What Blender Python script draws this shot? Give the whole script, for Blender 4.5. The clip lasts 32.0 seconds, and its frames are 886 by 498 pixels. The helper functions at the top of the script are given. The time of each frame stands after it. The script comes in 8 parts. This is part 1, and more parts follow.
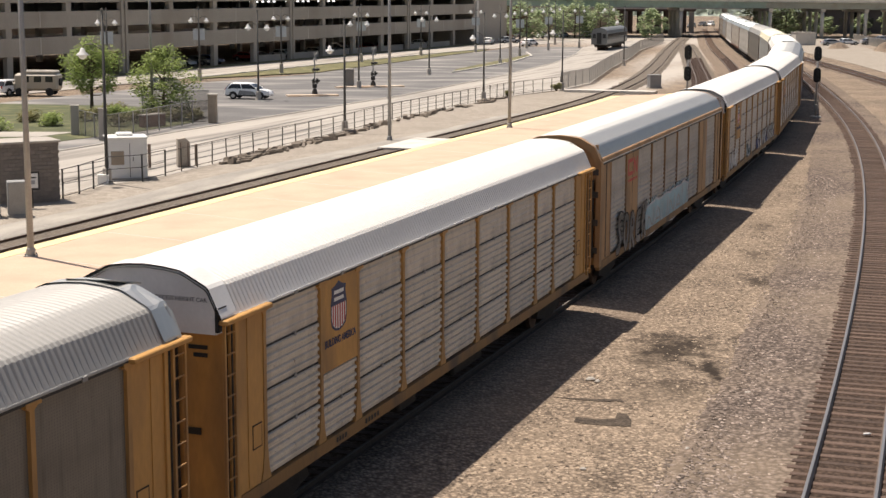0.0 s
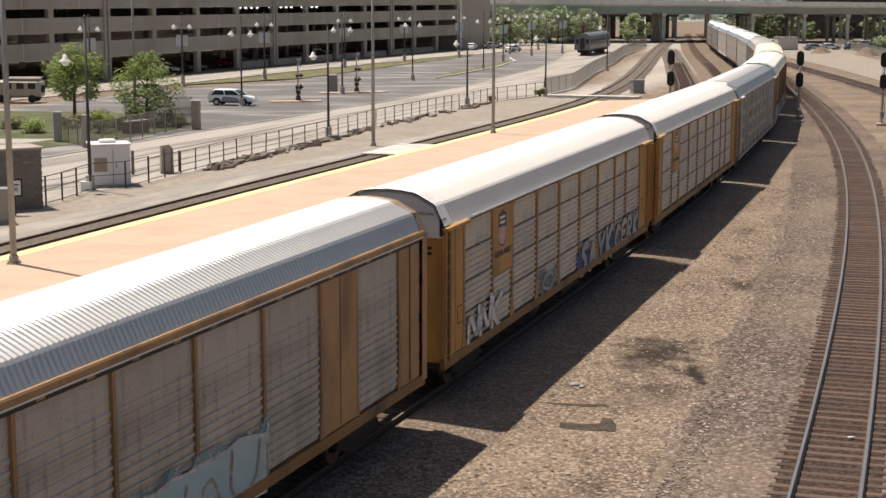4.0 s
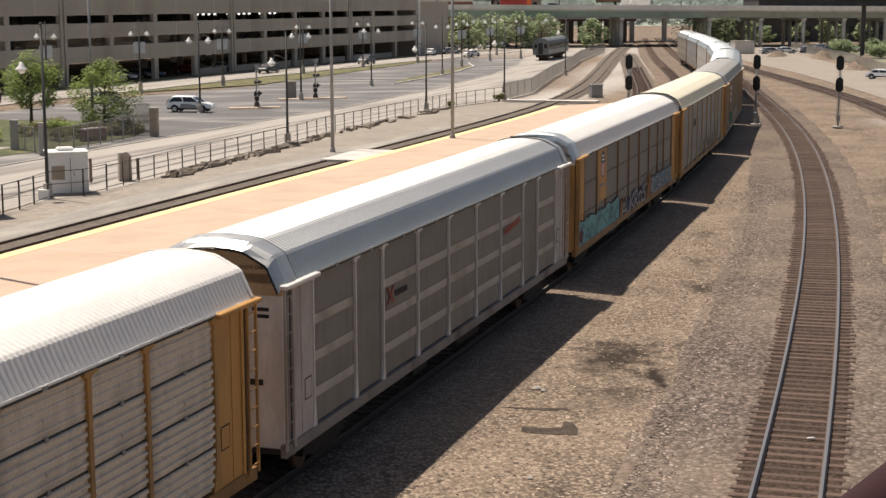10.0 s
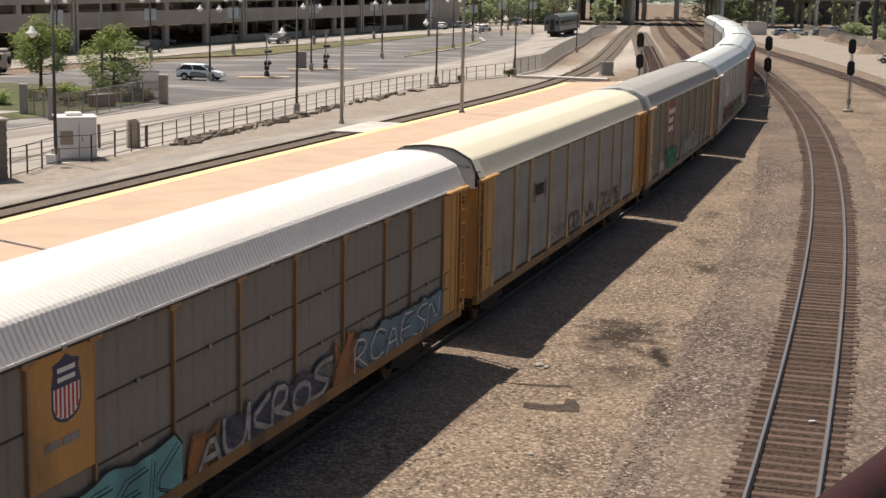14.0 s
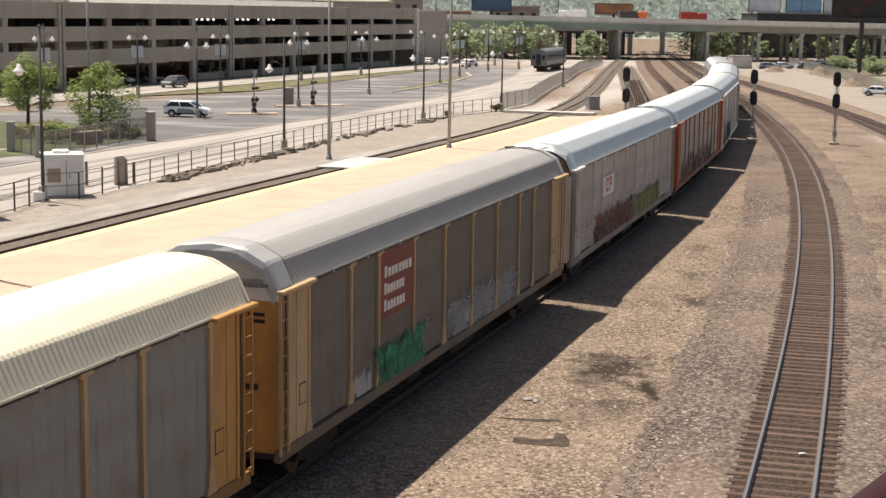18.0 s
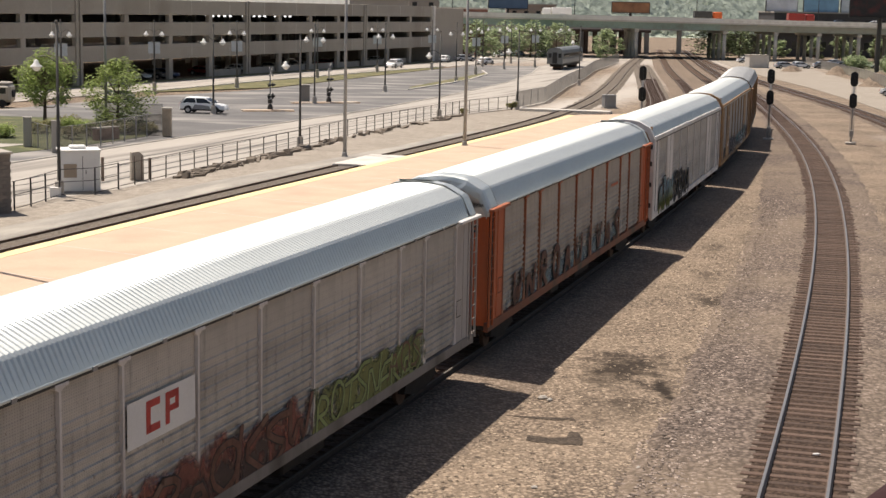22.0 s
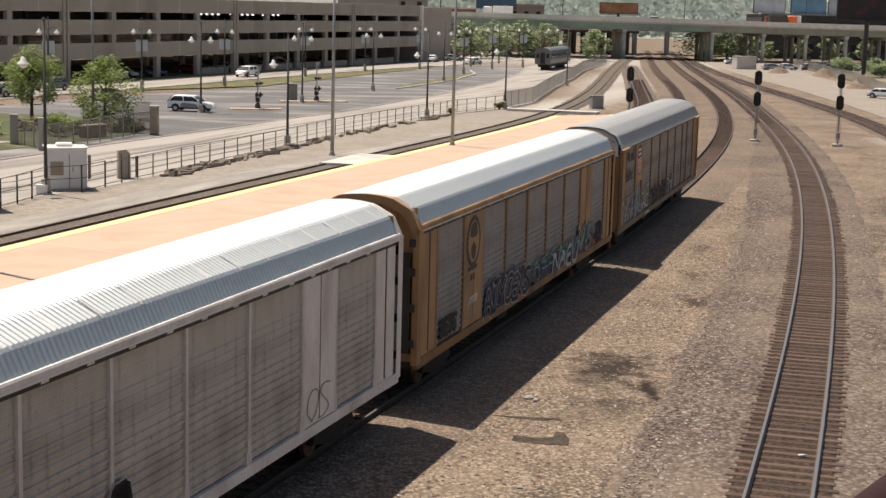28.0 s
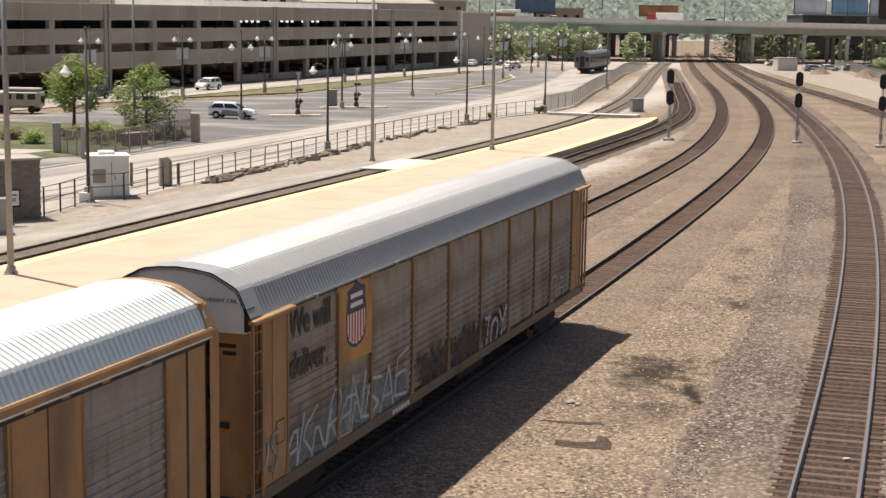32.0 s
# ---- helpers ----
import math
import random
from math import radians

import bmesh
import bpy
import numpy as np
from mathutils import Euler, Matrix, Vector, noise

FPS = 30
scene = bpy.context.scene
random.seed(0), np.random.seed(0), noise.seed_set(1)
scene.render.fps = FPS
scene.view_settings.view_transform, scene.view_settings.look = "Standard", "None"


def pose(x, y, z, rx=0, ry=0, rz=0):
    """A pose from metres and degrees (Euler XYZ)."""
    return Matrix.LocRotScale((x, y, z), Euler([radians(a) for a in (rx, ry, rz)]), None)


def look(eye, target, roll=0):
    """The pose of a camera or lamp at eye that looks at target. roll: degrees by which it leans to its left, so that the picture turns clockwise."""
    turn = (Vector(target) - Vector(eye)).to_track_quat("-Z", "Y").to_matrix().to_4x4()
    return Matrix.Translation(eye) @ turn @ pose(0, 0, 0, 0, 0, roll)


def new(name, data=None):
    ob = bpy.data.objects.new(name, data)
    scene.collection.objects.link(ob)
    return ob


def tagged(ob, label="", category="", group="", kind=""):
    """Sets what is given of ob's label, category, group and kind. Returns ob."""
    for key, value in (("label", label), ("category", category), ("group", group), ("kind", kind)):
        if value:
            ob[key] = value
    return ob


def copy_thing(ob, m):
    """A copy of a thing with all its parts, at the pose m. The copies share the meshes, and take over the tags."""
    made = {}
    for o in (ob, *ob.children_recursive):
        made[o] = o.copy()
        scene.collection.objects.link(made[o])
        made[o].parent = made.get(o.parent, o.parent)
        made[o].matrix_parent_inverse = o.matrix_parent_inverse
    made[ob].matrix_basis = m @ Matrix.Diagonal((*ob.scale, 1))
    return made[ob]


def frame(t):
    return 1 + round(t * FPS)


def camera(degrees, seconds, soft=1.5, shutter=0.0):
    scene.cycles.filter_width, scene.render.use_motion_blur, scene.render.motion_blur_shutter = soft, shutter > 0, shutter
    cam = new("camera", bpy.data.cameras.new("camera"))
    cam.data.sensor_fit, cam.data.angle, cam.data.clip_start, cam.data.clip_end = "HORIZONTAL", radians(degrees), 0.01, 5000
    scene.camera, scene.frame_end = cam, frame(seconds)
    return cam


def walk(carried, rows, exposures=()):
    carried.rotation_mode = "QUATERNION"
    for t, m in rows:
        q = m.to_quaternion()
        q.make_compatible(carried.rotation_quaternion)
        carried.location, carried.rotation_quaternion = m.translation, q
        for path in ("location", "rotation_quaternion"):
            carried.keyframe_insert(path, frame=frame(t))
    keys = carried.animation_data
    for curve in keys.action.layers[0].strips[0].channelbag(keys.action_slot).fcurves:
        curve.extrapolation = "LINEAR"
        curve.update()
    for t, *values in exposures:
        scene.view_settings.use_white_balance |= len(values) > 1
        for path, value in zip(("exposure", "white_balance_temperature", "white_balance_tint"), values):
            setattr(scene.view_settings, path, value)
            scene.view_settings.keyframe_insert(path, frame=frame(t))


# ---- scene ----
# ---- camera ----
CAM_H = 10.8
PATH = [
    (0.0, 80.401, -0.258, 0.733), (0.5, 80.463, -0.323, 0.644), (1.0, 80.532, -0.467, 0.559), (1.5, 80.540, -0.382, 0.520),
    (2.0, 80.499, -0.270, 0.530), (2.5, 80.395, -0.629, 0.629), (3.0, 80.454, -0.155, 0.378), (3.5, 80.613, -0.136, 0.246),
    (5.5, 80.615, 0.050, -0.283), (6.0, 80.483, 0.283, 0.060), (6.5, 80.419, 0.313, 0.148), (7.0, 80.442, 0.366, 0.183),
    (7.5, 80.623, -0.022, -0.050), (8.0, 80.828, -0.466, -0.703), (8.5, 80.826, 0.052, -1.072), (9.0, 80.805, 0.027, -1.249),
    (9.5, 80.824, 0.148, -1.379), (10.0, 80.816, 0.117, -1.438), (10.5, 80.767, 0.616, -1.519), (11.0, 80.776, 0.986, -1.197),
    (11.5, 81.283, 0.828, -1.439), (12.0, 81.519, 1.590, -0.891), (12.5, 80.534, 3.039, 0.008), (13.0, 79.219, -0.175, -0.095),
    (13.5, 79.613, -1.729, -0.980), (15.5, 79.995, 1.572, -0.940), (16.0, 79.965, 1.009, -1.231), (16.5, 80.063, 0.324, -1.499),
    (17.0, 80.237, 0.094, -1.623), (17.5, 80.789, -1.062, -1.519), (18.0, 81.162, -0.891, -1.480), (18.5, 81.159, -0.562, -1.444),
    (19.0, 81.168, -0.499, -1.364), (19.5, 81.131, -0.434, -1.358), (20.0, 81.093, -0.565, -1.336), (20.5, 81.059, -0.851, -1.160),
    (21.0, 81.027, -0.915, -1.033), (21.5, 80.967, -1.160, -0.848), (22.0, 81.066, -1.171, -0.869), (22.5, 81.076, -1.230, -0.900),
    (23.0, 81.013, -1.207, -0.812), (23.5, 81.020, -1.116, -0.793), (24.0, 81.019, -1.190, -0.802), (24.5, 81.029, -1.155, -0.829),
    (26.5, 81.098, -1.426, -0.972), (27.0, 81.101, -1.458, -1.120), (27.5, 81.105, -1.469, -1.283), (28.0, 81.062, -1.526, -1.306),
    (28.5, 81.053, -1.553, -1.278), (29.0, 81.037, -1.552, -1.219), (29.5, 80.980, -1.570, -1.142), (30.0, 80.962, -1.619, -1.060),
    (30.5, 80.989, -1.584, -1.053), (31.0, 81.012, -1.255, -1.011), (31.5, 81.218, -0.965, -0.390), (32.0, 81.209, -0.884, 0.137),
]
cam = camera(32.36, 32.0)
KELVIN, TINT = 7040.0, 13.0
EXPOSURE = [(t, e, KELVIN, TINT) for t, e in ((0.0, 0.22), (1.0, -0.065), (2.0, -0.085), (3.0, 0.035), (6.0, 0.035), (9.0, 0.035), (13.0, -0.045), (16.0, 0.15), (19.0, 0.315), (23.0, 0.085), (28.0, 0.035), (32.0, 0.275))]
walk(cam, [(t, pose(0, 0, CAM_H, rx, ry, rz)) for t, rx, ry, rz in PATH], exposures=EXPOSURE)

# ---- sky and sun ----
SUN_TO = Vector((-0.275, 0.232, 0.933)).normalized()
world = bpy.data.worlds.new("sky")
scene.world = world
world.use_nodes = True
wn = world.node_tree
sky = wn.nodes.new("ShaderNodeTexSky")
sky.sky_type, sky.sun_disc = "NISHITA", False
sky.sun_elevation, sky.sun_rotation = math.asin(SUN_TO.z), math.atan2(SUN_TO.x, SUN_TO.y)
sky.dust_density = 2.0
wn.links.new(sky.outputs[0], wn.nodes["Background"].inputs[0])
wn.nodes["Background"].inputs[1].default_value = 0.078
sun = new("sun", bpy.data.lights.new("sun", "SUN"))
sun.data.energy, sun.data.angle, sun.data.color = 5.0, radians(0.53), (1.0, 0.957, 0.897)
sun.matrix_world = look(SUN_TO * 100, (0, 0, 0))

# ---- materials ----


def mat(name, col, rough=0.7, metal=0.0, var=0.15, scale=1.5, fine=25.0, bump=0.15, stain=None, amount=0.35, rnd=0.0, spec=0.4, stretch=(1, 1, 1), sscale=0.6, heading=0.0):
    """A surface with two scales of grain, an optional stain colour and a spread from object to object."""
    m = bpy.data.materials.new(name)
    m.use_nodes = True
    n, l = m.node_tree.nodes, m.node_tree.links
    b = n["Principled BSDF"]
    b.inputs["Roughness"].default_value, b.inputs["Metallic"].default_value = rough, metal
    b.inputs["Specular IOR Level"].default_value = spec
    tc = n.new("ShaderNodeTexCoord")
    mp = n.new("ShaderNodeMapping")
    mp.inputs["Scale"].default_value = stretch
    if heading:
        mp.vector_type = "TEXTURE"
        mp.inputs["Scale"].default_value, mp.inputs["Rotation"].default_value = [1 / k for k in stretch], (0, 0, -heading)
    l.new(tc.outputs["Object"], mp.inputs[0])

    def noise_node(s, detail):
        k = n.new("ShaderNodeTexNoise")
        k.inputs["Scale"].default_value, k.inputs["Detail"].default_value = s, detail
        l.new(mp.outputs[0], k.inputs["Vector"])
        return k

    big, small = noise_node(scale, 4), noise_node(fine, 3)
    both = n.new("ShaderNodeMath")
    both.operation = "ADD"
    l.new(big.outputs[0], both.inputs[0]), l.new(small.outputs[0], both.inputs[1])
    value = both.outputs[0]
    if rnd:
        oi = n.new("ShaderNodeObjectInfo")
        k = n.new("ShaderNodeMath")
        k.operation, k.inputs[1].default_value = "MULTIPLY_ADD", rnd
        l.new(oi.outputs["Random"], k.inputs[0]), l.new(value, k.inputs[2])
        value = k.outputs[0]
    rg = n.new("ShaderNodeMapRange")
    rg.inputs[1].default_value, rg.inputs[2].default_value = 0.6, 1.4 + rnd
    l.new(value, rg.inputs[0])
    mix = n.new("ShaderNodeMix")
    mix.data_type = "RGBA"
    mix.inputs[6].default_value = (*[max(0, c * (1 - var)) for c in col], 1)
    mix.inputs[7].default_value = (*[min(0.95, c * (1 + var)) for c in col], 1)
    l.new(rg.outputs[0], mix.inputs[0])
    out = mix.outputs[2]
    if stain:
        st = noise_node(sscale, 6)
        rs = n.new("ShaderNodeMapRange")
        rs.inputs[1].default_value, rs.inputs[2].default_value, rs.inputs[4].default_value = 0.48, 0.72, amount * 2
        l.new(st.outputs[0], rs.inputs[0])
        m2 = n.new("ShaderNodeMix")
        m2.data_type = "RGBA"
        m2.inputs[7].default_value = (*stain, 1)
        l.new(rs.outputs[0], m2.inputs[0]), l.new(out, m2.inputs[6])
        out = m2.outputs[2]
    l.new(out, b.inputs["Base Color"])
    if bump:
        bp = n.new("ShaderNodeBump")
        bp.inputs["Strength"].default_value, bp.inputs["Distance"].default_value = bump, 0.02
        l.new(small.outputs[0], bp.inputs["Height"]), l.new(bp.outputs[0], b.inputs["Normal"])
    return m


def gravel(name, light, dark, cell=14.0, big=0.12, stain=None, amount=0.5, bump=0.6, spread=0.5, patches=(), pale=()):
    """Loose stone: every stone its own tone with dark joints, broad patches over it, and single darker or paler ovals
    (x, y, half widths, turn, depth).
    """
    m = bpy.data.materials.new(name)
    m.use_nodes = True
    n, l = m.node_tree.nodes, m.node_tree.links
    b = n["Principled BSDF"]
    b.inputs["Roughness"].default_value, b.inputs["Specular IOR Level"].default_value = 0.95, 0.15
    tc = n.new("ShaderNodeTexCoord")

    def node(kind, **values):
        k = n.new(kind)
        for key, value in values.items():
            k.inputs[key].default_value = value
        if "Vector" in k.inputs:
            l.new(tc.outputs["Object"], k.inputs["Vector"])
        return k

    def math_node(op, a, b2, c2=None):
        k = n.new("ShaderNodeMath")
        k.operation = op
        for i, v in enumerate((a, b2, c2)):
            if v is None:
                continue
            if isinstance(v, (int, float)):
                k.inputs[i].default_value = v
            else:
                l.new(v, k.inputs[i])
        return k.outputs[0]

    def ranged(v, a, b2, lo=0.0, hi=1.0):
        k = n.new("ShaderNodeMapRange")
        k.inputs[1].default_value, k.inputs[2].default_value, k.inputs[3].default_value, k.inputs[4].default_value = a, b2, lo, hi
        l.new(v, k.inputs[0])
        return k.outputs[0]

    def blend(f, a, b2):
        k = n.new("ShaderNodeMix")
        k.data_type = "RGBA"
        l.new(f, k.inputs[0])
        for i, v in ((6, a), (7, b2)):
            if isinstance(v, tuple):
                k.inputs[i].default_value = (*v, 1)
            else:
                l.new(v, k.inputs[i])
        return k.outputs[2]

    vo, vs = node("ShaderNodeTexVoronoi", Scale=cell), node("ShaderNodeTexVoronoi", Scale=cell * 2.3)
    no, fi = node("ShaderNodeTexNoise", Scale=big, Detail=7.0), node("ShaderNodeTexNoise", Scale=1.7, Detail=6.0, Roughness=0.65)
    tone = []
    for k in (vo, vs):
        sep = n.new("ShaderNodeSeparateColor")
        l.new(k.outputs["Color"], sep.inputs[0])
        tone.append(sep.outputs[0])
    f = math_node("MULTIPLY_ADD", tone[0], spread * 0.65, math_node("MULTIPLY", tone[1], spread * 0.35))
    f = math_node("ADD", f, math_node("MULTIPLY", ranged(fi.outputs[0], 0.3, 0.7), 1 - spread))
    joint = ranged(vo.outputs["Distance"], 0.25, 0.62, 0.0, 0.55)
    f = math_node("SUBTRACT", f, math_node("MULTIPLY", joint, spread))
    out = blend(f, dark, light)
    if stain:
        out = blend(ranged(no.outputs[0], 0.34, 0.74, 0, amount), out, stain)
    for group, tint, e0, e1 in ((patches, tuple(c * 0.33 for c in dark), 1.45, 2.15), (pale, (0.50, 0.46, 0.41), 1.5, 2.6)):
        total = None
        for x, y, rx, ry, turn, depth in group:
            mp = n.new("ShaderNodeMapping")
            mp.vector_type = "TEXTURE"
            mp.inputs["Location"].default_value = (x, y, 0)
            mp.inputs["Rotation"].default_value = (0, 0, turn)
            mp.inputs["Scale"].default_value = (rx, ry, 1000)
            l.new(tc.outputs["Object"], mp.inputs["Vector"])
            ln = n.new("ShaderNodeVectorMath")
            ln.operation = "LENGTH"
            l.new(mp.outputs[0], ln.inputs[0])
            d = math_node("MULTIPLY_ADD", fi.outputs[0], 2.4, ln.outputs["Value"])
            v = ranged(d, e0, e1, depth, 0.0)
            total = v if total is None else math_node("MAXIMUM", total, v)
        if total is not None:
            out = blend(total, out, tint)
    l.new(out, b.inputs["Base Color"])
    bp = n.new("ShaderNodeBump")
    bp.inputs["Strength"].default_value, bp.inputs["Distance"].default_value = bump, 0.05
    l.new(math_node("MULTIPLY", vo.outputs["Distance"], -1.0), bp.inputs["Height"]), l.new(bp.outputs[0], b.inputs["Normal"])
    return m


def glow(name, col, strength):
    m = bpy.data.materials.new(name)
    m.use_nodes = True
    b = m.node_tree.nodes["Principled BSDF"]
    b.inputs["Base Color"].default_value = (*col, 1)
    b.inputs["Emission Color"].default_value, b.inputs["Emission Strength"].default_value = (*col, 1), strength
    return m


# ---- mesh building ----


class Geo:
    """Collects vertices and faces of one mesh; faces carry a material slot."""

    def __init__(self):
        self.v, self.f, self.m = [], [], []

    def add(self, verts, faces, slot=0):
        k = len(self.v)
        self.v += [tuple(p) for p in verts]
        self.f += [tuple(i + k for i in f) for f in faces]
        self.m += [slot] * len(faces)
        return self

    def box(self, x0, x1, y0, y1, z0, z1, slot=0, c=0.0):
        if c <= 0:
            v = [(x, y, z) for z in (z0, z1) for y in (y0, y1) for x in (x0, x1)]
            return self.add(v, [(0, 2, 3, 1), (4, 5, 7, 6), (0, 1, 5, 4), (2, 6, 7, 3), (0, 4, 6, 2), (1, 3, 7, 5)], slot)
        c = min(c, (x1 - x0) * 0.45, (y1 - y0) * 0.45, (z1 - z0) * 0.45)
        rings = []
        for z, i in ((z0, c), (z0 + c, 0), (z1 - c, 0), (z1, c)):
            a, b, d, e = x0 + i, x1 - i, y0 + i, y1 - i
            rings.append([(a + c, d, z), (b - c, d, z), (b, d + c, z), (b, e - c, z), (b - c, e, z), (a + c, e, z), (a, e - c, z), (a, d + c, z)])
        return self.loft(rings, slot=slot, closed=True, caps=True)

    def loft(self, rings, slot=0, closed=True, caps=False):
        n = len(rings[0])
        v = [p for r in rings for p in r]
        f = []
        for i in range(len(rings) - 1):
            for j in range(n if closed else n - 1):
                a, b = i * n + j, i * n + (j + 1) % n
                f.append((a, b, b + n, a + n))
        if caps:
            f.append(tuple(range(n - 1, -1, -1)))
            f.append(tuple((len(rings) - 1) * n + j for j in range(n)))
        return self.add(v, f, slot)

    def tube(self, pts, radii, n=8, slot=0, caps=True):
        pts = [Vector(p) for p in pts]
        if not hasattr(radii, "__len__"):
            radii = [radii] * len(pts)
        rings = []
        for i, p in enumerate(pts):
            d = (pts[min(i + 1, len(pts) - 1)] - pts[max(i - 1, 0)]).normalized()
            a = d.orthogonal().normalized() if abs(d.z) < 0.9 else Vector((1, 0, 0))
            a = (a - d * a.dot(d)).normalized()
            b = d.cross(a)
            rings.append([p + (a * math.cos(2 * math.pi * k / n) + b * math.sin(2 * math.pi * k / n)) * radii[i] for k in range(n)])
        return self.loft(rings, slot, True, caps)

    def prism(self, outline, axis, a, b, slot=0):
        """An outline of (u, v) pushed along an axis from a to b; x: (y, z), y: (x, z), z: (x, y)."""
        put = {"x": lambda u, v, w: (w, u, v), "y": lambda u, v, w: (u, w, v), "z": lambda u, v, w: (u, v, w)}[axis]
        return self.loft([[put(u, v, a) for u, v in outline], [put(u, v, b) for u, v in outline]], slot, True, True)

    def mesh(self, name, mats, smooth=False):
        me = bpy.data.meshes.new(name)
        me.from_pydata(self.v, [], self.f)
        for k in mats if isinstance(mats, (list, tuple)) else [mats]:
            me.materials.append(k)
        if len(me.materials) > 1:
            me.polygons.foreach_set("material_index", self.m)
        if smooth:
            me.polygons.foreach_set("use_smooth", [True] * len(me.polygons))
        me.update()
        bm = bmesh.new()
        bm.from_mesh(me)
        bmesh.ops.recalc_face_normals(bm, faces=bm.faces)
        bm.to_mesh(me)
        bm.free()
        return me


def part(name, geo, material, parent=None, label="", at=None, smooth=False):
    """One mesh object under a thing or under a part; geo may be a Geo or a ready mesh."""
    me = geo.mesh(name, material, smooth) if isinstance(geo, Geo) else geo
    ob = new(name, me)
    if parent is not None:
        ob.parent = parent
    if at is not None:
        ob.matrix_basis = at if isinstance(at, Matrix) else Matrix.Translation(at)
    if label:
        ob["label"] = label
    return ob


def thing(name, label, category, at=(0, 0, 0), turn=0.0, group="", kind=""):
    ob = new(name)
    ob.empty_display_size = 0.2
    ob.matrix_basis = pose(at[0], at[1], at[2], 0, 0, turn)
    return tagged(ob, label, category, group, kind)


def solid(name, geo, material, label, category="", kind="structure", group="", smooth=False):
    ob = new(name, geo.mesh(name, material, smooth))
    return tagged(ob, label, category, group, kind)


# ---- plan: five curves x(y) of the tracks, natural splines over these distances ----
KY = (0, 40, 80, 120, 160, 210, 280, 390)
TRAIN_X = (-15.88, -1.53, 12.12, 24.19, 33.68, 42.15, 51.18, 65.99)
RIGHT_X = (-2.02, 10.75, 22.02, 31.23, 38.35, 45.98, 54.82, 69.59)
SECOND_X = (-22.26, -7.9, 6.03, 19.13, 28.76, 37.43, 46.42, 61.81)
STATION_X = (-30.68, -16.26, -2.54, 10.98, 23.86, 32.39, 41.48, 54.66)
LEFT_X = (-43.3, -28.3, -14.08, 0.45, 13.9, 25.34, 37.16, 56.26)
SIDING_X = (30.0, 34.0, 38.5, 43.5, 49.5, 54.0, 59.0, 71.0)
Z_TIE, Z_GROUND = -0.17, -0.30


class Curve:
    def __init__(self, xs, ks=KY):
        self.k, self.x = ks, xs
        n = len(ks)
        a, b = np.zeros((n, n)), np.zeros(n)
        a[0, 0] = a[-1, -1] = 1
        h = np.diff(ks)
        for i in range(1, n - 1):
            a[i, i - 1:i + 2] = h[i - 1], 2 * (h[i - 1] + h[i]), h[i]
            b[i] = 6 * ((xs[i + 1] - xs[i]) / h[i] - (xs[i] - xs[i - 1]) / h[i - 1])
        self.c = np.linalg.solve(a, b)
        self.ys = np.arange(-420, 620, 0.5)
        self.xs = np.array([self.at(y) for y in self.ys])
        s = np.concatenate(([0], np.cumsum(np.hypot(np.diff(self.xs), 0.5))))
        self.s = s - np.interp(0, self.ys, s)

    def at(self, y):
        k, x, c = self.k, self.x, self.c
        if y < k[0]:
            return x[0] + (y - k[0]) * ((x[1] - x[0]) / (k[1] - k[0]) - (k[1] - k[0]) * c[1] / 6)
        if y > k[-1]:
            return x[-1] + (y - k[-1]) * ((x[-1] - x[-2]) / (k[-1] - k[-2]) + (k[-1] - k[-2]) * c[-2] / 6)
        i = min(max(int(np.searchsorted(k, y)) - 1, 0), len(k) - 2)
        h = k[i + 1] - k[i]
        p, q = (k[i + 1] - y) / h, (y - k[i]) / h
        return p * x[i] + q * x[i + 1] + ((p ** 3 - p) * c[i] + (q ** 3 - q) * c[i + 1]) * h * h / 6

    def point(self, s):
        y = float(np.interp(s, self.s, self.ys))
        return Vector((self.at(y), y, 0))

    def frame_at(self, s):
        """A place on the line, the way along it and the way to its right."""
        p, q = self.point(s - 0.5), self.point(s + 0.5)
        t = (q - p).normalized()
        return (p + q) / 2, t, Vector((t.y, -t.x, 0))

    def span(self, y0, y1):
        return float(np.interp(y0, self.ys, self.s)), float(np.interp(y1, self.ys, self.s))


TRAIN, RIGHT, SECOND, STATION, LEFT, SIDING = [Curve(x) for x in (TRAIN_X, RIGHT_X, SECOND_X, STATION_X, LEFT_X, SIDING_X)]


def sweep(curve, y0, y1, profile, step=2.0, closed=True):
    """A profile of (right, up) carried along a track's line."""
    s0, s1 = curve.span(y0, y1)
    rings = []
    for s in np.linspace(s0, s1, max(2, int((s1 - s0) / step))):
        p, _, r = curve.frame_at(s)
        rings.append([p + r * u + Vector((0, 0, w)) for u, w in profile])
    return rings

# ---- surfaces ----
# The first two are broad ovals that darken the ground on the right.
DARK_OVALS = ((19.5, 48.0, 5.5, 24.0, -0.28, 0.4), (29.0, 82.0, 6.5, 28.0, -0.3, 0.35), (6.7, 47.0, 1.8, 3.0, -0.2, 0.9), (7.5, 43.9, 0.4, 2.4, 0.02, 0.95), (9.35, 49.0, 0.4, 1.3, -0.64, 0.9), (6.2, 42.3, 1.6, 2.2, 0.3, 0.5), (12.6, 64.5, 1.0, 2.2, 0.0, 0.5), (11.6, 58.6, 0.9, 1.9, 0.1, 0.7), (7.0, 35.6, 0.28, 1.7, -0.25, 0.8), (5.2, 41.2, 1.4, 1.0, 0.0, 0.45), (17.0, 76.0, 1.2, 3.0, -0.3, 0.35), (3.3, 33.8, 0.8, 1.2, 0.2, 0.4), (14.5, 73.0, 0.8, 2.5, -0.3, 0.4))
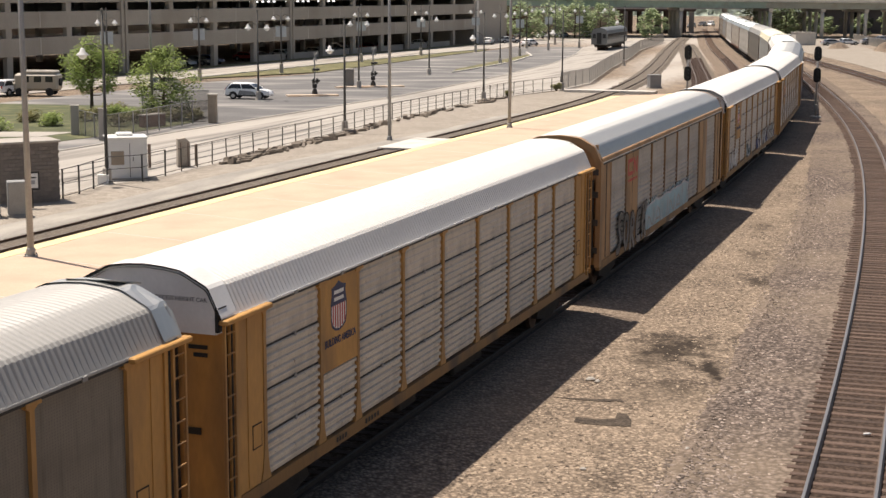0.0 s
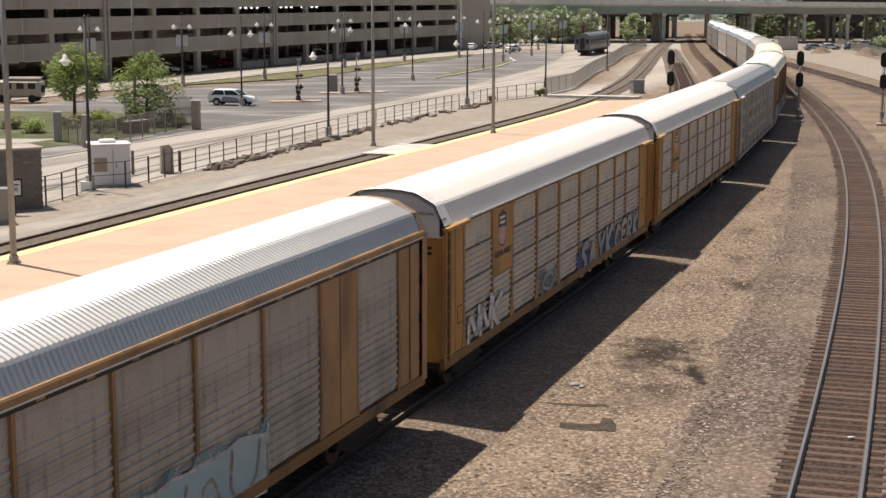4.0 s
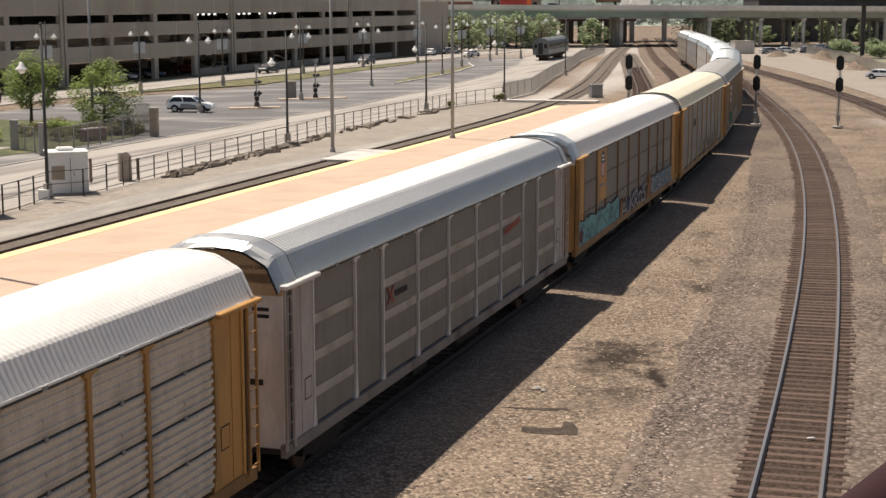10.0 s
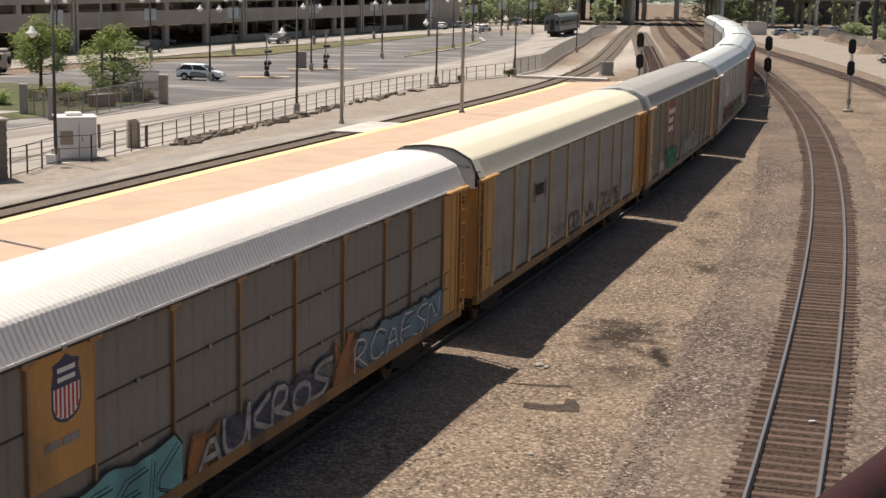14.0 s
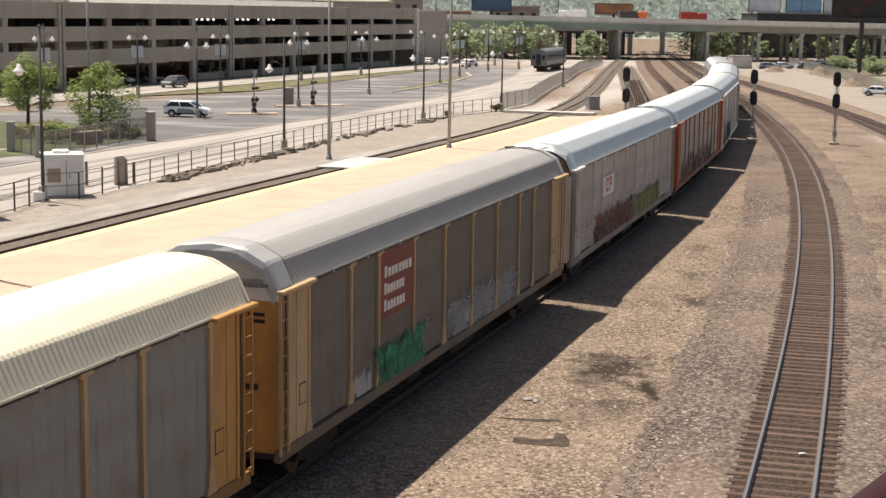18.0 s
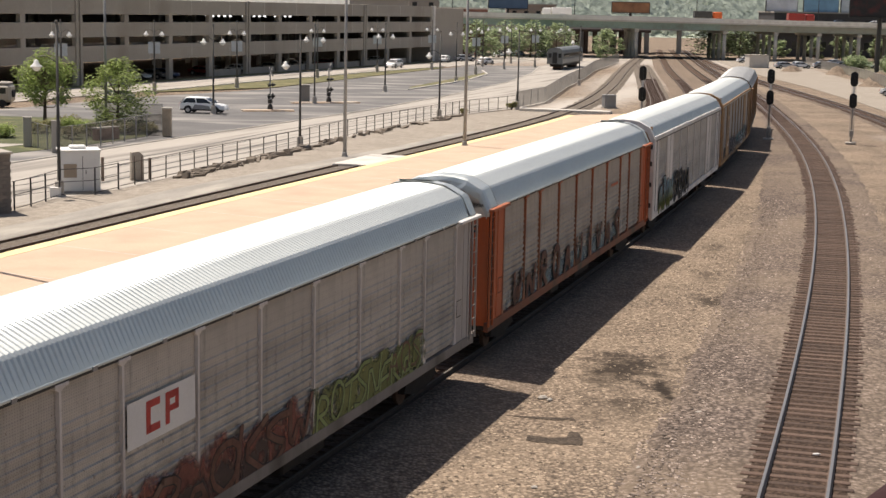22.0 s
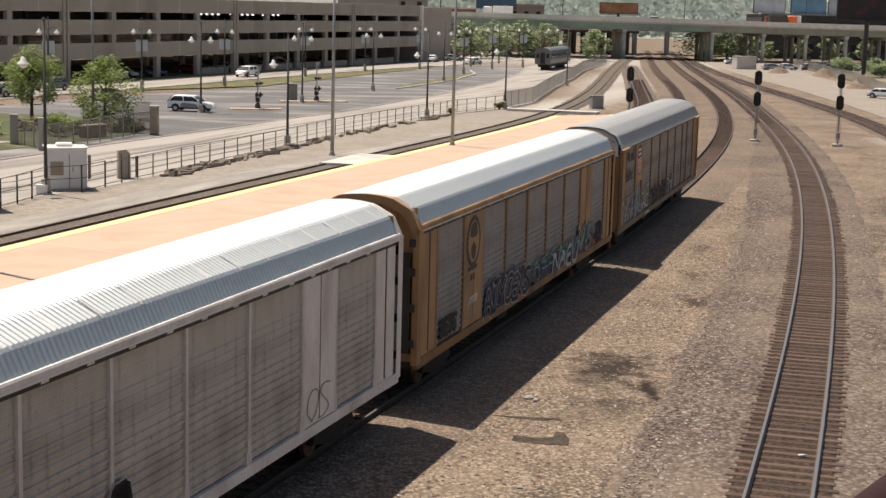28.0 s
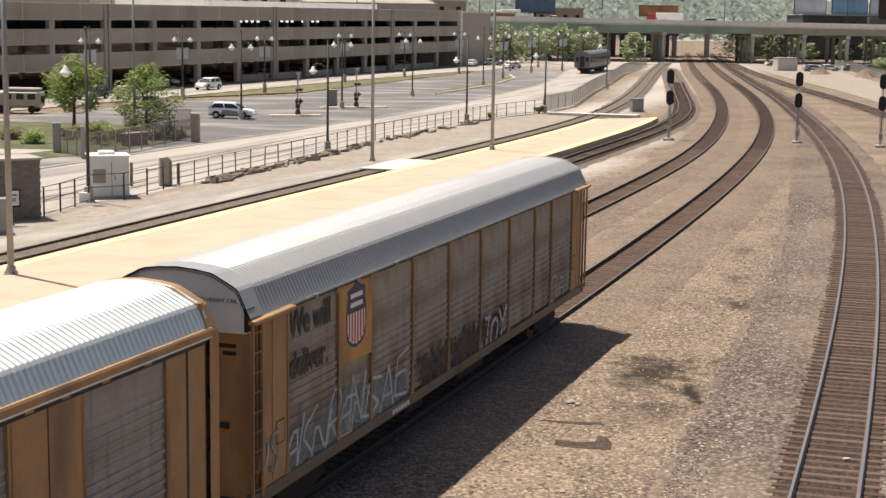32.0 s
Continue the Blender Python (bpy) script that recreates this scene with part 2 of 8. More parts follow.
PALE_SPOTS = ((45.0, 355.0, 70.0, 38.0, 0.0, 0.7), (19.0, 184.0, 4.4, 26.0, -0.3, 0.9), (29.0, 215.0, 4.0, 40.0, -0.25, 0.8), (36.0, 262.0, 5.0, 45.0, -0.22, 0.8), (9.0, 130.0, 4.0, 30.0, -0.34, 0.7), (25.5, 205.0, 2.2, 20.0, -0.3, 0.75), (31.0, 238.0, 2.6, 24.0, -0.3, 0.7), (10.5, 112.0, 2.2, 11.0, -0.36, 0.75), (17.0, 133.0, 1.8, 12.0, -0.36, 0.6), (46.0, 140.0, 3.0, 5.0, 0.0, 0.5))
M_DIRT = gravel("dirt_gravel", (0.50, 0.388, 0.286), (0.085, 0.065, 0.051), cell=8.2, big=0.22, stain=(0.40, 0.308, 0.222), amount=0.5, spread=0.86, patches=DARK_OVALS, pale=PALE_SPOTS)
M_PALE = gravel("pale_grit", (0.52, 0.465, 0.395), (0.25, 0.215, 0.175), cell=11, big=0.2, stain=(0.24, 0.21, 0.175), amount=0.6, bump=0.3)
M_BALLAST = gravel("grey_ballast", (0.335, 0.263, 0.218), (0.07, 0.054, 0.045), cell=6.4, big=0.16, stain=(0.31, 0.24, 0.172), amount=0.5, bump=0.9, spread=0.8)
M_RUST_BALLAST = gravel("rusty_ballast", (0.24, 0.172, 0.13), (0.05, 0.033, 0.024), cell=8, big=0.3, stain=(0.10, 0.06, 0.04), amount=0.5, bump=0.9, spread=0.75)
M_TIE_DARK = mat("dark_tie_wood", (0.10, 0.064, 0.047), 0.9, var=0.4, scale=2, fine=20, bump=0.5, rnd=0.5, stretch=(4, 1, 4))
M_TIE = mat("old_tie_wood", (0.105, 0.069, 0.052), 0.9, var=0.65, scale=2, fine=20, bump=0.5, rnd=0.7, stretch=(4, 1, 4))
M_RAIL = mat("rail_steel", (0.20, 0.15, 0.12), 0.55, 0.6, 0.3, 3, 30, 0.2)
M_RAILTOP = mat("polished_rail_head", (0.40, 0.38, 0.36), 0.36, 0.8, 0.1, 3, 30, 0.05)
M_PLATFORM = mat("tan_platform_paving", (0.56, 0.412, 0.298), 0.85, var=0.1, scale=0.5, fine=9, bump=0.1, stain=(0.47, 0.33, 0.24), amount=0.35, sscale=0.35)
M_YELLOW_EDGE = mat("yellow_tactile_edge", (0.86, 0.67, 0.36), 0.8, var=0.15, scale=1.2, fine=14, bump=0.3, stain=(0.6, 0.45, 0.22), amount=0.2)
M_CONC = mat("concrete", (0.42, 0.385, 0.34), 0.9, var=0.12, scale=0.6, fine=12, bump=0.15, stain=(0.30, 0.27, 0.235), amount=0.35, sscale=0.3)
M_CONC_WHITE = mat("pale_concrete", (0.62, 0.58, 0.52), 0.9, var=0.1, scale=0.7, fine=12, bump=0.1, stain=(0.45, 0.41, 0.36), amount=0.3)
M_ROAD = mat("worn_concrete_road", (0.40, 0.365, 0.32), 0.92, var=0.18, scale=0.5, fine=8, bump=0.1, stain=(0.22, 0.20, 0.175), amount=0.65, sscale=0.7, stretch=(1.2, 0.06, 1), heading=0.33)
M_ASPHALT = mat("worn_asphalt", (0.145, 0.14, 0.135), 0.92, var=0.3, scale=0.35, fine=9, bump=0.15, stain=(0.32, 0.30, 0.275), amount=0.6, sscale=0.22, stretch=(0.35, 1.0, 1))
M_GRASS = mat("dry_grass", (0.135, 0.13, 0.06), 0.95, var=0.35, scale=0.8, fine=20, bump=0.6, stain=(0.25, 0.21, 0.11), amount=0.5, sscale=0.4)
M_GARAGE = mat("garage_concrete", (0.395, 0.353, 0.30), 0.9, var=0.10, scale=0.15, fine=5, bump=0.05, stain=(0.25, 0.21, 0.165), amount=0.3, sscale=0.15, stretch=(1, 1, 0.4))
# Inner concrete is coloured far paler than outside to lift the deck shade.
M_GARAGE_IN = mat("brightened_inner_concrete", (0.74, 0.70, 0.64), 0.95, var=0.15, scale=0.3, fine=6, bump=0)
M_STEEL_GREEN = mat("green_girder_paint", (0.30, 0.39, 0.33), 0.7, var=0.15, scale=0.2, fine=3, bump=0.05, stain=(0.2, 0.17, 0.13), amount=0.2)
M_DARK_STEEL = mat("dark_steel", (0.06, 0.058, 0.055), 0.6, 0.3, 0.25, 2, 20, 0.1)
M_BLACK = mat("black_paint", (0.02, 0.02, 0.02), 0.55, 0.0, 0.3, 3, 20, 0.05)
M_GREY_POLE = mat("galvanised_pole", (0.31, 0.305, 0.295), 0.55, 0.15, 0.15, 1.5, 20, 0.05)
M_WHITE = mat("white_paint", (0.78, 0.77, 0.74), 0.55, 0, 0.06, 1, 15, 0.05, stain=(0.55, 0.52, 0.47), amount=0.2)
M_BRICK = mat("brown_brick", (0.22, 0.19, 0.165), 0.9, var=0.3, scale=1.5, fine=14, bump=0.4, rnd=0.6)
M_BARK = mat("bark", (0.12, 0.09, 0.065), 0.95, var=0.3, scale=3, fine=25, bump=0.6, stretch=(1, 1, 0.3))
# Red taken down to near black for the shadow lying on the railing.
M_RED_PAINT = mat("shaded_red_railing_paint", (0.028, 0.004, 0.004), 0.85, 0, 0.2, 4, 30, 0.1)
M_GLASS_DARK = mat("dark_window", (0.02, 0.022, 0.025), 0.12, 0, 0.1, 1, 5, 0, spec=0.6)
M_LAMP_WHITE = mat("white_lamp_shade", (0.80, 0.79, 0.76), 0.4, 0, 0.05, 2, 10, 0)
M_RUBBER = mat("tyre_rubber", (0.025, 0.025, 0.025), 0.85, 0, 0.2, 5, 30, 0.1)
M_CLOD = gravel("dark_gritty_dirt", (0.14, 0.11, 0.086), (0.05, 0.04, 0.032), cell=11, big=0.5)


def leaf_mat(name, col):
    m = mat(name, col, 0.7, var=0.3, scale=0.5, fine=4, bump=0, rnd=0.3, spec=0.2)
    n, l = m.node_tree.nodes, m.node_tree.links
    b = n["Principled BSDF"]
    g = n.new("ShaderNodeNewGeometry")
    k = n.new("ShaderNodeMix")
    k.data_type, k.blend_type = "RGBA", "MULTIPLY"
    k.inputs[0].default_value = 0.6
    src = b.inputs["Base Color"].links[0].from_socket
    l.new(src, k.inputs[6]), l.new(g.outputs["Random Per Island"], k.inputs[7])
    gain = n.new("ShaderNodeMix")
    gain.data_type, gain.blend_type = "RGBA", "ADD"
    gain.inputs[0].default_value = 0.35
    l.new(k.outputs[2], gain.inputs[6]), l.new(src, gain.inputs[7])
    l.new(gain.outputs[2], b.inputs["Base Color"])
    t = n.new("ShaderNodeBsdfTranslucent")
    l.new(gain.outputs[2], t.inputs[0])
    mixed = n.new("ShaderNodeMixShader")
    mixed.inputs[0].default_value = 0.3
    l.new(b.outputs[0], mixed.inputs[1]), l.new(t.outputs[0], mixed.inputs[2])
    l.new(mixed.outputs[0], n["Material Output"].inputs[0])
    return m


M_LEAF = leaf_mat("spring_leaves", (0.28, 0.345, 0.115))
# Far leaf colour is lightened to carry haze that the air lacks.
M_LEAF_FAR = leaf_mat("haze_paled_far_leaves", (0.31, 0.37, 0.21))
# Hill leaves are paler and greyer: aerial haze put into the colour.
M_LEAF_HILL = mat("haze_tinted_hill_leaves", (0.41, 0.46, 0.39), 0.95, var=0.15, scale=0.05, fine=0.25, bump=0, spec=0.1)
M_LEAF_DRY = leaf_mat("shrub_leaves", (0.20, 0.19, 0.085))

# ---- ground ----
g = Geo()
xs = [-2600, -1200, -600, -300, -150, -60, 0, 60, 150, 300, 600, 1200, 2600]
g.add([(x, y, Z_GROUND) for y in xs for x in xs], [(j * 13 + i, j * 13 + i + 1, j * 13 + i + 14, j * 13 + i + 13) for j in range(12) for i in range(12)])
solid("ground", g, M_DIRT, "tan dirt and gravel ground of the rail yard", "ground")


def flat(name, pts, z, material, label, category, depth=0.04):
    """A sheet of paving with its own thickness."""
    q = Geo()
    q.loft([[(x, y, z - depth) for x, y in pts], [(x, y, z) for x, y in pts]], caps=True)
    return solid(name, q, material, label, category)


def kerb(name, pts, z, w, h, material, label):
    """A low concrete edge along a line of points."""
    q = Geo()
    rings = []
    for i, p in enumerate(pts):
        a, b = Vector(pts[max(i - 1, 0)]), Vector(pts[min(i + 1, len(pts) - 1)])
        d = (b - a).normalized()
        r = Vector((d.y, -d.x)) * w / 2
        rings.append([(p[0] - r.x, p[1] - r.y, z), (p[0] - r.x * 0.9, p[1] - r.y * 0.9, z + h), (p[0] + r.x * 0.9, p[1] + r.y * 0.9, z + h), (p[0] + r.x, p[1] + r.y, z)])
    q.loft(rings, caps=True)
    return solid(name, q, material, label, "kerb")


# facade frame of the garage: s along it, n out of it towards the tracks
G0, GD, GN = Vector((-44.85, 203.12)), Vector((0.3609, 0.9326)), Vector((0.9326, -0.3609))


def gp(s, n):
    p = G0 + GD * s + GN * n
    return (p.x, p.y)


FENCE = [(-21.2, 80.5), (-20.4, 86.6), (-17.8, 91.0), (-14.2, 103.6), (-9.9, 117.4), (-6.0, 131.5), (-1.7, 144.5), (4.4, 162.0), (11.2, 174.5), (15.5, 187.0), (21.6, 224.0), (28.0, 258.0), (33.5, 292.0), (45.0, 345.0)]
ROAD_EDGE = [gp(-160, 52), gp(-90, 51.5), gp(-63, 50.8), gp(-46, 50.6), gp(-20, 50.0), gp(19, 46.6), gp(55, 42.0), gp(90, 35.0), gp(125, 26)]
flat("access_road", [gp(-160, 66), gp(-100, 65), *FENCE[2:], gp(170, 20), *reversed(ROAD_EDGE)], Z_GROUND + 0.06, M_ROAD, "pale worn concrete access road beside the fence", "road")
flat("parking_lot", [*ROAD_EDGE, gp(118, 14), gp(98, 15.5), gp(73, 17), gp(33, 20.5), gp(8, 22.5), gp(-15, 19), gp(-60, 19), gp(-160, 19)], Z_GROUND + 0.08, M_ASPHALT, "worn grey asphalt parking lot with faded marks", "parking lot")
flat("street", [gp(-160, 2.6), gp(165, 2.6), gp(165, 14), gp(104, 13.2), gp(84, 12.4), gp(32, 12.6), gp(-160, 14)], Z_GROUND + 0.10, M_ROAD, "pale concrete street along the parking garage", "road")
flat("grass_verge", [gp(-8, 14.6), gp(32, 12.9), gp(84, 12.7), gp(102, 13.5), gp(97, 15.3), gp(73, 16.8), gp(33, 20.3), gp(14, 21.6)], Z_GROUND + 0.14, M_GRASS, "strip of dry yellow-green grass", "grass")
flat("garage_verge", [gp(-160, 0.1), gp(131, 0.1), gp(131, 2.4), gp(-160, 2.4)], Z_GROUND + 0.13, M_GRASS, "thin dry grass strip at the foot of the garage", "grass")
flat("grass_island", [gp(22, 38), gp(36, 37), gp(55, 35), gp(78, 30.5), gp(84, 28), gp(70, 30), gp(48, 33), gp(30, 35.5)], Z_GROUND + 0.13, M_GRASS, "triangular grass island between lot and road", "grass")
flat("gravel_strip", [*[(LEFT.at(y) - 1.55, y) for y in range(-40, 171, 6)], (12, 174), *reversed(FENCE[1:8]), (-26, 72), (-48, 10), (-66, -40)], Z_GROUND + 0.05, M_PALE, "pale grit strip between track and fence", "gravel")
flat("worn_path", [*[(LEFT.at(y) - 1.95 + 0.25 * noise.noise((y * 0.11, 3.0, 0.0)), y) for y in range(-40, 141, 4)], *[(LEFT.at(y) - 4.6 + 0.7 * noise.noise((y * 0.07, 9.0, 0.0)) + max(0, y - 95) * 0.04, y) for y in range(140, -41, -4)]], Z_GROUND + 0.062, mat("worn_grey_path", (0.30, 0.275, 0.24), 0.93, var=0.25, scale=0.7, fine=9, bump=0.25, stain=(0.44, 0.40, 0.34), amount=0.55, sscale=0.5, stretch=(1.2, 0.3, 1), heading=0.33), "worn grey asphalt path along the track", "path")
for off in (2.4, 3.9, 6.1, 7.6):
    line = []
    for a, b in zip(FENCE[1:9], FENCE[2:10]):
        d = (Vector(b) - Vector(a)).normalized()
        line.append((a[0] - d.y * off, a[1] + d.x * off))
    line = [(line[0][0] - 16, line[0][1] - 42), *line]
    kerb("road_rail", line, Z_GROUND + 0.055, 0.2, 0.014, M_DARK_STEEL, "old rusty rail sunk in the road surface")
kerb("lot_kerb", ROAD_EDGE, Z_GROUND + 0.06, 0.3, 0.06, M_CONC, "pale concrete kerb between lot and access road")
kerb("street_kerb", [gp(-8, 14.4), gp(32, 12.7), gp(84, 12.5), gp(104, 13.3)], Z_GROUND + 0.1, 0.3, 0.16, M_CONC_WHITE, "pale concrete street kerb")
kerb("island_kerb", [gp(22, 38.2), gp(36, 37.2), gp(55, 35.2), gp(78, 30.7), gp(92, 25)], Z_GROUND + 0.08, 0.3, 0.16, M_CONC_WHITE, "pale concrete kerb of the grass island")
flat("service_road", [(46, 120), (53.5, 160), (58.0, 200), (61.5, 240), (63.5, 280), (67.5, 330), (72, 372), (130, 372), (84, 330), (78, 280), (74, 240), (70, 200), (66, 160), (60, 120)], Z_GROUND + 0.05, M_PALE, "pale gravel service road beside the siding", "road")
flat("weedy_ground", [(67.6, 196), (72.1, 225), (77.1, 252), (82.1, 282), (86.6, 322), (92, 372), (240, 372), (240, 196)], Z_GROUND + 0.045, mat("weedy_ground", (0.19, 0.175, 0.115), 0.95, var=0.35, scale=0.15, fine=2.5, bump=0.4, stain=(0.40, 0.36, 0.29), amount=0.5, sscale=0.09), "grey-green weedy ground beyond the wire fence", "ground")
flat("crossing_walk", [(11.3, 170.6), (16.6, 168.8), (21.0, 167.6), (21.6, 169.4), (16.8, 170.6), (11.6, 172.2)], Z_GROUND + 0.33, M_CONC_WHITE, "narrow white concrete walk across the track", "walkway", 0.3)
flat("crossing_slab", [(-5.9, 106.0), (-1.6, 104.9), (1.0, 112.0), (-3.4, 113.4)], 0.03, M_CONC_WHITE, "pale concrete crossing slab set over the rails", "crossing", 0.3)


q = Geo()
for o in (((2.98, 38.62), (3.3, 38.42), (3.8, 38.3), (4.42, 38.22), (4.5, 38.8), (4.44, 39.45), (4.2, 39.5), (4.08, 38.95), (3.6, 38.88), (3.06, 39.12)), ((2.6, 41.1), (3.2, 41.0), (3.9, 40.9), (4.45, 40.95), (4.5, 40.55), (4.3, 40.7), (3.9, 40.62), (3.4, 40.78), (2.9, 40.95))):
    q.loft([[(x, y, Z_GROUND - 0.02) for x, y in o], [(x, y, Z_GROUND + 0.012) for x, y in o]], caps=True)
solid("buried_slab", q, M_CLOD, "dark half-buried frame edge showing in the gravel", "slab")

# ---- tracks ----


def track(name, curve, y0, y1, label, shoulder=2.6, parts=(0, 0), near_step=0.56, stone=None, bed=None, left=None, wood=None, shine=None, iron=None, lift=0.0, cover=False):
    """Rails, ties and ballast of one track; ties between the two distances are pieces of their own."""
    t = thing(name, label, "railway track", kind="structure")
    top = Z_TIE - 0.028 + lift
    part("ballast", Geo().loft(sweep(curve, y0, y1, [(-1.26, top - 0.03), (-1.05, top), (1.05, top), (1.26, top - 0.03)], closed=False), closed=False), bed or M_RUST_BALLAST, t, "rust-brown ballast between the rails")
    q = Geo()
    for u in (-1, 1):
        w = left if left and u < 0 else shoulder
        rings = sweep(curve, y0, y1, ([(u * 0.84, Z_TIE + 0.012), (u * 1.34, Z_TIE + 0.016)] if cover else [(u * 1.18, top - 0.01)]) + [(u * (w - 0.6), top - 0.055), (u * w, Z_GROUND - 0.05)], 1.0)
        for i, r in enumerate(rings):
            k = (r[-1] - r[-2]) * (0.8 * noise.noise((i * 0.31, u * 7.0, len(name) * 1.7)) + 0.5 * noise.noise((i * 0.9, u * 3.0, 4.0)))
            r[-1] = r[-1] + Vector((k.x, k.y, 0))
        q.loft(rings, closed=False)
    part("ballast_shoulder", q, stone or M_BALLAST, t, "crushed stone shoulder")
    for u in (-0.752, 0.752):
        prof = [(-0.075, Z_TIE), (0.075, Z_TIE), (0.07, Z_TIE + 0.025), (0.012, Z_TIE + 0.04), (0.012, -0.045), (0.037, -0.035), (0.037, -0.006), (-0.037, -0.006), (-0.037, -0.035), (-0.012, -0.045), (-0.012, Z_TIE + 0.04), (-0.07, Z_TIE + 0.025)]
        r = part("rail", Geo().loft(sweep(curve, y0, y1, [(u + a, b) for a, b in prof]), caps=True), iron or M_RAIL, t, "rust-brown steel rail")
        part("rail_head", Geo().loft(sweep(curve, y0, y1, [(u - 0.036, -0.006), (u + 0.036, -0.006), (u + 0.03, 0), (u - 0.03, 0)]), caps=True), shine or M_RAILTOP, r, "polished running surface")
    rnd = random.Random(name)
    tie = Geo().box(-1.3, 1.3, -0.115, 0.115, -0.18, 0, c=0.02).mesh("tie", wood or M_TIE)
    s0, s1 = curve.span(y0, y1)
    p0, p1 = curve.span(*parts)
    far = Geo()
    for s in np.arange(s0, s1, near_step):
        p, d, r = curve.frame_at(s + rnd.uniform(-0.03, 0.03))
        turn = math.degrees(math.atan2(r.y, r.x)) + rnd.uniform(-0.8, 0.8)
        m = pose(p.x + r.x * rnd.uniform(-0.09, 0.09), p.y, Z_TIE + rnd.uniform(-0.012, 0.004), 0, 0, turn)
        if p0 < s < p1:
            part("tie", tie, None, t, at=m)
        elif s < curve.span(0, 260)[1]:
            far.add([m @ Vector(v) for v in ((-1.3, -0.115, 0), (1.3, -0.115, 0), (1.3, 0.115, 0), (-1.3, 0.115, 0), (-1.3, -0.115, -0.15), (1.3, -0.115, -0.15), (1.3, 0.115, -0.15), (-1.3, 0.115, -0.15))], [(0, 1, 2, 3), (0, 4, 5, 1), (1, 5, 6, 2), (2, 6, 7, 3), (3, 7, 4, 0)])
    if far.v:
        tagged(part("ties", far, wood or M_TIE, t), kind="stuff")
    return t


M_STONE_WARM = gravel("warm_crushed_stone", (0.42, 0.33, 0.255), (0.10, 0.077, 0.06), cell=9, big=0.16, stain=(0.32, 0.24, 0.172), amount=0.5, bump=0.9, spread=0.8)
M_GREY_BED = gravel("dusty_grey_track_bed", (0.33, 0.285, 0.23), (0.10, 0.083, 0.068), cell=9, big=0.3, stain=(0.18, 0.145, 0.115), amount=0.5, bump=0.8, spread=0.75)
M_GAP_BED = gravel("dark_rusty_bed", (0.15, 0.103, 0.077), (0.03, 0.021, 0.016), cell=8, big=0.3, stain=(0.07, 0.045, 0.032), amount=0.5, bump=0.9, spread=0.75)
M_RAIL_DULL = mat("dull_rail_head", (0.20, 0.17, 0.15), 0.6, 0.3, 0.1, 3, 30, 0.05)
M_RAIL_BROWN = mat("brown_rusty_rail", (0.13, 0.085, 0.062), 0.9, 0, 0.3, 3, 30, 0.1)
M_RAIL_RUSTY = mat("rusty_rail", (0.075, 0.05, 0.038), 0.85, 0.1, 0.3, 3, 30, 0.1)
track("right_main_track", RIGHT, -60, 470, "curving main track with brown ties and bright rails", 3.0, (27, 160), left=4.3, bed=M_GAP_BED)
# The train's rails are darkened in colour for the shade below the cars.
track("train_track", TRAIN, -400, 470, "curving main track that the train runs on", 3.8, (48, 128), bed=M_RUST_BALLAST, left=3.0, cover=True, stone=M_STONE_WARM, wood=M_TIE_DARK, shine=mat("shade_darkened_rail_head", (0.13, 0.115, 0.10), 0.8, 0.0, 0.1, 3, 30, 0.05), iron=mat("shade_darkened_rusty_rail", (0.055, 0.04, 0.032), 0.9, 0, 0.3, 3, 30, 0.1))
track("second_main_track", SECOND, -60, 470, "curving main track beside the platform tracks", 2.9, (78, 128), cover=True, shine=M_RAIL_DULL, iron=M_RAIL_RUSTY, stone=M_STONE_WARM)
track("platform_track", STATION, -60, 330, "station track along the platform", 2.3, bed=M_GREY_BED, stone=M_GREY_BED, iron=M_RAIL_RUSTY, shine=M_RAIL_DULL)
track("left_platform_track", LEFT, -60, 420, "dark rusty station track behind the platform", 1.9, stone=M_GREY_BED, bed=M_GREY_BED, wood=M_TIE, iron=M_RAIL_BROWN, shine=M_RAIL_DULL, lift=0.075)
track("right_siding", SIDING, 60, 420, "rusty siding beside the service road", 2.2)


def stone_mat(name, light, dark):
    """Crushed stone whose every piece has its own tone."""
    m = mat(name, light, 0.95, var=0.15, scale=8, fine=40, bump=0.2, spec=0.15)
    n, l = m.node_tree.nodes, m.node_tree.links
    b = n["Principled BSDF"]
    g = n.new("ShaderNodeNewGeometry")
    k = n.new("ShaderNodeMix")
    k.data_type = "RGBA"
    src = b.inputs["Base Color"].links[0].from_socket
    pw = n.new("ShaderNodeMath")
    pw.operation, pw.inputs[1].default_value = "POWER", 1.7
    l.new(g.outputs["Random Per Island"], pw.inputs[0]), l.new(pw.outputs[0], k.inputs[0]), l.new(src, k.inputs[7])
    k.inputs[6].default_value = (*dark, 1)
    l.new(k.outputs[2], b.inputs["Base Color"])
    return m


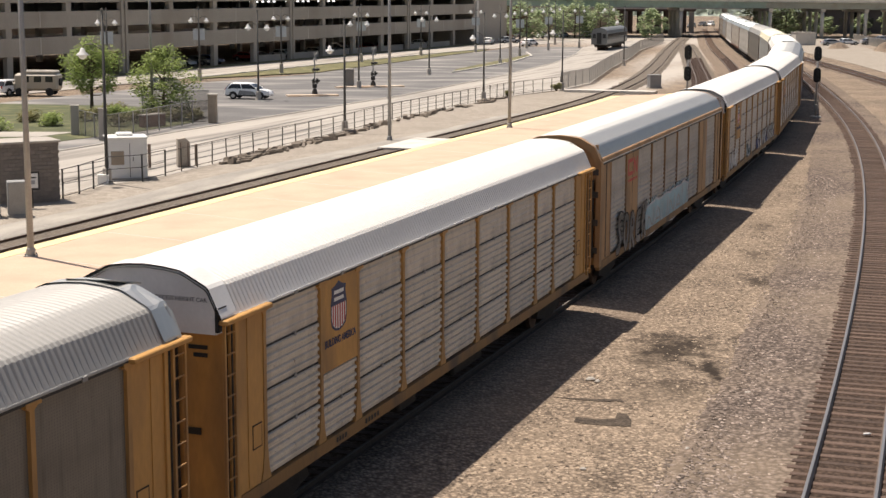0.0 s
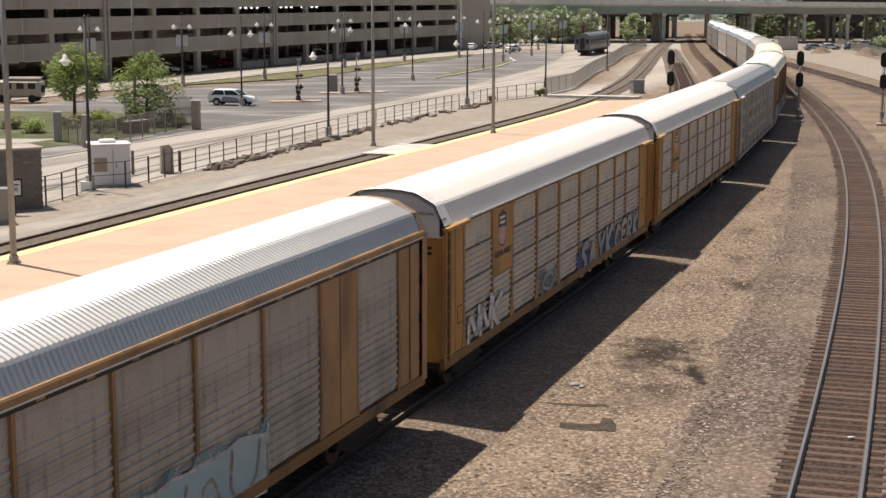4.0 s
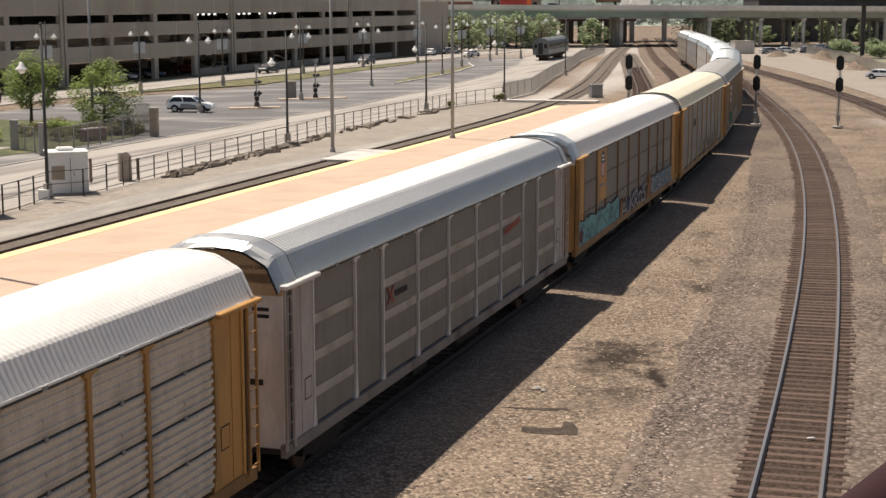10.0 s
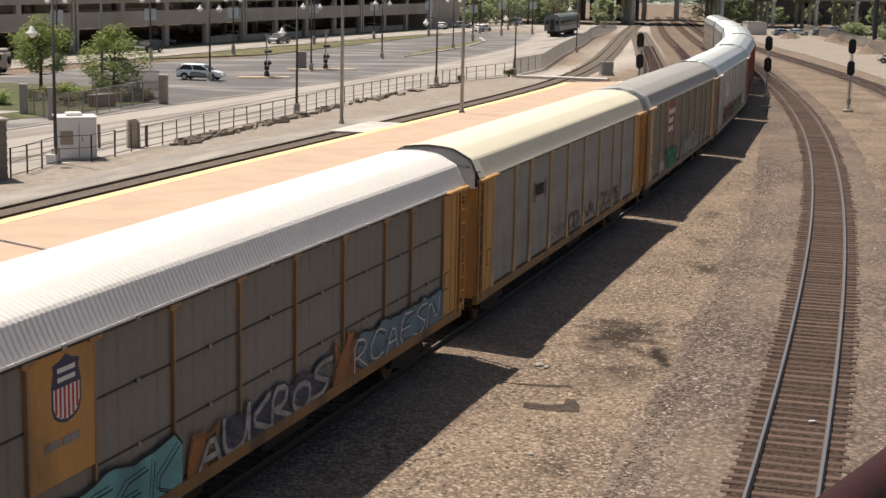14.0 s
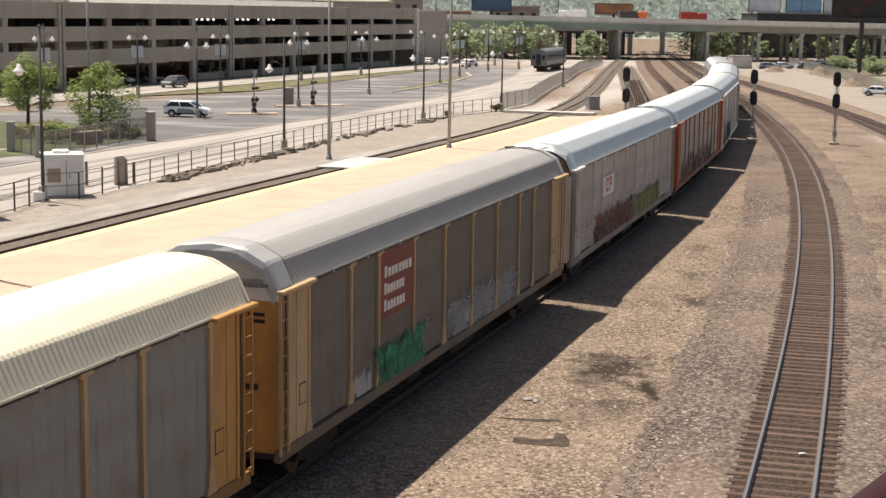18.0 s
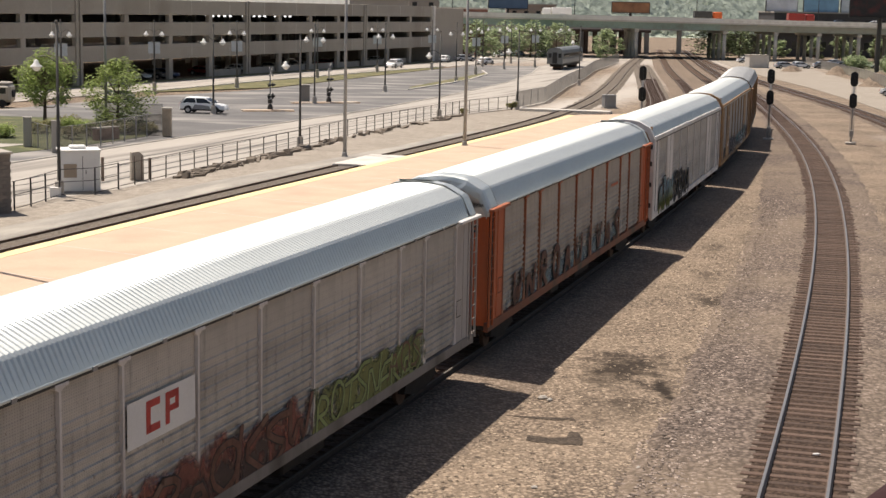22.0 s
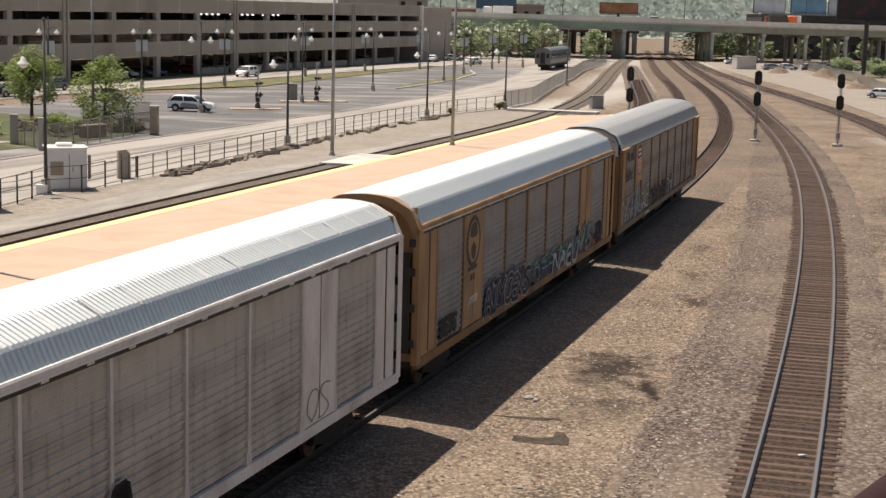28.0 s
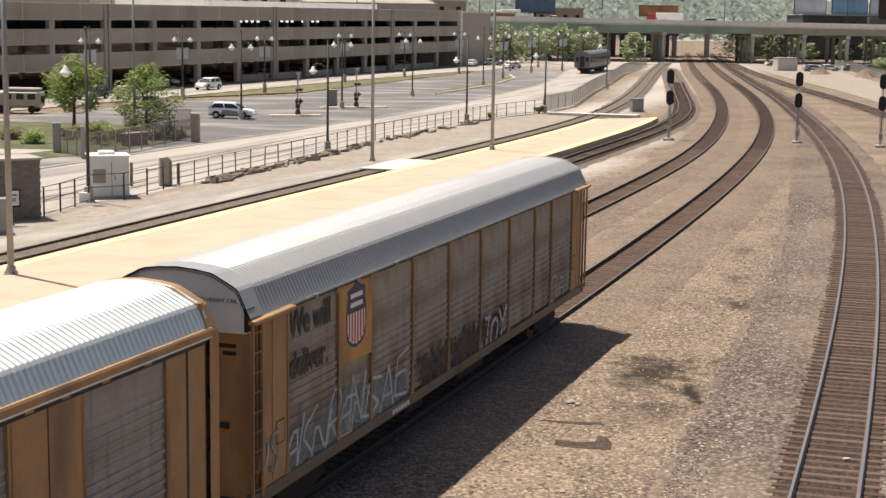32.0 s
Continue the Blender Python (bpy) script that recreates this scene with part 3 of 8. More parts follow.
def loose_stones(name, spread, count, material, label, seed):
    """Single stones lying on the gravel beside the curving main track, thinning out with distance."""
    rnd = random.Random(seed)
    q = Geo()
    s0, s1 = RIGHT.span(24, 92)
    for _ in range(count):
        s = s0 + (s1 - s0) * rnd.random() ** 1.7
        u = rnd.uniform(*spread)
        p, d, r = RIGHT.frame_at(s)
        p = p + r * u
        if any(math.hypot((p.x - a) / c, (p.y - b) / e) < 1.1 and rnd.random() < 0.85 * k for a, b, c, e, f, k in (*DARK_OVALS, (3.75, 38.7, 1.0, 0.85, 0, 1.1), (3.7, 40.9, 1.1, 0.5, 0, 1.1))):
            continue
        w = 4.3 if u < 0 else 3.0
        a = abs(u)
        z = Z_TIE - 0.065 if a < w - 0.6 else Z_TIE - 0.09 - (a - w + 0.6) / 0.6 * 0.13
        z = max(z, Z_GROUND)
        e = rnd.choice((0.022, 0.028, 0.034, 0.042, 0.055)) * rnd.uniform(0.8, 1.25)
        c = [rnd.uniform(0.65, 1.3) * e for _ in range(6)]
        f = rnd.uniform(0, 3.14)
        cx, sx = math.cos(f), math.sin(f)
        o = [(c[0], 0.3 * c[1]), (-0.3 * c[2], c[1]), (-c[2], -0.2 * c[3]), (0.25 * c[0], -c[3])]
        top = (p.x + rnd.uniform(-0.3, 0.3) * e, p.y + rnd.uniform(-0.3, 0.3) * e, z + 0.5 * c[4])
        q.add([(p.x + cx * i - sx * j, p.y + sx * i + cx * j, z + 0.1 * e) for i, j in o] + [top, (p.x, p.y, z - 0.4 * e)], [(0, 1, 4), (1, 2, 4), (2, 3, 4), (3, 0, 4), (1, 0, 5), (2, 1, 5), (3, 2, 5), (0, 3, 5)])
    return solid(name, q, material, label, "gravel", kind="stuff")


M_FLAKE = stone_mat("pale_stone_flakes", (0.54, 0.43, 0.32), (0.11, 0.086, 0.068))
M_FLAKE_GREY = stone_mat("pinkish_stone_flakes", (0.50, 0.405, 0.34), (0.13, 0.105, 0.09))
loose_stones("loose_gravel", (-10.5, -3.8), 19000, M_FLAKE, "loose tan stones scattered over the gravel", 5)
loose_stones("loose_ballast", (-4.2, -1.45), 11000, M_FLAKE_GREY, "loose crushed stones on the track shoulder", 6)
loose_stones("loose_ballast", (1.45, 3.0), 1500, M_FLAKE_GREY, "loose crushed stones on the outer track shoulder", 7)

# ---- platform ----
q, ye = Geo(), Geo()
rings_l, rings_r = [], []
PL = [(u, v) for u, v in zip(np.linspace(-40, 158, 45), np.linspace(-40, 162, 45))]
for ya, yb in PL:
    a = Vector((LEFT.at(ya) + 2.15, ya))
    b = Vector((STATION.at(yb) - 1.75, yb))
    rings_l.append(a), rings_r.append(b)
zt = 0.20
q.loft([[(a.x, a.y, Z_GROUND), (a.x, a.y, zt), (b.x, b.y, zt), (b.x, b.y, Z_GROUND)] for a, b in zip(rings_l, rings_r)], closed=False)
a, b = rings_l[-1], rings_r[-1]
q.add([(a.x, a.y, Z_GROUND), (a.x, a.y, zt), (b.x, b.y, zt), (b.x, b.y, Z_GROUND)], [(0, 1, 2, 3)])
station = solid("station_platform", q, M_PLATFORM, "long low tan station platform with yellow edges", "platform")
for side, pts, u in (("left", rings_l, 1), ("right", rings_r, -1)):
    e = Geo()
    e.loft([[(p.x + u * 0.02, p.y, zt + 0.004), (p.x + u * 0.02, p.y, zt + 0.012), (p.x + u * 0.8, p.y, zt + 0.012), (p.x + u * 0.8, p.y, zt + 0.004)] for p in pts], caps=True)
    part("edge_strip", e, M_YELLOW_EDGE, station, "yellow tactile warning strip")
q = Geo()
for ya in np.arange(30, 160, 6.1):
    a, b = Vector((LEFT.at(ya) + 3.0, ya)), Vector((STATION.at(ya - 3) - 2.6, ya - 3))
    d = (b - a).normalized() * 0.0
    q.add([(a.x, a.y, zt + 0.003), (b.x, b.y, zt + 0.003), (b.x + 0.02, b.y + 0.05, zt + 0.003), (a.x + 0.02, a.y + 0.05, zt + 0.003)], [(0, 1, 2, 3)])
part("paving_joint", q, M_CONC_WHITE, station, "pale paving joint")

# ---- parking garage ----
garage = thing("parking_garage", "long three-storey tan concrete parking garage with dark open decks", "parking garage", (*G0, 0), math.degrees(math.atan2(GD.y, GD.x)))
# in its own space: x along the facade, -y out towards the tracks, y into the building
S0, S1, BAY = -83.45, 131.65, 11.95
BANDS = [(2.85, 5.0), (6.1, 8.1), (9.15, 11.3)]
for z0, z1 in BANDS:
    q = Geo()
    q.box(S0, S1, 0, 0.35, z0, z1, c=0.03)
    band = part("spandrel", q, M_GARAGE, garage, "plain concrete spandrel band")
    for k in range(18):
        x = S0 + k * BAY
        part("panel_joint", Geo().box(x + BAY / 2 - 0.03, x + BAY / 2 + 0.03, -0.006, 0.002, z0 + 0.02, z1 - 0.02), M_GARAGE_IN, band)
for i, z in enumerate((2.95, 6.2, 9.25)):
    part("deck_slab", Geo().box(S0, S1, 0.35, 46, z, z + 0.28), M_GARAGE_IN, garage, "concrete parking deck")
for k in range(19):
    x = S0 + k * BAY
    wide = (k - 7) % 4 == 0
    if wide:
        part("pier", Geo().box(x - 0.75, x - 0.2, -0.22, 0.5, -0.4, 11.35, c=0.04), M_GARAGE, garage, "full-height concrete pier")
        part("pier", Geo().box(x + 0.2, x + 0.75, -0.22, 0.5, -0.4, 11.35, c=0.04), M_GARAGE, garage, "full-height concrete pier")
    else:
        part("column", Geo().box(x - 0.55, x + 0.55, 0.06, 0.7, -0.4, 9.2, c=0.04), M_GARAGE, garage, "square concrete column")
    for row in (16, 31):
        part("inner_column", Geo().box(x - 0.35, x + 0.35, row, row + 0.7, -0.4, 9.3), M_GARAGE_IN, garage)
part("back_wall", Geo().box(S0, S1, 45.4, 46, 6.1, 11.0), M_GARAGE_IN, garage)
part("back_wall", Geo().box(S0, S1, 45.4, 46, 2.85, 5.0), M_GARAGE_IN, garage)
part("side_wall", Geo().box(S0 - 0.4, S0, 0, 46, -0.4, 11.0), M_GARAGE_IN, garage)
part("stair_tower", Geo().box(S1, S1 + 19, -0.3, 46, -0.4, 11.0, c=0.05), M_GARAGE, garage, "plain windowless concrete end block")
# Proud strip in inner concrete, standing in for a recess.
part("tower_slot", Geo().box(S1 - 0.1, S1 + 1.0, -0.42, 0.4, -0.4, 11.4), M_GARAGE_IN, garage, "plain strip standing in for the recess beside the end block")
part("roof_parapet", Geo().box(S0, S1, 44, 44.4, 9.5, 11.4), M_GARAGE, garage)
q = Geo()
q.box(48, 118, 13, 30, 11.0, 12.3)
part("roof_canopy", q, M_WHITE, garage, "long pale roof over the ramp")
# Glowing boxes near the front, added for daylight seen through slots behind.
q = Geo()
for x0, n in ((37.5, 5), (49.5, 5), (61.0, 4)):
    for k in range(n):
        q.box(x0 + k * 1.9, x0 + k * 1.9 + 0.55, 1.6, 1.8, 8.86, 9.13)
part("deck_lamps", q, glow("daylight_slot_glow", (0.9, 0.95, 1.0), 1.2), garage, "rows of glowing boxes standing in for daylight through slots behind")
# ground-floor low wall behind some bays
for k in range(10, 17):
    x = S0 + k * BAY
    part("crash_wall", Geo().box(x + 0.8, x + BAY - 0.8, 0.7, 0.95, -0.3, 0.75), M_GARAGE, garage, "low concrete crash wall")

# ---- highway viaduct ----
BX0, BX1, BY = -160, 470, 378.0
via = thing("highway_bridge", "long concrete highway viaduct on rows of columns with green girders", "bridge", (0, BY, 0))


def soffit(x):
    return 7.35 - 0.006 * x


def slab(x0, x1, y0, y1, za, zb):
    """A sloping bar that follows the deck."""
    return Geo().loft([[(x, y0, soffit(x) + za), (x, y1, soffit(x) + za), (x, y1, soffit(x) + zb), (x, y0, soffit(x) + zb)] for x in np.linspace(x0, x1, 12)], caps=True)


part("girder", slab(BX0, 74, 0, 0.5, 0, 1.55), M_STEEL_GREEN, via, "green painted steel girder")
part("girder", slab(74, BX1, 0, 0.5, 0.1, 1.45), mat("pale_girder_paint", (0.33, 0.34, 0.29), 0.8, var=0.12, scale=0.3, fine=4, bump=0.05, stain=(0.25, 0.22, 0.18), amount=0.3), via, "pale girder")
for k in range(5):
    part("girder", slab(BX0, BX1, 3 + k * 4, 3.4 + k * 4, 0, 1.5), M_STEEL_GREEN, via)
part("deck", slab(BX0, BX1, -0.6, 24, 1.55, 1.95), M_CONC_WHITE, via, "concrete deck edge")
# Front parapet is lightened in colour for the haze over the bridge.
para = part("parapet", slab(BX0, BX1, -0.6, -0.3, 1.95, 2.95), mat("hazy_cream_parapet", (0.82, 0.79, 0.72), 0.9, var=0.08, scale=0.3, fine=4, bump=0.05, stain=(0.6, 0.57, 0.5), amount=0.3), via, "pale concrete parapet")
part("parapet", slab(BX0, BX1, 23.7, 24, 1.95, 2.95), M_CONC, via, "pale concrete parapet")
# Raised plates in another tone, added to read as recesses.
q = Geo()
for x in np.arange(76, 180, 2.2):
    q.box(x, x + 1.2, -0.64, -0.59, soffit(x) + 2.1, soffit(x) + 2.6)
part("parapet_recess", q, M_GARAGE_IN, via, "square plates standing in for recesses along the parapet")
PIERS = [-95, -72, -48, -24, 5, 31, 53.5, 75.3, 88, 98.6, 108.6, 119, 130, 142, 156]
for x in PIERS:
    # Pale concrete on caps and columns carries the same haze.
    part("pier_cap", Geo().box(x - 0.55, x + 0.55, 0.2, 23, soffit(x) - 0.75, soffit(x), c=0.08), M_CONC_WHITE, via, "concrete pier cap")
    for j in range(4):
        part("column", Geo().tube([(x, 1 + j * 6.6, Z_GROUND), (x, 1 + j * 6.6, soffit(x) - 0.7)], 0.46, 12), M_CONC_WHITE, via, "round concrete column", smooth=True)
# a second, lower deck behind it
back = thing("rear_bridge", "dark rear bridge deck on square columns", "bridge", (0, BY + 46, 0))
part("deck", Geo().box(-160, 330, 0, 16, 6.2, 7.6), M_CONC, back)
for x in np.arange(-90, 240, 9.0):
    part("column", Geo().box(x - 0.6, x + 0.6, 1, 2.4, Z_GROUND, 6.2), M_CONC, back)
M_PILE = mat("dark_timber_pile", (0.075, 0.055, 0.045), 0.95, var=0.3, scale=0.8, fine=8, bump=0.2)
for x in np.arange(40.5, 62, 2.4):
    for y in (-9.0, -4.0):
        part("timber_post", Geo().box(x - 0.35, x + 0.35, y, y + 0.7, Z_GROUND, 5.6), M_PILE, back, "dark timber pile")
part("pile_cap", Geo().box(39.5, 62.5, -9.4, -2.8, 5.6, 6.3, c=0.08), M_PILE, back, "dark cap over the piles")
# Walls added for the dark clutter below the deck, its tone in their colour.
part("retaining_wall", Geo().box(-60, 44, 20, 21, Z_GROUND, 4.6), M_CONC, back, "grey wall standing in for clutter below the deck")
part("retaining_wall", Geo().box(86, 240, 20, 21, Z_GROUND, 5.4), mat("dark_backdrop_concrete", (0.19, 0.18, 0.165), 0.95, var=0.3, scale=0.3, fine=4, bump=0.1), back, "dark wall standing in for dim clutter below the deck")

# ---- distant hill ----


def hill(name, x0, x1, y, top, label, count, size, seed):
    """A wooded slope: a low bank covered with clumps of leaves."""
    rnd = random.Random(seed)
    t = thing(name, label, "woods", (0, 0, 0), kind="backdrop")
    b = Geo()
    n = 40
    hs = [top * (0.75 + 0.35 * noise.noise((i * 0.23, seed, 0))) for i in range(n + 1)]
    b.loft([[(x0 + (x1 - x0) * i / n, y, Z_GROUND), (x0 + (x1 - x0) * i / n, y + 90, hs[i]), (x0 + (x1 - x0) * i / n, y + 400, hs[i] * 1.4)] for i in range(n + 1)], closed=False)
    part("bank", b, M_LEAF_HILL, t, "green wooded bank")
    c = Geo()
    for k in range(count):
        u = rnd.random()
        d = rnd.random()
        h = hs[int(u * n)]
        cx, cy, cz = x0 + (x1 - x0) * u, y + 90 * d, h * d + size * 0.4
        for j in range(9):
            px, py, pz = cx + size * rnd.uniform(-0.7, 0.7), cy + size * rnd.uniform(-0.5, 0.5), cz + size * rnd.uniform(-0.4, 0.7)
            r = size * rnd.uniform(0.14, 0.3)
            ux, uy, uz = Vector((1, rnd.uniform(-0.3, 0.3), rnd.uniform(-0.2, 0.2))), Vector((rnd.uniform(-0.2, 0.2), rnd.uniform(0.3, 0.7), 0.9)), Vector((px, py, pz))
            c.add([uz + (ux * math.cos(6.283 * i / 6) + uy * math.sin(6.283 * i / 6)) * r * rnd.uniform(0.6, 1.2) for i in range(6)], [tuple(range(6))])
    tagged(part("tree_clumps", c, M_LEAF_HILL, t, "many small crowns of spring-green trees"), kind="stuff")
    return t


hill("wooded_hill", -260, 520, 720, 26, "long wooded hillside in hazy spring green behind the highway", 9000, 4.5, 3)

# ---- the train: fourteen covered automobile racks ----
PITCH, HALF = 27.87, 13.42


def gap_s(k, t):
    """How far along the line the coupling behind the k-th car is at t seconds."""
    return 1.01 + PITCH * k - 10.743 * t + 0.01101 * t * t


def car_pose(k, t):
    c = gap_s(k, t) - PITCH / 2
    a, b = TRAIN.point(c - 9.9), TRAIN.point(c + 9.9)
    d = a - b
    return pose((a.x + b.x) / 2, (a.y + b.y) / 2, 0, 0, 0, math.degrees(math.atan2(d.y, d.x)))


def panel_mat(name, col, dirt=(0.16, 0.14, 0.12), amount=0.3, dots=True, streak=0.5, bands=0.18, smears=0.5):
    """Galvanised side screen: fine punched rows, rain streaks, grime, and the smears of the tie-down rows behind it."""
    m = mat(name, col, 0.6, 0.15, 0.2, 0.9, 18, 0.1, stain=dirt, amount=amount, rnd=0.5, stretch=(1.4, 1, streak), sscale=0.9)
    n, l = m.node_tree.nodes, m.node_tree.links
    b = n["Principled BSDF"]
    tc = n.new("ShaderNodeTexCoord")
    sp = n.new("ShaderNodeSeparateXYZ")
    l.new(tc.outputs["Object"], sp.inputs[0])

    def op(kind, a, c, d=None):
        k = n.new("ShaderNodeMath")
        k.operation = kind
        for i, v in enumerate((a, c, d)):
            if isinstance(v, (int, float)):
                k.inputs[i].default_value = v
            elif v is not None:
                l.new(v, k.inputs[i])
        return k.outputs[0]

    def ranged(v, lo, hi, top):
        k = n.new("ShaderNodeMapRange")
        k.inputs[1].default_value, k.inputs[2].default_value, k.inputs[4].default_value = lo, hi, top
        l.new(v, k.inputs[0])
        return k.outputs[0]

    def noisy(scale, detail, stretch):
        mp = n.new("ShaderNodeMapping")
        mp.inputs["Scale"].default_value = stretch
        l.new(tc.outputs["Object"], mp.inputs[0])
        k = n.new("ShaderNodeTexNoise")
        k.inputs["Scale"].default_value, k.inputs["Detail"].default_value = scale, detail
        l.new(mp.outputs[0], k.inputs["Vector"])
        return k.outputs[0]

    def over(f, colour):
        mx = n.new("ShaderNodeMix")
        mx.data_type = "RGBA"
        mx.inputs[7].default_value = (*colour, 1)
        l.new(f, mx.inputs[0]), l.new(b.inputs["Base Color"].links[0].from_socket, mx.inputs[6])
        l.new(mx.outputs[2], b.inputs["Base Color"])

    if dots:
        f = [op("PINGPONG", op("MULTIPLY", sp.outputs[i], rate), 0.5) for i, rate in ((0, 14.0), (2, 20.0))]
        over(ranged(op("MULTIPLY", f[0], f[1]), 0.08, 0.16, 0.3), (0.05, 0.05, 0.05))
    # soft upright smears in even columns, broken up
    col_wave = op("PINGPONG", op("MULTIPLY_ADD", sp.outputs[0], 2.17, 0.3), 0.5)
    smear = op("MULTIPLY", ranged(col_wave, 0.3, 0.5, 1.0), ranged(noisy(1.6, 3, (2.0, 1, 0.8)), 0.42, 0.7, 1.0))
    over(op("MULTIPLY", smear, smears), tuple(c * 0.75 for c in dirt))
    # level bands of grime where the car decks lie behind the screen
    band = op("PINGPONG", op("MULTIPLY_ADD", sp.outputs[2], 0.78, 0.1), 0.5)
    over(op("MULTIPLY", ranged(band, 0.2, 0.45, bands * 2), ranged(noisy(0.8, 4, (1.2, 1, 2.2)), 0.35, 0.65, 1.0)), dirt)
    # small rust spots
    over(ranged(noisy(7.0, 2, (1, 1, 1)), 0.69, 0.76, 0.6), (0.13, 0.075, 0.045))
    return m


def paint(name, col, dirt=(0.16, 0.10, 0.06), amount=0.3):
    return mat(name, col, 0.55, 0, 0.14, 0.8, 12, 0.05, stain=dirt, amount=amount, stretch=(1, 1, 0.35), sscale=0.7)


def roof_mat(name, col, amount=0.2, metal=0.0):
    return mat(name, col, 0.42 if metal else 0.5, metal, 0.06, 0.5, 8, 0.03, stain=tuple(c * 0.78 for c in col), amount=amount, sscale=0.25, stretch=(0.6, 1.5, 1))


P_LIGHT = panel_mat("light_galvanised_screen", (0.70, 0.62, 0.515), bands=0.1, smears=0.15)
P_MID = panel_mat("mid_grey_screen", (0.34, 0.325, 0.305))
P_DARK = panel_mat("dark_grey_screen", (0.235, 0.222, 0.20), amount=0.2)
P_SOOT = panel_mat("sooty_brown_screen", (0.185, 0.166, 0.138), (0.09, 0.075, 0.06), amount=0.3)
P_BROWN = panel_mat("brown_grey_screen", (0.235, 0.207, 0.168), (0.12, 0.10, 0.08), amount=0.3)
P_BLUE = panel_mat("blue_grey_screen", (0.325, 0.325, 0.305))
P_TAUPE = panel_mat("taupe_screen", (0.24, 0.225, 0.20))
Y_PAINT = paint("yellow_car_paint", (0.52, 0.275, 0.082), amount=0.4)
# Yellow paint darkened in colour for grime and the shade at the sill.
Y_SILL = paint("grimy_shaded_yellow_sill", (0.25, 0.135, 0.05), (0.09, 0.06, 0.04), 0.7)
Y_OLD = paint("faded_brown_yellow_paint", (0.41, 0.237, 0.11), amount=0.5)
O_PAINT = paint("orange_red_car_paint", (0.50, 0.105, 0.03))
W_PAINT = paint("off_white_car_paint", (0.74, 0.705, 0.665), dirt=(0.33, 0.26, 0.22))
W_OLD = paint("dirty_white_car_paint", (0.44, 0.405, 0.375), dirt=(0.24, 0.18, 0.15), amount=0.5)
OCHRE_POST = paint("ochre_post_paint", (0.60, 0.41, 0.22))
T_PAINT = paint("tan_car_paint", (0.52, 0.36, 0.21))
R_WHITE = roof_mat("white_roof", (0.82, 0.79, 0.735), 0.3)
R_SILVER = roof_mat("silver_roof", (0.645, 0.68, 0.66), 0.3, 0.7)
R_GREY = roof_mat("weathered_silver_roof", (0.57, 0.57, 0.545), 0.45, 0.75)
R_CREAM = roof_mat("cream_roof", (0.78, 0.73, 0.56), 0.35)
R_OLD = roof_mat("old_dull_grey_roof", (0.37, 0.36, 0.335), 0.45)
R_DULL = roof_mat("dull_zinc_roof", (0.37, 0.375, 0.37), 0.4, 0.2)
R_TAN = roof_mat("weathered_grey_roof", (0.43, 0.415, 0.385), 0.4)
# Grime made darker still, the shade under the cars put into the colour.
M_UNDER = mat("underframe_grime_and_shade", (0.038, 0.031, 0.026), 0.85, 0.2, 0.3, 2, 18, 0.3)
M_WHEEL = mat("wheel_steel", (0.16, 0.10, 0.07), 0.6, 0.6, 0.3, 3, 20, 0.2)
# Near-black colour carries the shade inside the cars.
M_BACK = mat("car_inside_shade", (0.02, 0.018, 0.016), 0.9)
M_NAVY = mat("navy_emblem", (0.03, 0.04, 0.10), 0.5)
M_RED = mat("red_emblem", (0.50, 0.045, 0.04), 0.5, stain=(0.3, 0.05, 0.04), amount=0.2)
M_FADED_RED = mat("faded_red_emblem", (0.30, 0.07, 0.05), 0.7, var=0.3, scale=2, fine=14)
M_MAROON = paint("maroon_board", (0.22, 0.045, 0.035))
M_TEAL = mat("teal_spray", (0.13, 0.36, 0.385), 0.6, var=0.25, scale=1.5, stain=(0.03, 0.13, 0.16), amount=0.4)
M_SKY_SPRAY = mat("pale_blue_spray", (0.33, 0.50, 0.55), 0.6, var=0.25, scale=1.2, stain=(0.45, 0.5, 0.5), amount=0.4)
M_GREY_SPRAY = mat("grey_spray", (0.34, 0.34, 0.34), 0.6, var=0.2, scale=2)
M_INK = mat("black_spray", (0.02, 0.02, 0.022), 0.6)

BAYS = []
x = 11.5
for w in (2.65, 1.95, 2.76, 2.76, 2.76, 2.76, 2.76, 1.95, 2.65):
    BAYS.append((x - w, x))
    x -= w
ROOF = [(1.585, 4.80), (1.582, 4.82), (1.572, 4.85), (1.33, 5.36), (1.27, 5.42), (0.83, 5.65), (0.72, 5.69), (0.4, 5.735), (0, 5.76)]
ROOF = ROOF + [(-y, z) for y, z in reversed(ROOF[:-1])]
MESHES = {}


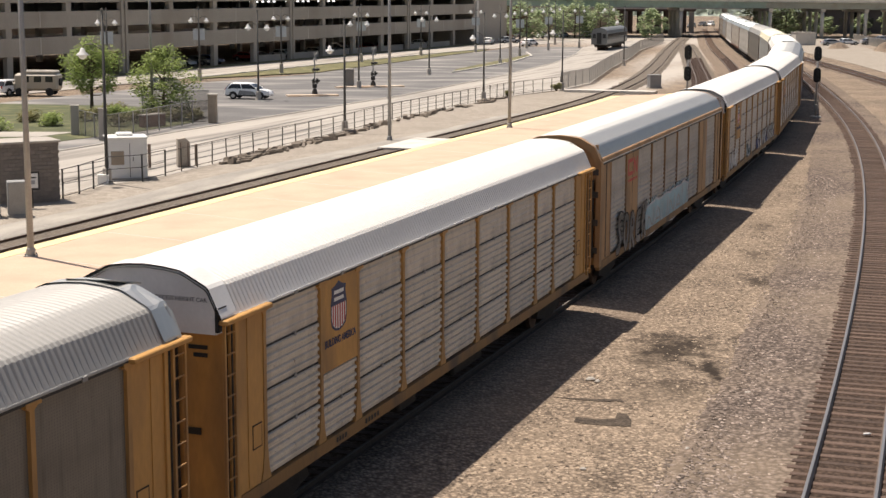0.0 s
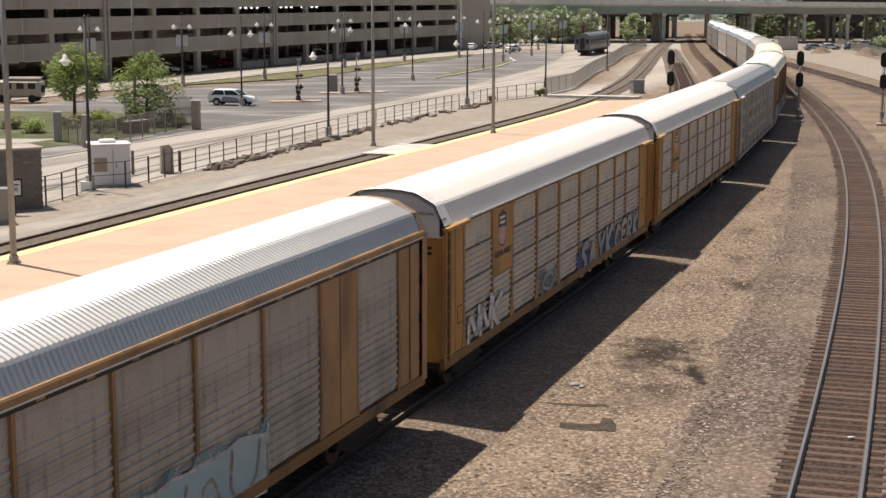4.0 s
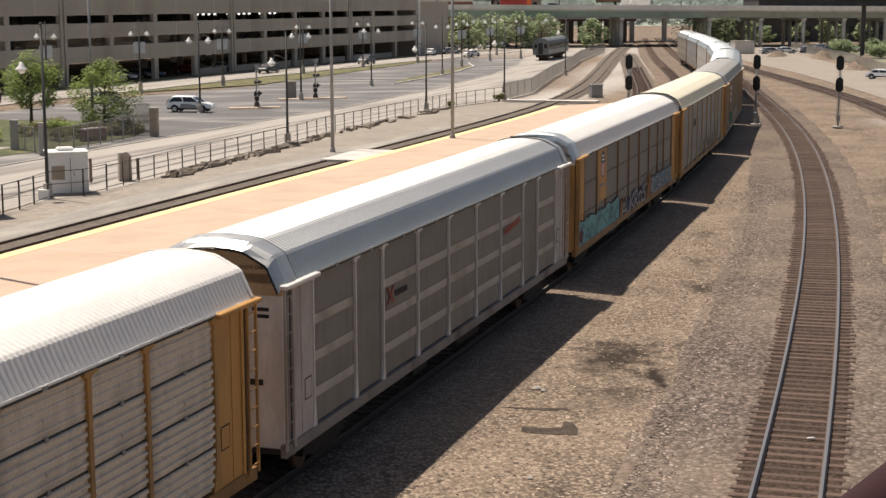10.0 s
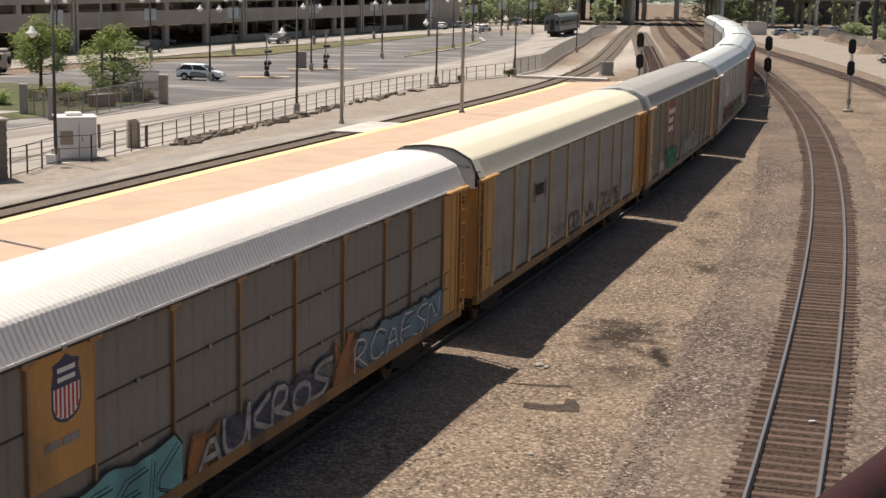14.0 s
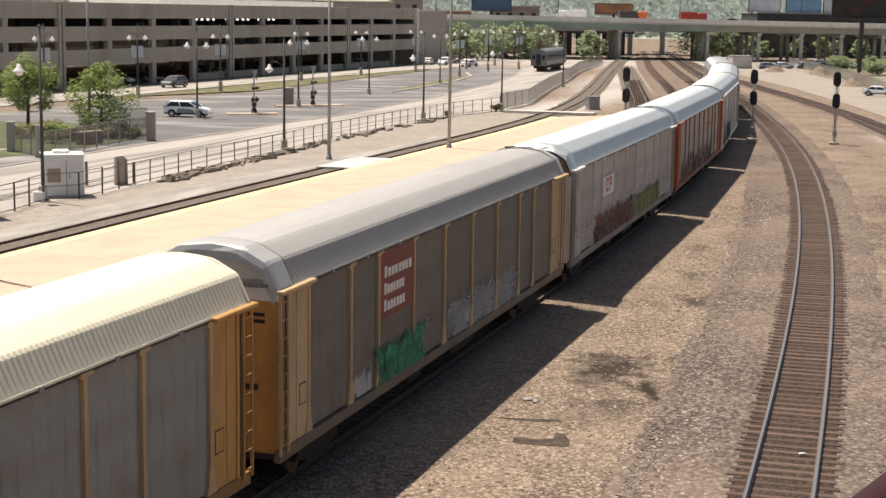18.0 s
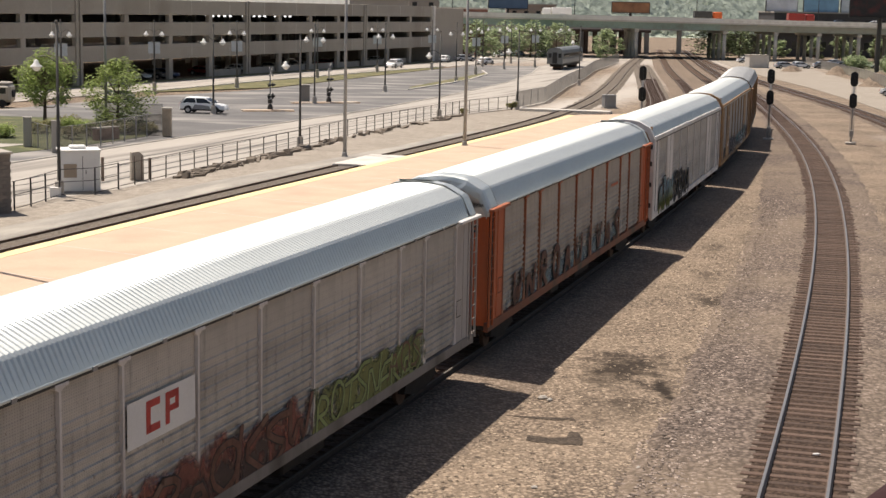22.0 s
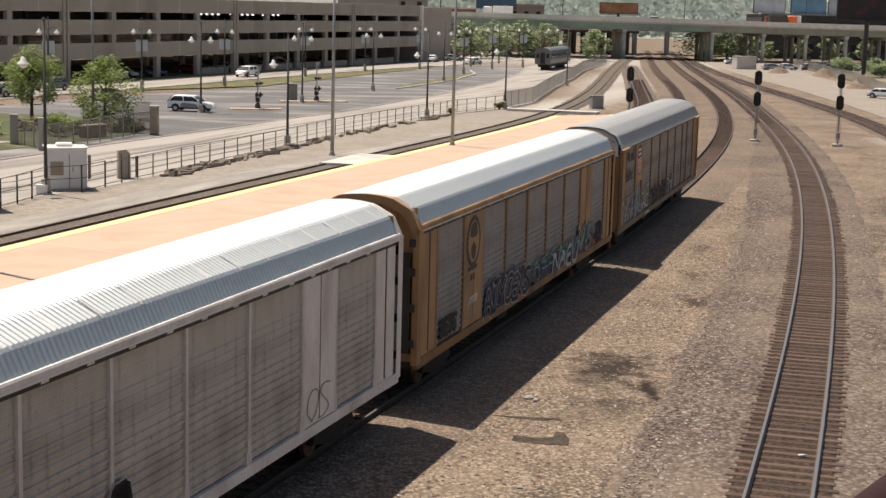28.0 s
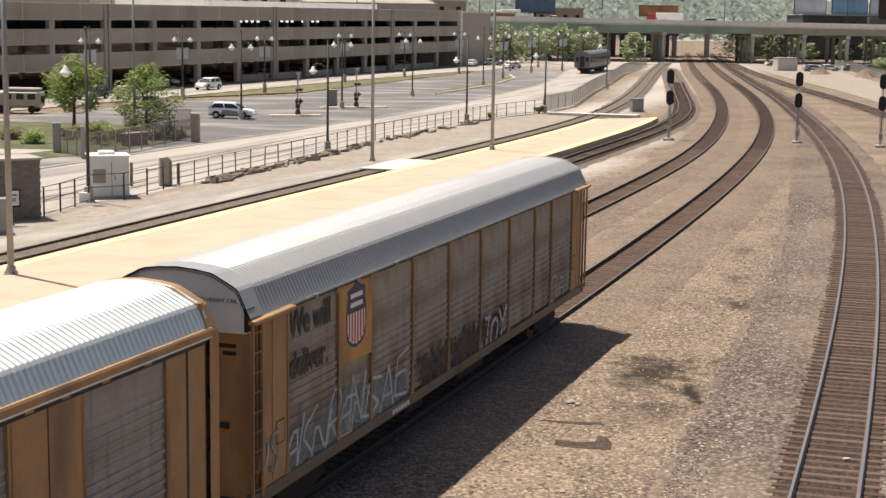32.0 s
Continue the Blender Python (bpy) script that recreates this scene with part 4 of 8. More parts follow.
def screen_mesh(w, h, style, material, deep=1.0):
    """One side panel: horizontal ribs pressed into a sheet with a thickness."""
    key = (round(w, 2), round(h, 2), style, material.name, deep)
    if key not in MESHES:
        pts = []
        if style == "rib":
            n = max(3, round(h / 0.165))
            for i in range(n):
                z = -h / 2 + h * i / n
                d = h / n
                pts += [(0.0, z), (0.0, z + d * 0.35), (0.05 * deep, z + d * 0.5), (0.05 * deep, z + d * 0.85)]
            pts.append((0.0, h / 2))
        elif style == "low":
            n = max(3, round(h / 0.185))
            for i in range(n):
                z = -h / 2 + h * i / n
                d = h / n
                e = 0.036 if i < n * 0.5 else 0.02 if i < n * 0.75 else 0.006
                pts += [(0.0, z), (0.0, z + d * 0.4), (e, z + d * 0.55), (e, z + d * 0.88)]
            pts.append((0.0, h / 2))
        else:
            pts = [(0.0, -h / 2), (0.006, -h / 2 + 0.05), (0.006, h / 2 - 0.05), (0.0, h / 2)]
        q = Geo()
        q.loft([[(-w / 2, y, z) for y, z in pts] + [(-w / 2, -0.03, h / 2), (-w / 2, -0.03, -h / 2)], [(w / 2, y, z) for y, z in pts] + [(w / 2, -0.03, h / 2), (w / 2, -0.03, -h / 2)]])
        MESHES[key] = q.mesh("side_panel", material)
    return MESHES[key]


def shared(key, make, material):
    key = (key, material.name)
    if key not in MESHES:
        MESHES[key] = make().mesh(key[0], material)
    return MESHES[key]


def roof_geo(x0, x1, pitch=0.155, depth=0.026):
    q = Geo()
    rings = []
    n = int((x1 - x0) / pitch)
    for i in range(n):
        for f, up in ((0.0, 0), (0.22, 0), (0.5, 1), (0.72, 1)):
            xx = x0 + (x1 - x0) * (i + f) / n
            rings.append([(xx, y + (depth * up * (1 if y > 0 else -1) if 1.2 < abs(y) < 1.5 else 0), z + depth * up * (0.75 if abs(y) < 1.0 else abs(y) < 1.5)) for y, z in ROOF])
    rings.append([(x1, y, z) for y, z in ROOF])
    return q.loft(rings, closed=False)


def post_geo(k=1.0):
    q = Geo()
    o = [(-0.22, 1.24), (0.22, 1.24), (0.13, 1.5), (0.065, 1.95), (0.06, 4.63), (0.17, 4.71), (0.17, 4.80), (-0.17, 4.80), (-0.17, 4.71), (-0.06, 4.63), (-0.065, 1.95), (-0.13, 1.5)]
    q.prism([(u * (k if w < 4.67 else 1.15), w) for u, w in o], "y", 1.44, 1.55)
    return q.box(-0.2, 0.2, 1.545, 1.592, 4.705, 4.77, c=0.008)


def slim_post_geo():
    return Geo().prism([(-0.13, 1.24), (0.13, 1.24), (0.06, 1.75), (0.05, 4.8), (-0.05, 4.8), (-0.06, 1.75)], "y", 1.44, 1.545)


def ladder_geo():
    q = Geo()
    for u in (-0.2, 0.2):
        q.box(u - 0.03, u + 0.03, 1.565, 1.625, 1.15, 4.75, c=0.008)
    for i in range(9):
        q.tube([(-0.2, 1.60, 1.35 + i * 0.4), (0.2, 1.60, 1.35 + i * 0.4)], 0.016, 6)
    return q


def truck_parts(car, x):
    f = Geo()
    for u in (-1, 1):
        f.prism([(-1.35, 0.42), (-1.2, 0.62), (-0.5, 0.66), (-0.35, 0.85), (0.35, 0.85), (0.5, 0.66), (1.2, 0.62), (1.35, 0.42), (0.95, 0.36), (0.45, 0.22), (-0.45, 0.22), (-0.95, 0.36)], "y", u * 1.0 - 0.09, u * 1.0 + 0.09)
    f.box(-0.3, 0.3, -1.0, 1.0, 0.4, 0.7, c=0.04)
    b = part("bogie", shared("bogie", lambda: f, M_UNDER), None, car, "black bogie with grime and shade in its colour", at=(x, 0, 0))
    for dx in (-0.85, 0.85):
        w = lambda: Geo().tube([(0, -0.82, 0.42), (0, -0.70, 0.42), (0, -0.69, 0.42), (0, 0.69, 0.42), (0, 0.70, 0.42), (0, 0.82, 0.42)], [0.42, 0.42, 0.08, 0.08, 0.42, 0.42], 20)
        part("wheelset", shared("wheelset", w, M_WHEEL), None, b, at=(dx, 0, 0))


def end_words(parent, text, x, y, z, size, u):
    """Small dark words on an end wall."""
    cu = bpy.data.curves.new("text", "FONT")
    cu.body, cu.size, cu.extrude, cu.align_x, cu.resolution_u = text, size, 0.002, "CENTER", 2
    tmp = bpy.data.objects.new("tmp", cu)
    me = bpy.data.meshes.new_from_object(tmp)
    bpy.data.objects.remove(tmp)
    me.transform(Matrix(((0, 0, u, x), (u, 0, 0, y), (0, 1, 0, z), (0, 0, 0, 1))))
    me.materials.clear()
    me.materials.append(M_INK)
    return part("words", me, None, parent)


def rack_car(label, roof, panel, post, sill, end_low, end_high, rows=4, style="rib", special=None, smooth=False, posts=True, eave=None, bands=None, hood=None, corner=None, slim=False, brim=False, back=True, skirt=False):
    """One covered automobile rack: local x runs forward, +y is the platform-far side that the camera sees."""
    special = special or {}
    eave, corner = eave or post, corner or sill
    car = thing("autorack_car", label, "freight car", group="cars of the train")
    # underframe
    part("centre_sill", Geo().box(-13.0, 13.0, -0.35, 0.35, 0.75, 1.1), M_UNDER, car)
    # Boxes added in place of brake gear to block light under the floor.
    part("brake_gear", Geo().box(-8.0, 8.0, -1.0, 1.0, 0.55, 1.0, c=0.06).box(-3.0, -0.6, -1.12, 1.12, 0.42, 0.8, c=0.05).box(2.2, 3.4, -1.12, 1.12, 0.44, 0.8, c=0.05), M_UNDER, car, "black stand-in for brake gear, blocking light under the floor")
    part("floor", Geo().box(-13.1, 13.1, -1.42, 1.42, 1.02, 1.14), M_UNDER, car)
    for u in (1, -1):
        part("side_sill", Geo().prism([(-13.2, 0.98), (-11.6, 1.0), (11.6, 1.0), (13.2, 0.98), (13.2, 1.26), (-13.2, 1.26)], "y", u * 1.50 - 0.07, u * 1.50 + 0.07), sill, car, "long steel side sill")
    for xt in (9.9, -9.9):
        truck_parts(car, xt)
    for u in (1, -1):
        part("coupler", Geo().box(u * 13.45 - 0.5, u * 13.45 + 0.5, -0.12, 0.12, 0.72, 0.98, c=0.04), M_UNDER, car, "rusty coupler")
    part("far_side", Geo().box(-13.1, 13.1, -1.54, -1.50, 1.2, 4.9), panel, car, "slatted far side wall")
    # The backing sheet is coloured as shade, not left to the light.
    part("backing", Geo().box(-12.9, 12.9, 1.40, 1.44, 1.2, 4.86), M_BACK, car, "near-black sheet for the shade behind the screens")
    # roof
    part("roof", roof_geo(-13.15, 13.15), roof, car, "ribbed metal roof with rounded shoulders")
    # side rail under the roof
    rail = part("top_rail", Geo().prism([(1.50, 4.83), (1.588, 4.83), (1.588, 4.95), (1.565, 4.99), (1.50, 4.99)] if smooth else [(1.50, 4.81), (1.588, 4.81), (1.588, 4.83), (1.58, 4.85), (1.50, 4.85)], "x", -13.1, 13.1), eave if smooth else roof, car, "long rail under the roof")
    # Black strip draws the shadow line in the recess under the rail.
    part("gasket", Geo().box(-13.05, 13.05, 1.50, 1.553 if smooth else 1.582, 4.715 if smooth else 4.75, 4.832 if smooth else 4.812), M_BLACK, rail, "black strip painted as the shadow line under the rail")
    if smooth:
        part("drip_edge", Geo().box(-13.05, 13.05, 1.586, 1.597, 4.822, 4.84), M_WHITE, rail, "thin pale drip edge")
        for i, (a, b) in enumerate(BAYS):
            for u in (0.25, 0.75):
                part("clip", Geo().box(a + (b - a) * u - 0.11, a + (b - a) * u + 0.11, 1.55, 1.562, 4.745, 4.79), corner, rail, "pale clip in the black gap")
    else:
        for i, (a, b) in enumerate(BAYS):
            part("clip", Geo().box((a + b) / 2 - 0.07, (a + b) / 2 + 0.07, 1.565, 1.606, 4.76, 4.84), M_GREY_POLE, rail)
    # bays
    for i, (a, b) in enumerate(BAYS):
        k = special.get(i)
        lo, hi = 1.28, 4.80
        if k is not None:
            w = b - a - 0.04
            m, z0 = k if isinstance(k, tuple) else (k, lo)
            part("plain_panel", Geo().box((a + b) / 2 - w / 2, (a + b) / 2 + w / 2, 1.49, 1.545, z0, hi, c=0.01), m, car, "smooth painted panel")
            part("panel_seam", Geo().box((a + b) / 2 - 0.015, (a + b) / 2 + 0.015, 1.543, 1.552, z0 + 0.05, hi - 0.05), M_DARK_STEEL, car) if smooth else None
            hi = z0
            if hi - lo < 0.3:
                continue
        n = max(1, round(rows * (hi - lo) / 3.52))
        h = (hi - lo) / n
        for j in range(n):
            zc = lo + h * (j + 0.5)
            part("side_panel", screen_mesh(b - a - 0.09, h - 0.034, style, panel, (1.0, 1.0, 0.8, 0.35)[min(j, 3)] if n > 2 and style == "rib" else 1.0), None, car, at=((a + b) / 2, 1.475, zc))
            if rows > 2 and j:
                # Black strip paints the darkness of the open gap.
                part("seam_strip", shared("seam%.2f" % (b - a), lambda: Geo().box(-(b - a) / 2 + 0.045, (b - a) / 2 - 0.045, 0.0, 0.012, -0.02, 0.02), M_BLACK), None, car, "black strip laid in the gap between two screens", at=((a + b) / 2, 1.475, lo + h * j))
                part("clip", shared("clip", lambda: Geo().box(-0.035, 0.035, 0.02, 0.055, -0.045, 0.045), M_GREY_POLE), None, car, at=((a + b) / 2 - 0.1, 1.475, lo + h * j))
        if bands:
            for zb in (1.9, 2.75, 3.6):
                if i not in (1, 7):
                    part("cross_band", Geo().box(a + 0.06, b - 0.06, 1.475, 1.50, zb, zb + 0.22), bands, car, "pale cross band")
    if posts:
        pg = slim_post_geo if smooth else post_geo
        for i in range(10):
            xx = BAYS[i][1] if i < 9 else BAYS[8][0]
            part("post", shared("slim_post" if smooth else "thin_post" if slim else "post", (lambda: post_geo(0.55)) if slim else pg, post), None, car, at=(xx, 0, 0))
    # ends
    for u in (1, -1):
        cx = 12.2 * u
        ends = part("end_panel", Geo().box(cx - 0.68, cx + 0.68, 1.47, 1.53, 1.2, 4.82, c=0.01), corner, car, "plain painted end panel")
        part("panel_seam", Geo().box(cx - 0.03, cx + 0.03, 1.528, 1.545, 1.3, 4.75), M_DARK_STEEL if smooth else corner, ends)
        part("data_plate", Geo().box(cx - 0.35 * u - 0.2, cx - 0.35 * u + 0.2, 1.531, 1.536, 2.0, 2.5), corner if smooth else M_UNDER, ends)
        part("data_plate_face", Geo().box(cx - 0.35 * u - 0.17, cx - 0.35 * u + 0.17, 1.5365, 1.54, 2.03, 2.47), corner, ends)
        if smooth:
            o = [(1.57, 1.1), (1.575, 4.9)] + ROOF[1:-1] + [(-1.575, 4.9), (-1.57, 1.1)]
            inner = [(y * 0.9, 1.1 + (z - 1.1) * 0.955 if z > 1.2 else z) for y, z in o]
            q = Geo()
            q.loft([[(u * 12.95, y * 1.01, z + 0.015) for y, z in o], [(u * 13.3, y * 1.01, z + 0.015) for y, z in o], [(u * 13.3, y, z) for y, z in inner], [(u * 12.95, y, z) for y, z in inner]], closed=False)
            part("portal_frame", q, corner, car, "rounded end portal")
            door = part("end_door", Geo().box(u * 12.98 - 0.05, u * 12.98 + 0.05, -1.4, 1.4, 1.1, 5.45), end_low, car, "folding end door")
            for yy in (-0.8, 0.0, 0.8):
                part("door_rib", Geo().box(u * 13.06 - 0.04, u * 13.06 + 0.04, yy - 0.05, yy + 0.05, 1.2, 5.3), end_high, door)
            part("bumper_pad", Geo().box(u * 13.1 - 0.05, u * 13.1 + 0.05, 0.95, 1.3, 1.4, 4.2), M_DARK_STEEL, door, "dark rubber strip")
            sign = part("warning_sign", Geo().box(u * 13.05 - 0.01, u * 13.05 + 0.01, 0.1, 0.7, 4.55, 5.1), M_WHITE, door, "white sign with dark words")
            for j, word in enumerate(("EXCESS", "HEIGHT", "CAR")):
                end_words(sign, word, u * 13.062, 0.4, 4.93 - j * 0.17, 0.15, u)
            part("white_strip", Geo().box(u * 13.045 - 0.01, u * 13.045 + 0.01, 0.1, 0.8, 1.3, 4.3), W_PAINT, door, "pale vertical panel")
            part("number_marking", Geo().box(u * 13.06 - 0.008, u * 13.06 + 0.008, 0.2, 0.6, 4.05, 4.15).box(u * 13.06 - 0.008, u * 13.06 + 0.008, 0.2, 0.65, 3.88, 3.98), M_INK, door)
            for zz in (1.6, 2.6, 3.6, 4.4):
                part("hinge", Geo().box(u * 13.24, u * 13.24 + 0.07, 1.3, 1.5, zz, zz + 0.22), M_DARK_STEEL, door)
        else:
            lowz = 4.55
            door = part("end_door", Geo().box(u * 13.0 - 0.05, u * 13.0 + 0.05, -1.46, 1.46, 1.1, lowz), end_low, car, "tall end door")
            o = [(1.46, lowz), (1.50, 5.02)] + [(y * (0.995 if brim and u > 0 else 0.96), z - (0.0 if brim and u > 0 else 0.03)) for y, z in ROOF[3 if brim and u > 0 else 2:-3 if brim and u > 0 else -2]] + [(-1.50, 5.02), (-1.46, lowz)]
            part("end_cap", Geo().prism(o, "x", u * 13.0 - 0.05, 13.29 if brim and u > 0 else u * 13.0 + 0.06), end_high, car, "upper end plate")
            for yy in (-0.5, 0.5):
                part("door_fold", Geo().box(u * 13.06 - 0.03, u * 13.06 + 0.03, yy - 0.02, yy + 0.02, 1.2, lowz - 0.05), M_UNDER, door)
            end_words(door, "EXCESS HEIGHT CAR", *((13.395, 0.86, 4.9) if skirt and u > 0 else (13.296, 0.75, 5.15) if brim and u > 0 else (u * 13.066, u * 0.5 if u < 0 else 0.52, 5.12)), 0.115, u)
            part("number_marking", Geo().box(u * 13.055 - 0.008, u * 13.055 + 0.008, 0.75, 1.15, 4.2, 4.28).box(u * 13.055 - 0.008, u * 13.055 + 0.008, 0.85, 1.15, 4.05, 4.13), M_INK, door)
            part("door_slot", Geo().box(u * 13.06 - 0.02, u * 13.06 + 0.02, 0.62, 0.98, 2.55, 2.68), M_BLACK, door, "dark latch slot")
            rr = [(y, z) for y, z in ROOF[1:-1]]
            if hood and u > 0 and brim:
                # plain sheet brim standing out over the end, the shade below it painted black
                part("roof_brim", Geo().loft([[(12.72, y * 1.016, z + 0.046) for y, z in rr], [(13.34, y * 1.016, z + 0.046) for y, z in rr]], closed=False), hood, car, "plain sheet brim over the end wall")
                part("brim_lining", Geo().loft([[(12.9, y * 0.985, z - 0.03) for y, z in rr], [(13.33, y * 0.985, z - 0.03) for y, z in rr]], closed=False), M_BLACK, car, "black sheet for the shade under the brim")
                part("brim_edge", Geo().loft([[(13.342, y * 1.017, z + 0.048) for y, z in rr], [(13.346, y * 1.006, z + 0.018) for y, z in rr]], closed=False), M_BLACK, car, "black outline along the brim edge")
                # Black block paints the shaded gap at the corner.
                part("side_gap", Geo().box(13.0, 13.32, 1.46, 1.53, 4.60, 5.06), M_BLACK, car, "black block for the shaded gap at the roof corner")
            elif u < 0 and not back:
                part("roof_edge", Geo().loft([[(-13.06, y * 1.01, z + 0.028) for y, z in rr], [(-13.17, y * 1.01, z + 0.028) for y, z in rr], [(-13.17, y * 0.985, z - 0.02) for y, z in rr]], closed=False), roof, car, "folded sheet edge of the roof")
            elif hood:
                # dented sheet hood bent down over the end
                rnd = random.Random(len(label) * 7 + u)
                q, rings = Geo(), []
                for k, (xx, dz, sy) in enumerate(((12.55, 0.046, 1.016), (12.75, 0.045, 1.016), (12.95, 0.04, 1.014), (13.12, 0.02, 1.008), (13.26, -0.05, 0.985), (13.36, -0.16, 0.96)) if u < 0 or not skirt else ((12.55, 0.046, 1.016), (12.95, 0.045, 1.014), (13.2, 0.04, 1.01), (13.31, 0.0, 0.995), (13.35, -0.12, 0.965), (13.37, -0.3, 0.94))):
                    e = (0.0 if k == 0 else 0.022 if k < 4 else 0.04) * (0.5 if u > 0 else 1.0)
                    rings.append([(u * (xx + rnd.uniform(-e, e)), y * sy, z + dz + rnd.uniform(-e, e)) for y, z in rr])
                part("roof_hood", q.loft(rings, closed=False), hood, car, "dented sheet-metal hood over the end")
                if u > 0:
                    part("hood_seam", Geo().loft([[(u * 12.545, y * 1.018, z + 0.05) for y, z in rr], [(u * 12.565, y * 1.018, z + 0.052) for y, z in rr]], closed=False), M_BLACK, car, "black seam of the hood")
                flap, y0 = Geo(), rnd.uniform(-0.2, 0.2)
                flap.add([(u * 12.62, y0 - 0.5, 5.83), (u * 12.7, y0 + 0.5, 5.85), (u * 13.3, y0 + 0.62, 5.72), (u * 13.42, y0 + 0.1, 5.66), (u * 13.3, y0 - 0.6, 5.70), (u * 12.66, y0 - 0.5, 5.80), (u * 12.74, y0 + 0.5, 5.82), (u * 13.32, y0 + 0.6, 5.69), (u * 13.43, y0 + 0.1, 5.63), (u * 13.31, y0 - 0.6, 5.67)], [(0, 1, 2, 3, 4), (9, 8, 7, 6, 5), (0, 5, 6, 1), (1, 6, 7, 2), (2, 7, 8, 3), (3, 8, 9, 4), (4, 9, 5, 0)])
                if u < 0:
                    part("loose_sheet", flap, hood, car, "loose bent patch of sheet metal")
                if u < 0 or not skirt:
                    part("hood_edge", Geo().loft([[(u * 13.37, y * 0.962, z - 0.15) for y, z in rr], [(u * 13.372, y * 0.94, z - 0.2) for y, z in rr]], closed=False), M_BLACK, car, "dark torn edge of the hood")
            part("grab_rail", Geo().box(min(u * 11.45, u * 13.32), max(u * 11.45, u * 13.32), 1.53, 1.72, 4.74, 4.84, c=0.02), eave, car, "projecting rail at the roof corner")
            part("ladder", shared("ladder", ladder_geo, corner), None, car, "steel ladder", at=(u * 13.02, 0, 0))
            part("corner_post", Geo().box(u * 12.66 - 0.06, u * 12.66 + 0.06, 1.50, 1.57, 1.1, 4.75, c=0.012), corner, car)
            # Black block set proud of the panel to read as a shaded gap.
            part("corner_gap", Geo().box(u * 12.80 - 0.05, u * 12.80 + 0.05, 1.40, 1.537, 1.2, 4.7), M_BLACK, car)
    return car


def decal(car, name, outline, material, y=1.55, label="", parent=None):
    """A thin painted shape on the side: outline of (x, z), x growing towards the car's rear."""
    o = [(-u, w) for u, w in outline]
    return part(name, Geo().prism(o, "y", y, y + 0.0015), material, parent or car, label)


def lettering(car, text, x, z, size, material, y=1.552, bold=0.0, slant=0.0, stretch=1.0, name="lettering", label="", spacing=1.0, parent=None):
    """Words in the built-in font on the side, reading from the front to the rear."""
    cu = bpy.data.curves.new("text", "FONT")
    cu.body, cu.size, cu.offset, cu.shear, cu.extrude, cu.space_character = text, size, bold, slant, 0.002, spacing
    cu.resolution_u = 3
    tmp = bpy.data.objects.new("tmp", cu)
    me = bpy.data.meshes.new_from_object(tmp)
    bpy.data.objects.remove(tmp)
    m = Matrix(((-stretch, 0, 0, x), (0, 0, 1, y), (0, 1, 0, z), (0, 0, 0, 1)))
    me.transform(m)
    me.materials.clear()
    me.materials.append(material)
    return part(name, me, None, parent or car, label)


def shield(car, x, z, s, y=1.548):
    """A heraldic shield in navy, white and red, left plain."""
    o = [(-0.60, 0.66), (-0.3, 0.72), (0, 0.86), (0.3, 0.72), (0.60, 0.66), (0.56, 0.45), (0.66, 0.12), (0.66, -0.45), (0.56, -0.68), (0.32, -0.82), (0, -0.88), (-0.32, -0.82), (-0.56, -0.68), (-0.66, -0.45), (-0.66, 0.12), (-0.56, 0.45)]
    f = lambda k, dz=0: [(-x + u * s * k, z + dz + w * s * k) for u, w in o]
    e = decal(car, "shield", f(1.06), M_NAVY, y, "plain navy shield with red and white stripes")
    decal(car, "shield_field", [(-x + u * s, z + w * s) for u, w in ((-0.62, 0.05), (0.62, 0.05), (0.62, -0.44), (0.52, -0.65), (0.3, -0.78), (0, -0.84), (-0.3, -0.78), (-0.52, -0.65), (-0.62, -0.44))], M_WHITE, y + 0.002, parent=e)
    for i in range(6):
        u = -0.5 + i * 0.2
        d = -0.82 + abs(u) ** 2 * 0.75
        decal(car, "shield_stripe", [(-x + (u - 0.05) * s, z + 0.05 * s), (-x + (u + 0.05) * s, z + 0.05 * s), (-x + (u + 0.05) * s, z + d * s), (-x + (u - 0.05) * s, z + d * s)], M_RED, y + 0.004, parent=e)
    for dz in (0.45, 0.2):
        decal(car, "shield_bar", [(-x - 0.42 * s, z + dz * s), (-x + 0.42 * s, z + dz * s), (-x + 0.42 * s, z + (dz + 0.13) * s), (-x - 0.42 * s, z + (dz + 0.13) * s)], M_WHITE, y + 0.004, parent=e)


def bars(car, x, z, widths, h, material, y=1.552, gap=0.06, name="marking"):
    """Small writing that nobody can read: a row of bars."""
    q = Geo()
    for w in widths:
        q.box(x - w, x, y, y + 0.003, z, z + h)
        x -= w + gap
    return part(name, q, material, car)


def ribbon(geo, pts, width, y, slot):
    """A thick brush stroke along points, its joints rounded off."""
    for a, b in zip(pts[:-1], pts[1:]):
        a, b = Vector(a), Vector(b)
        d = (b - a)
        if d.length < 1e-4:
            continue
        d.normalize()
        r = Vector((-d.y, d.x)) * width / 2
        e = d * width * 0.45
        o = [a - e * 0.4 + r, a - e - r * 0.3, a - e * 0.4 - r, b + e * 0.4 - r, b + e + r * 0.3, b + e * 0.4 + r]
        geo.add([(p.x, y, p.y) for p in o], [tuple(range(6))], slot)


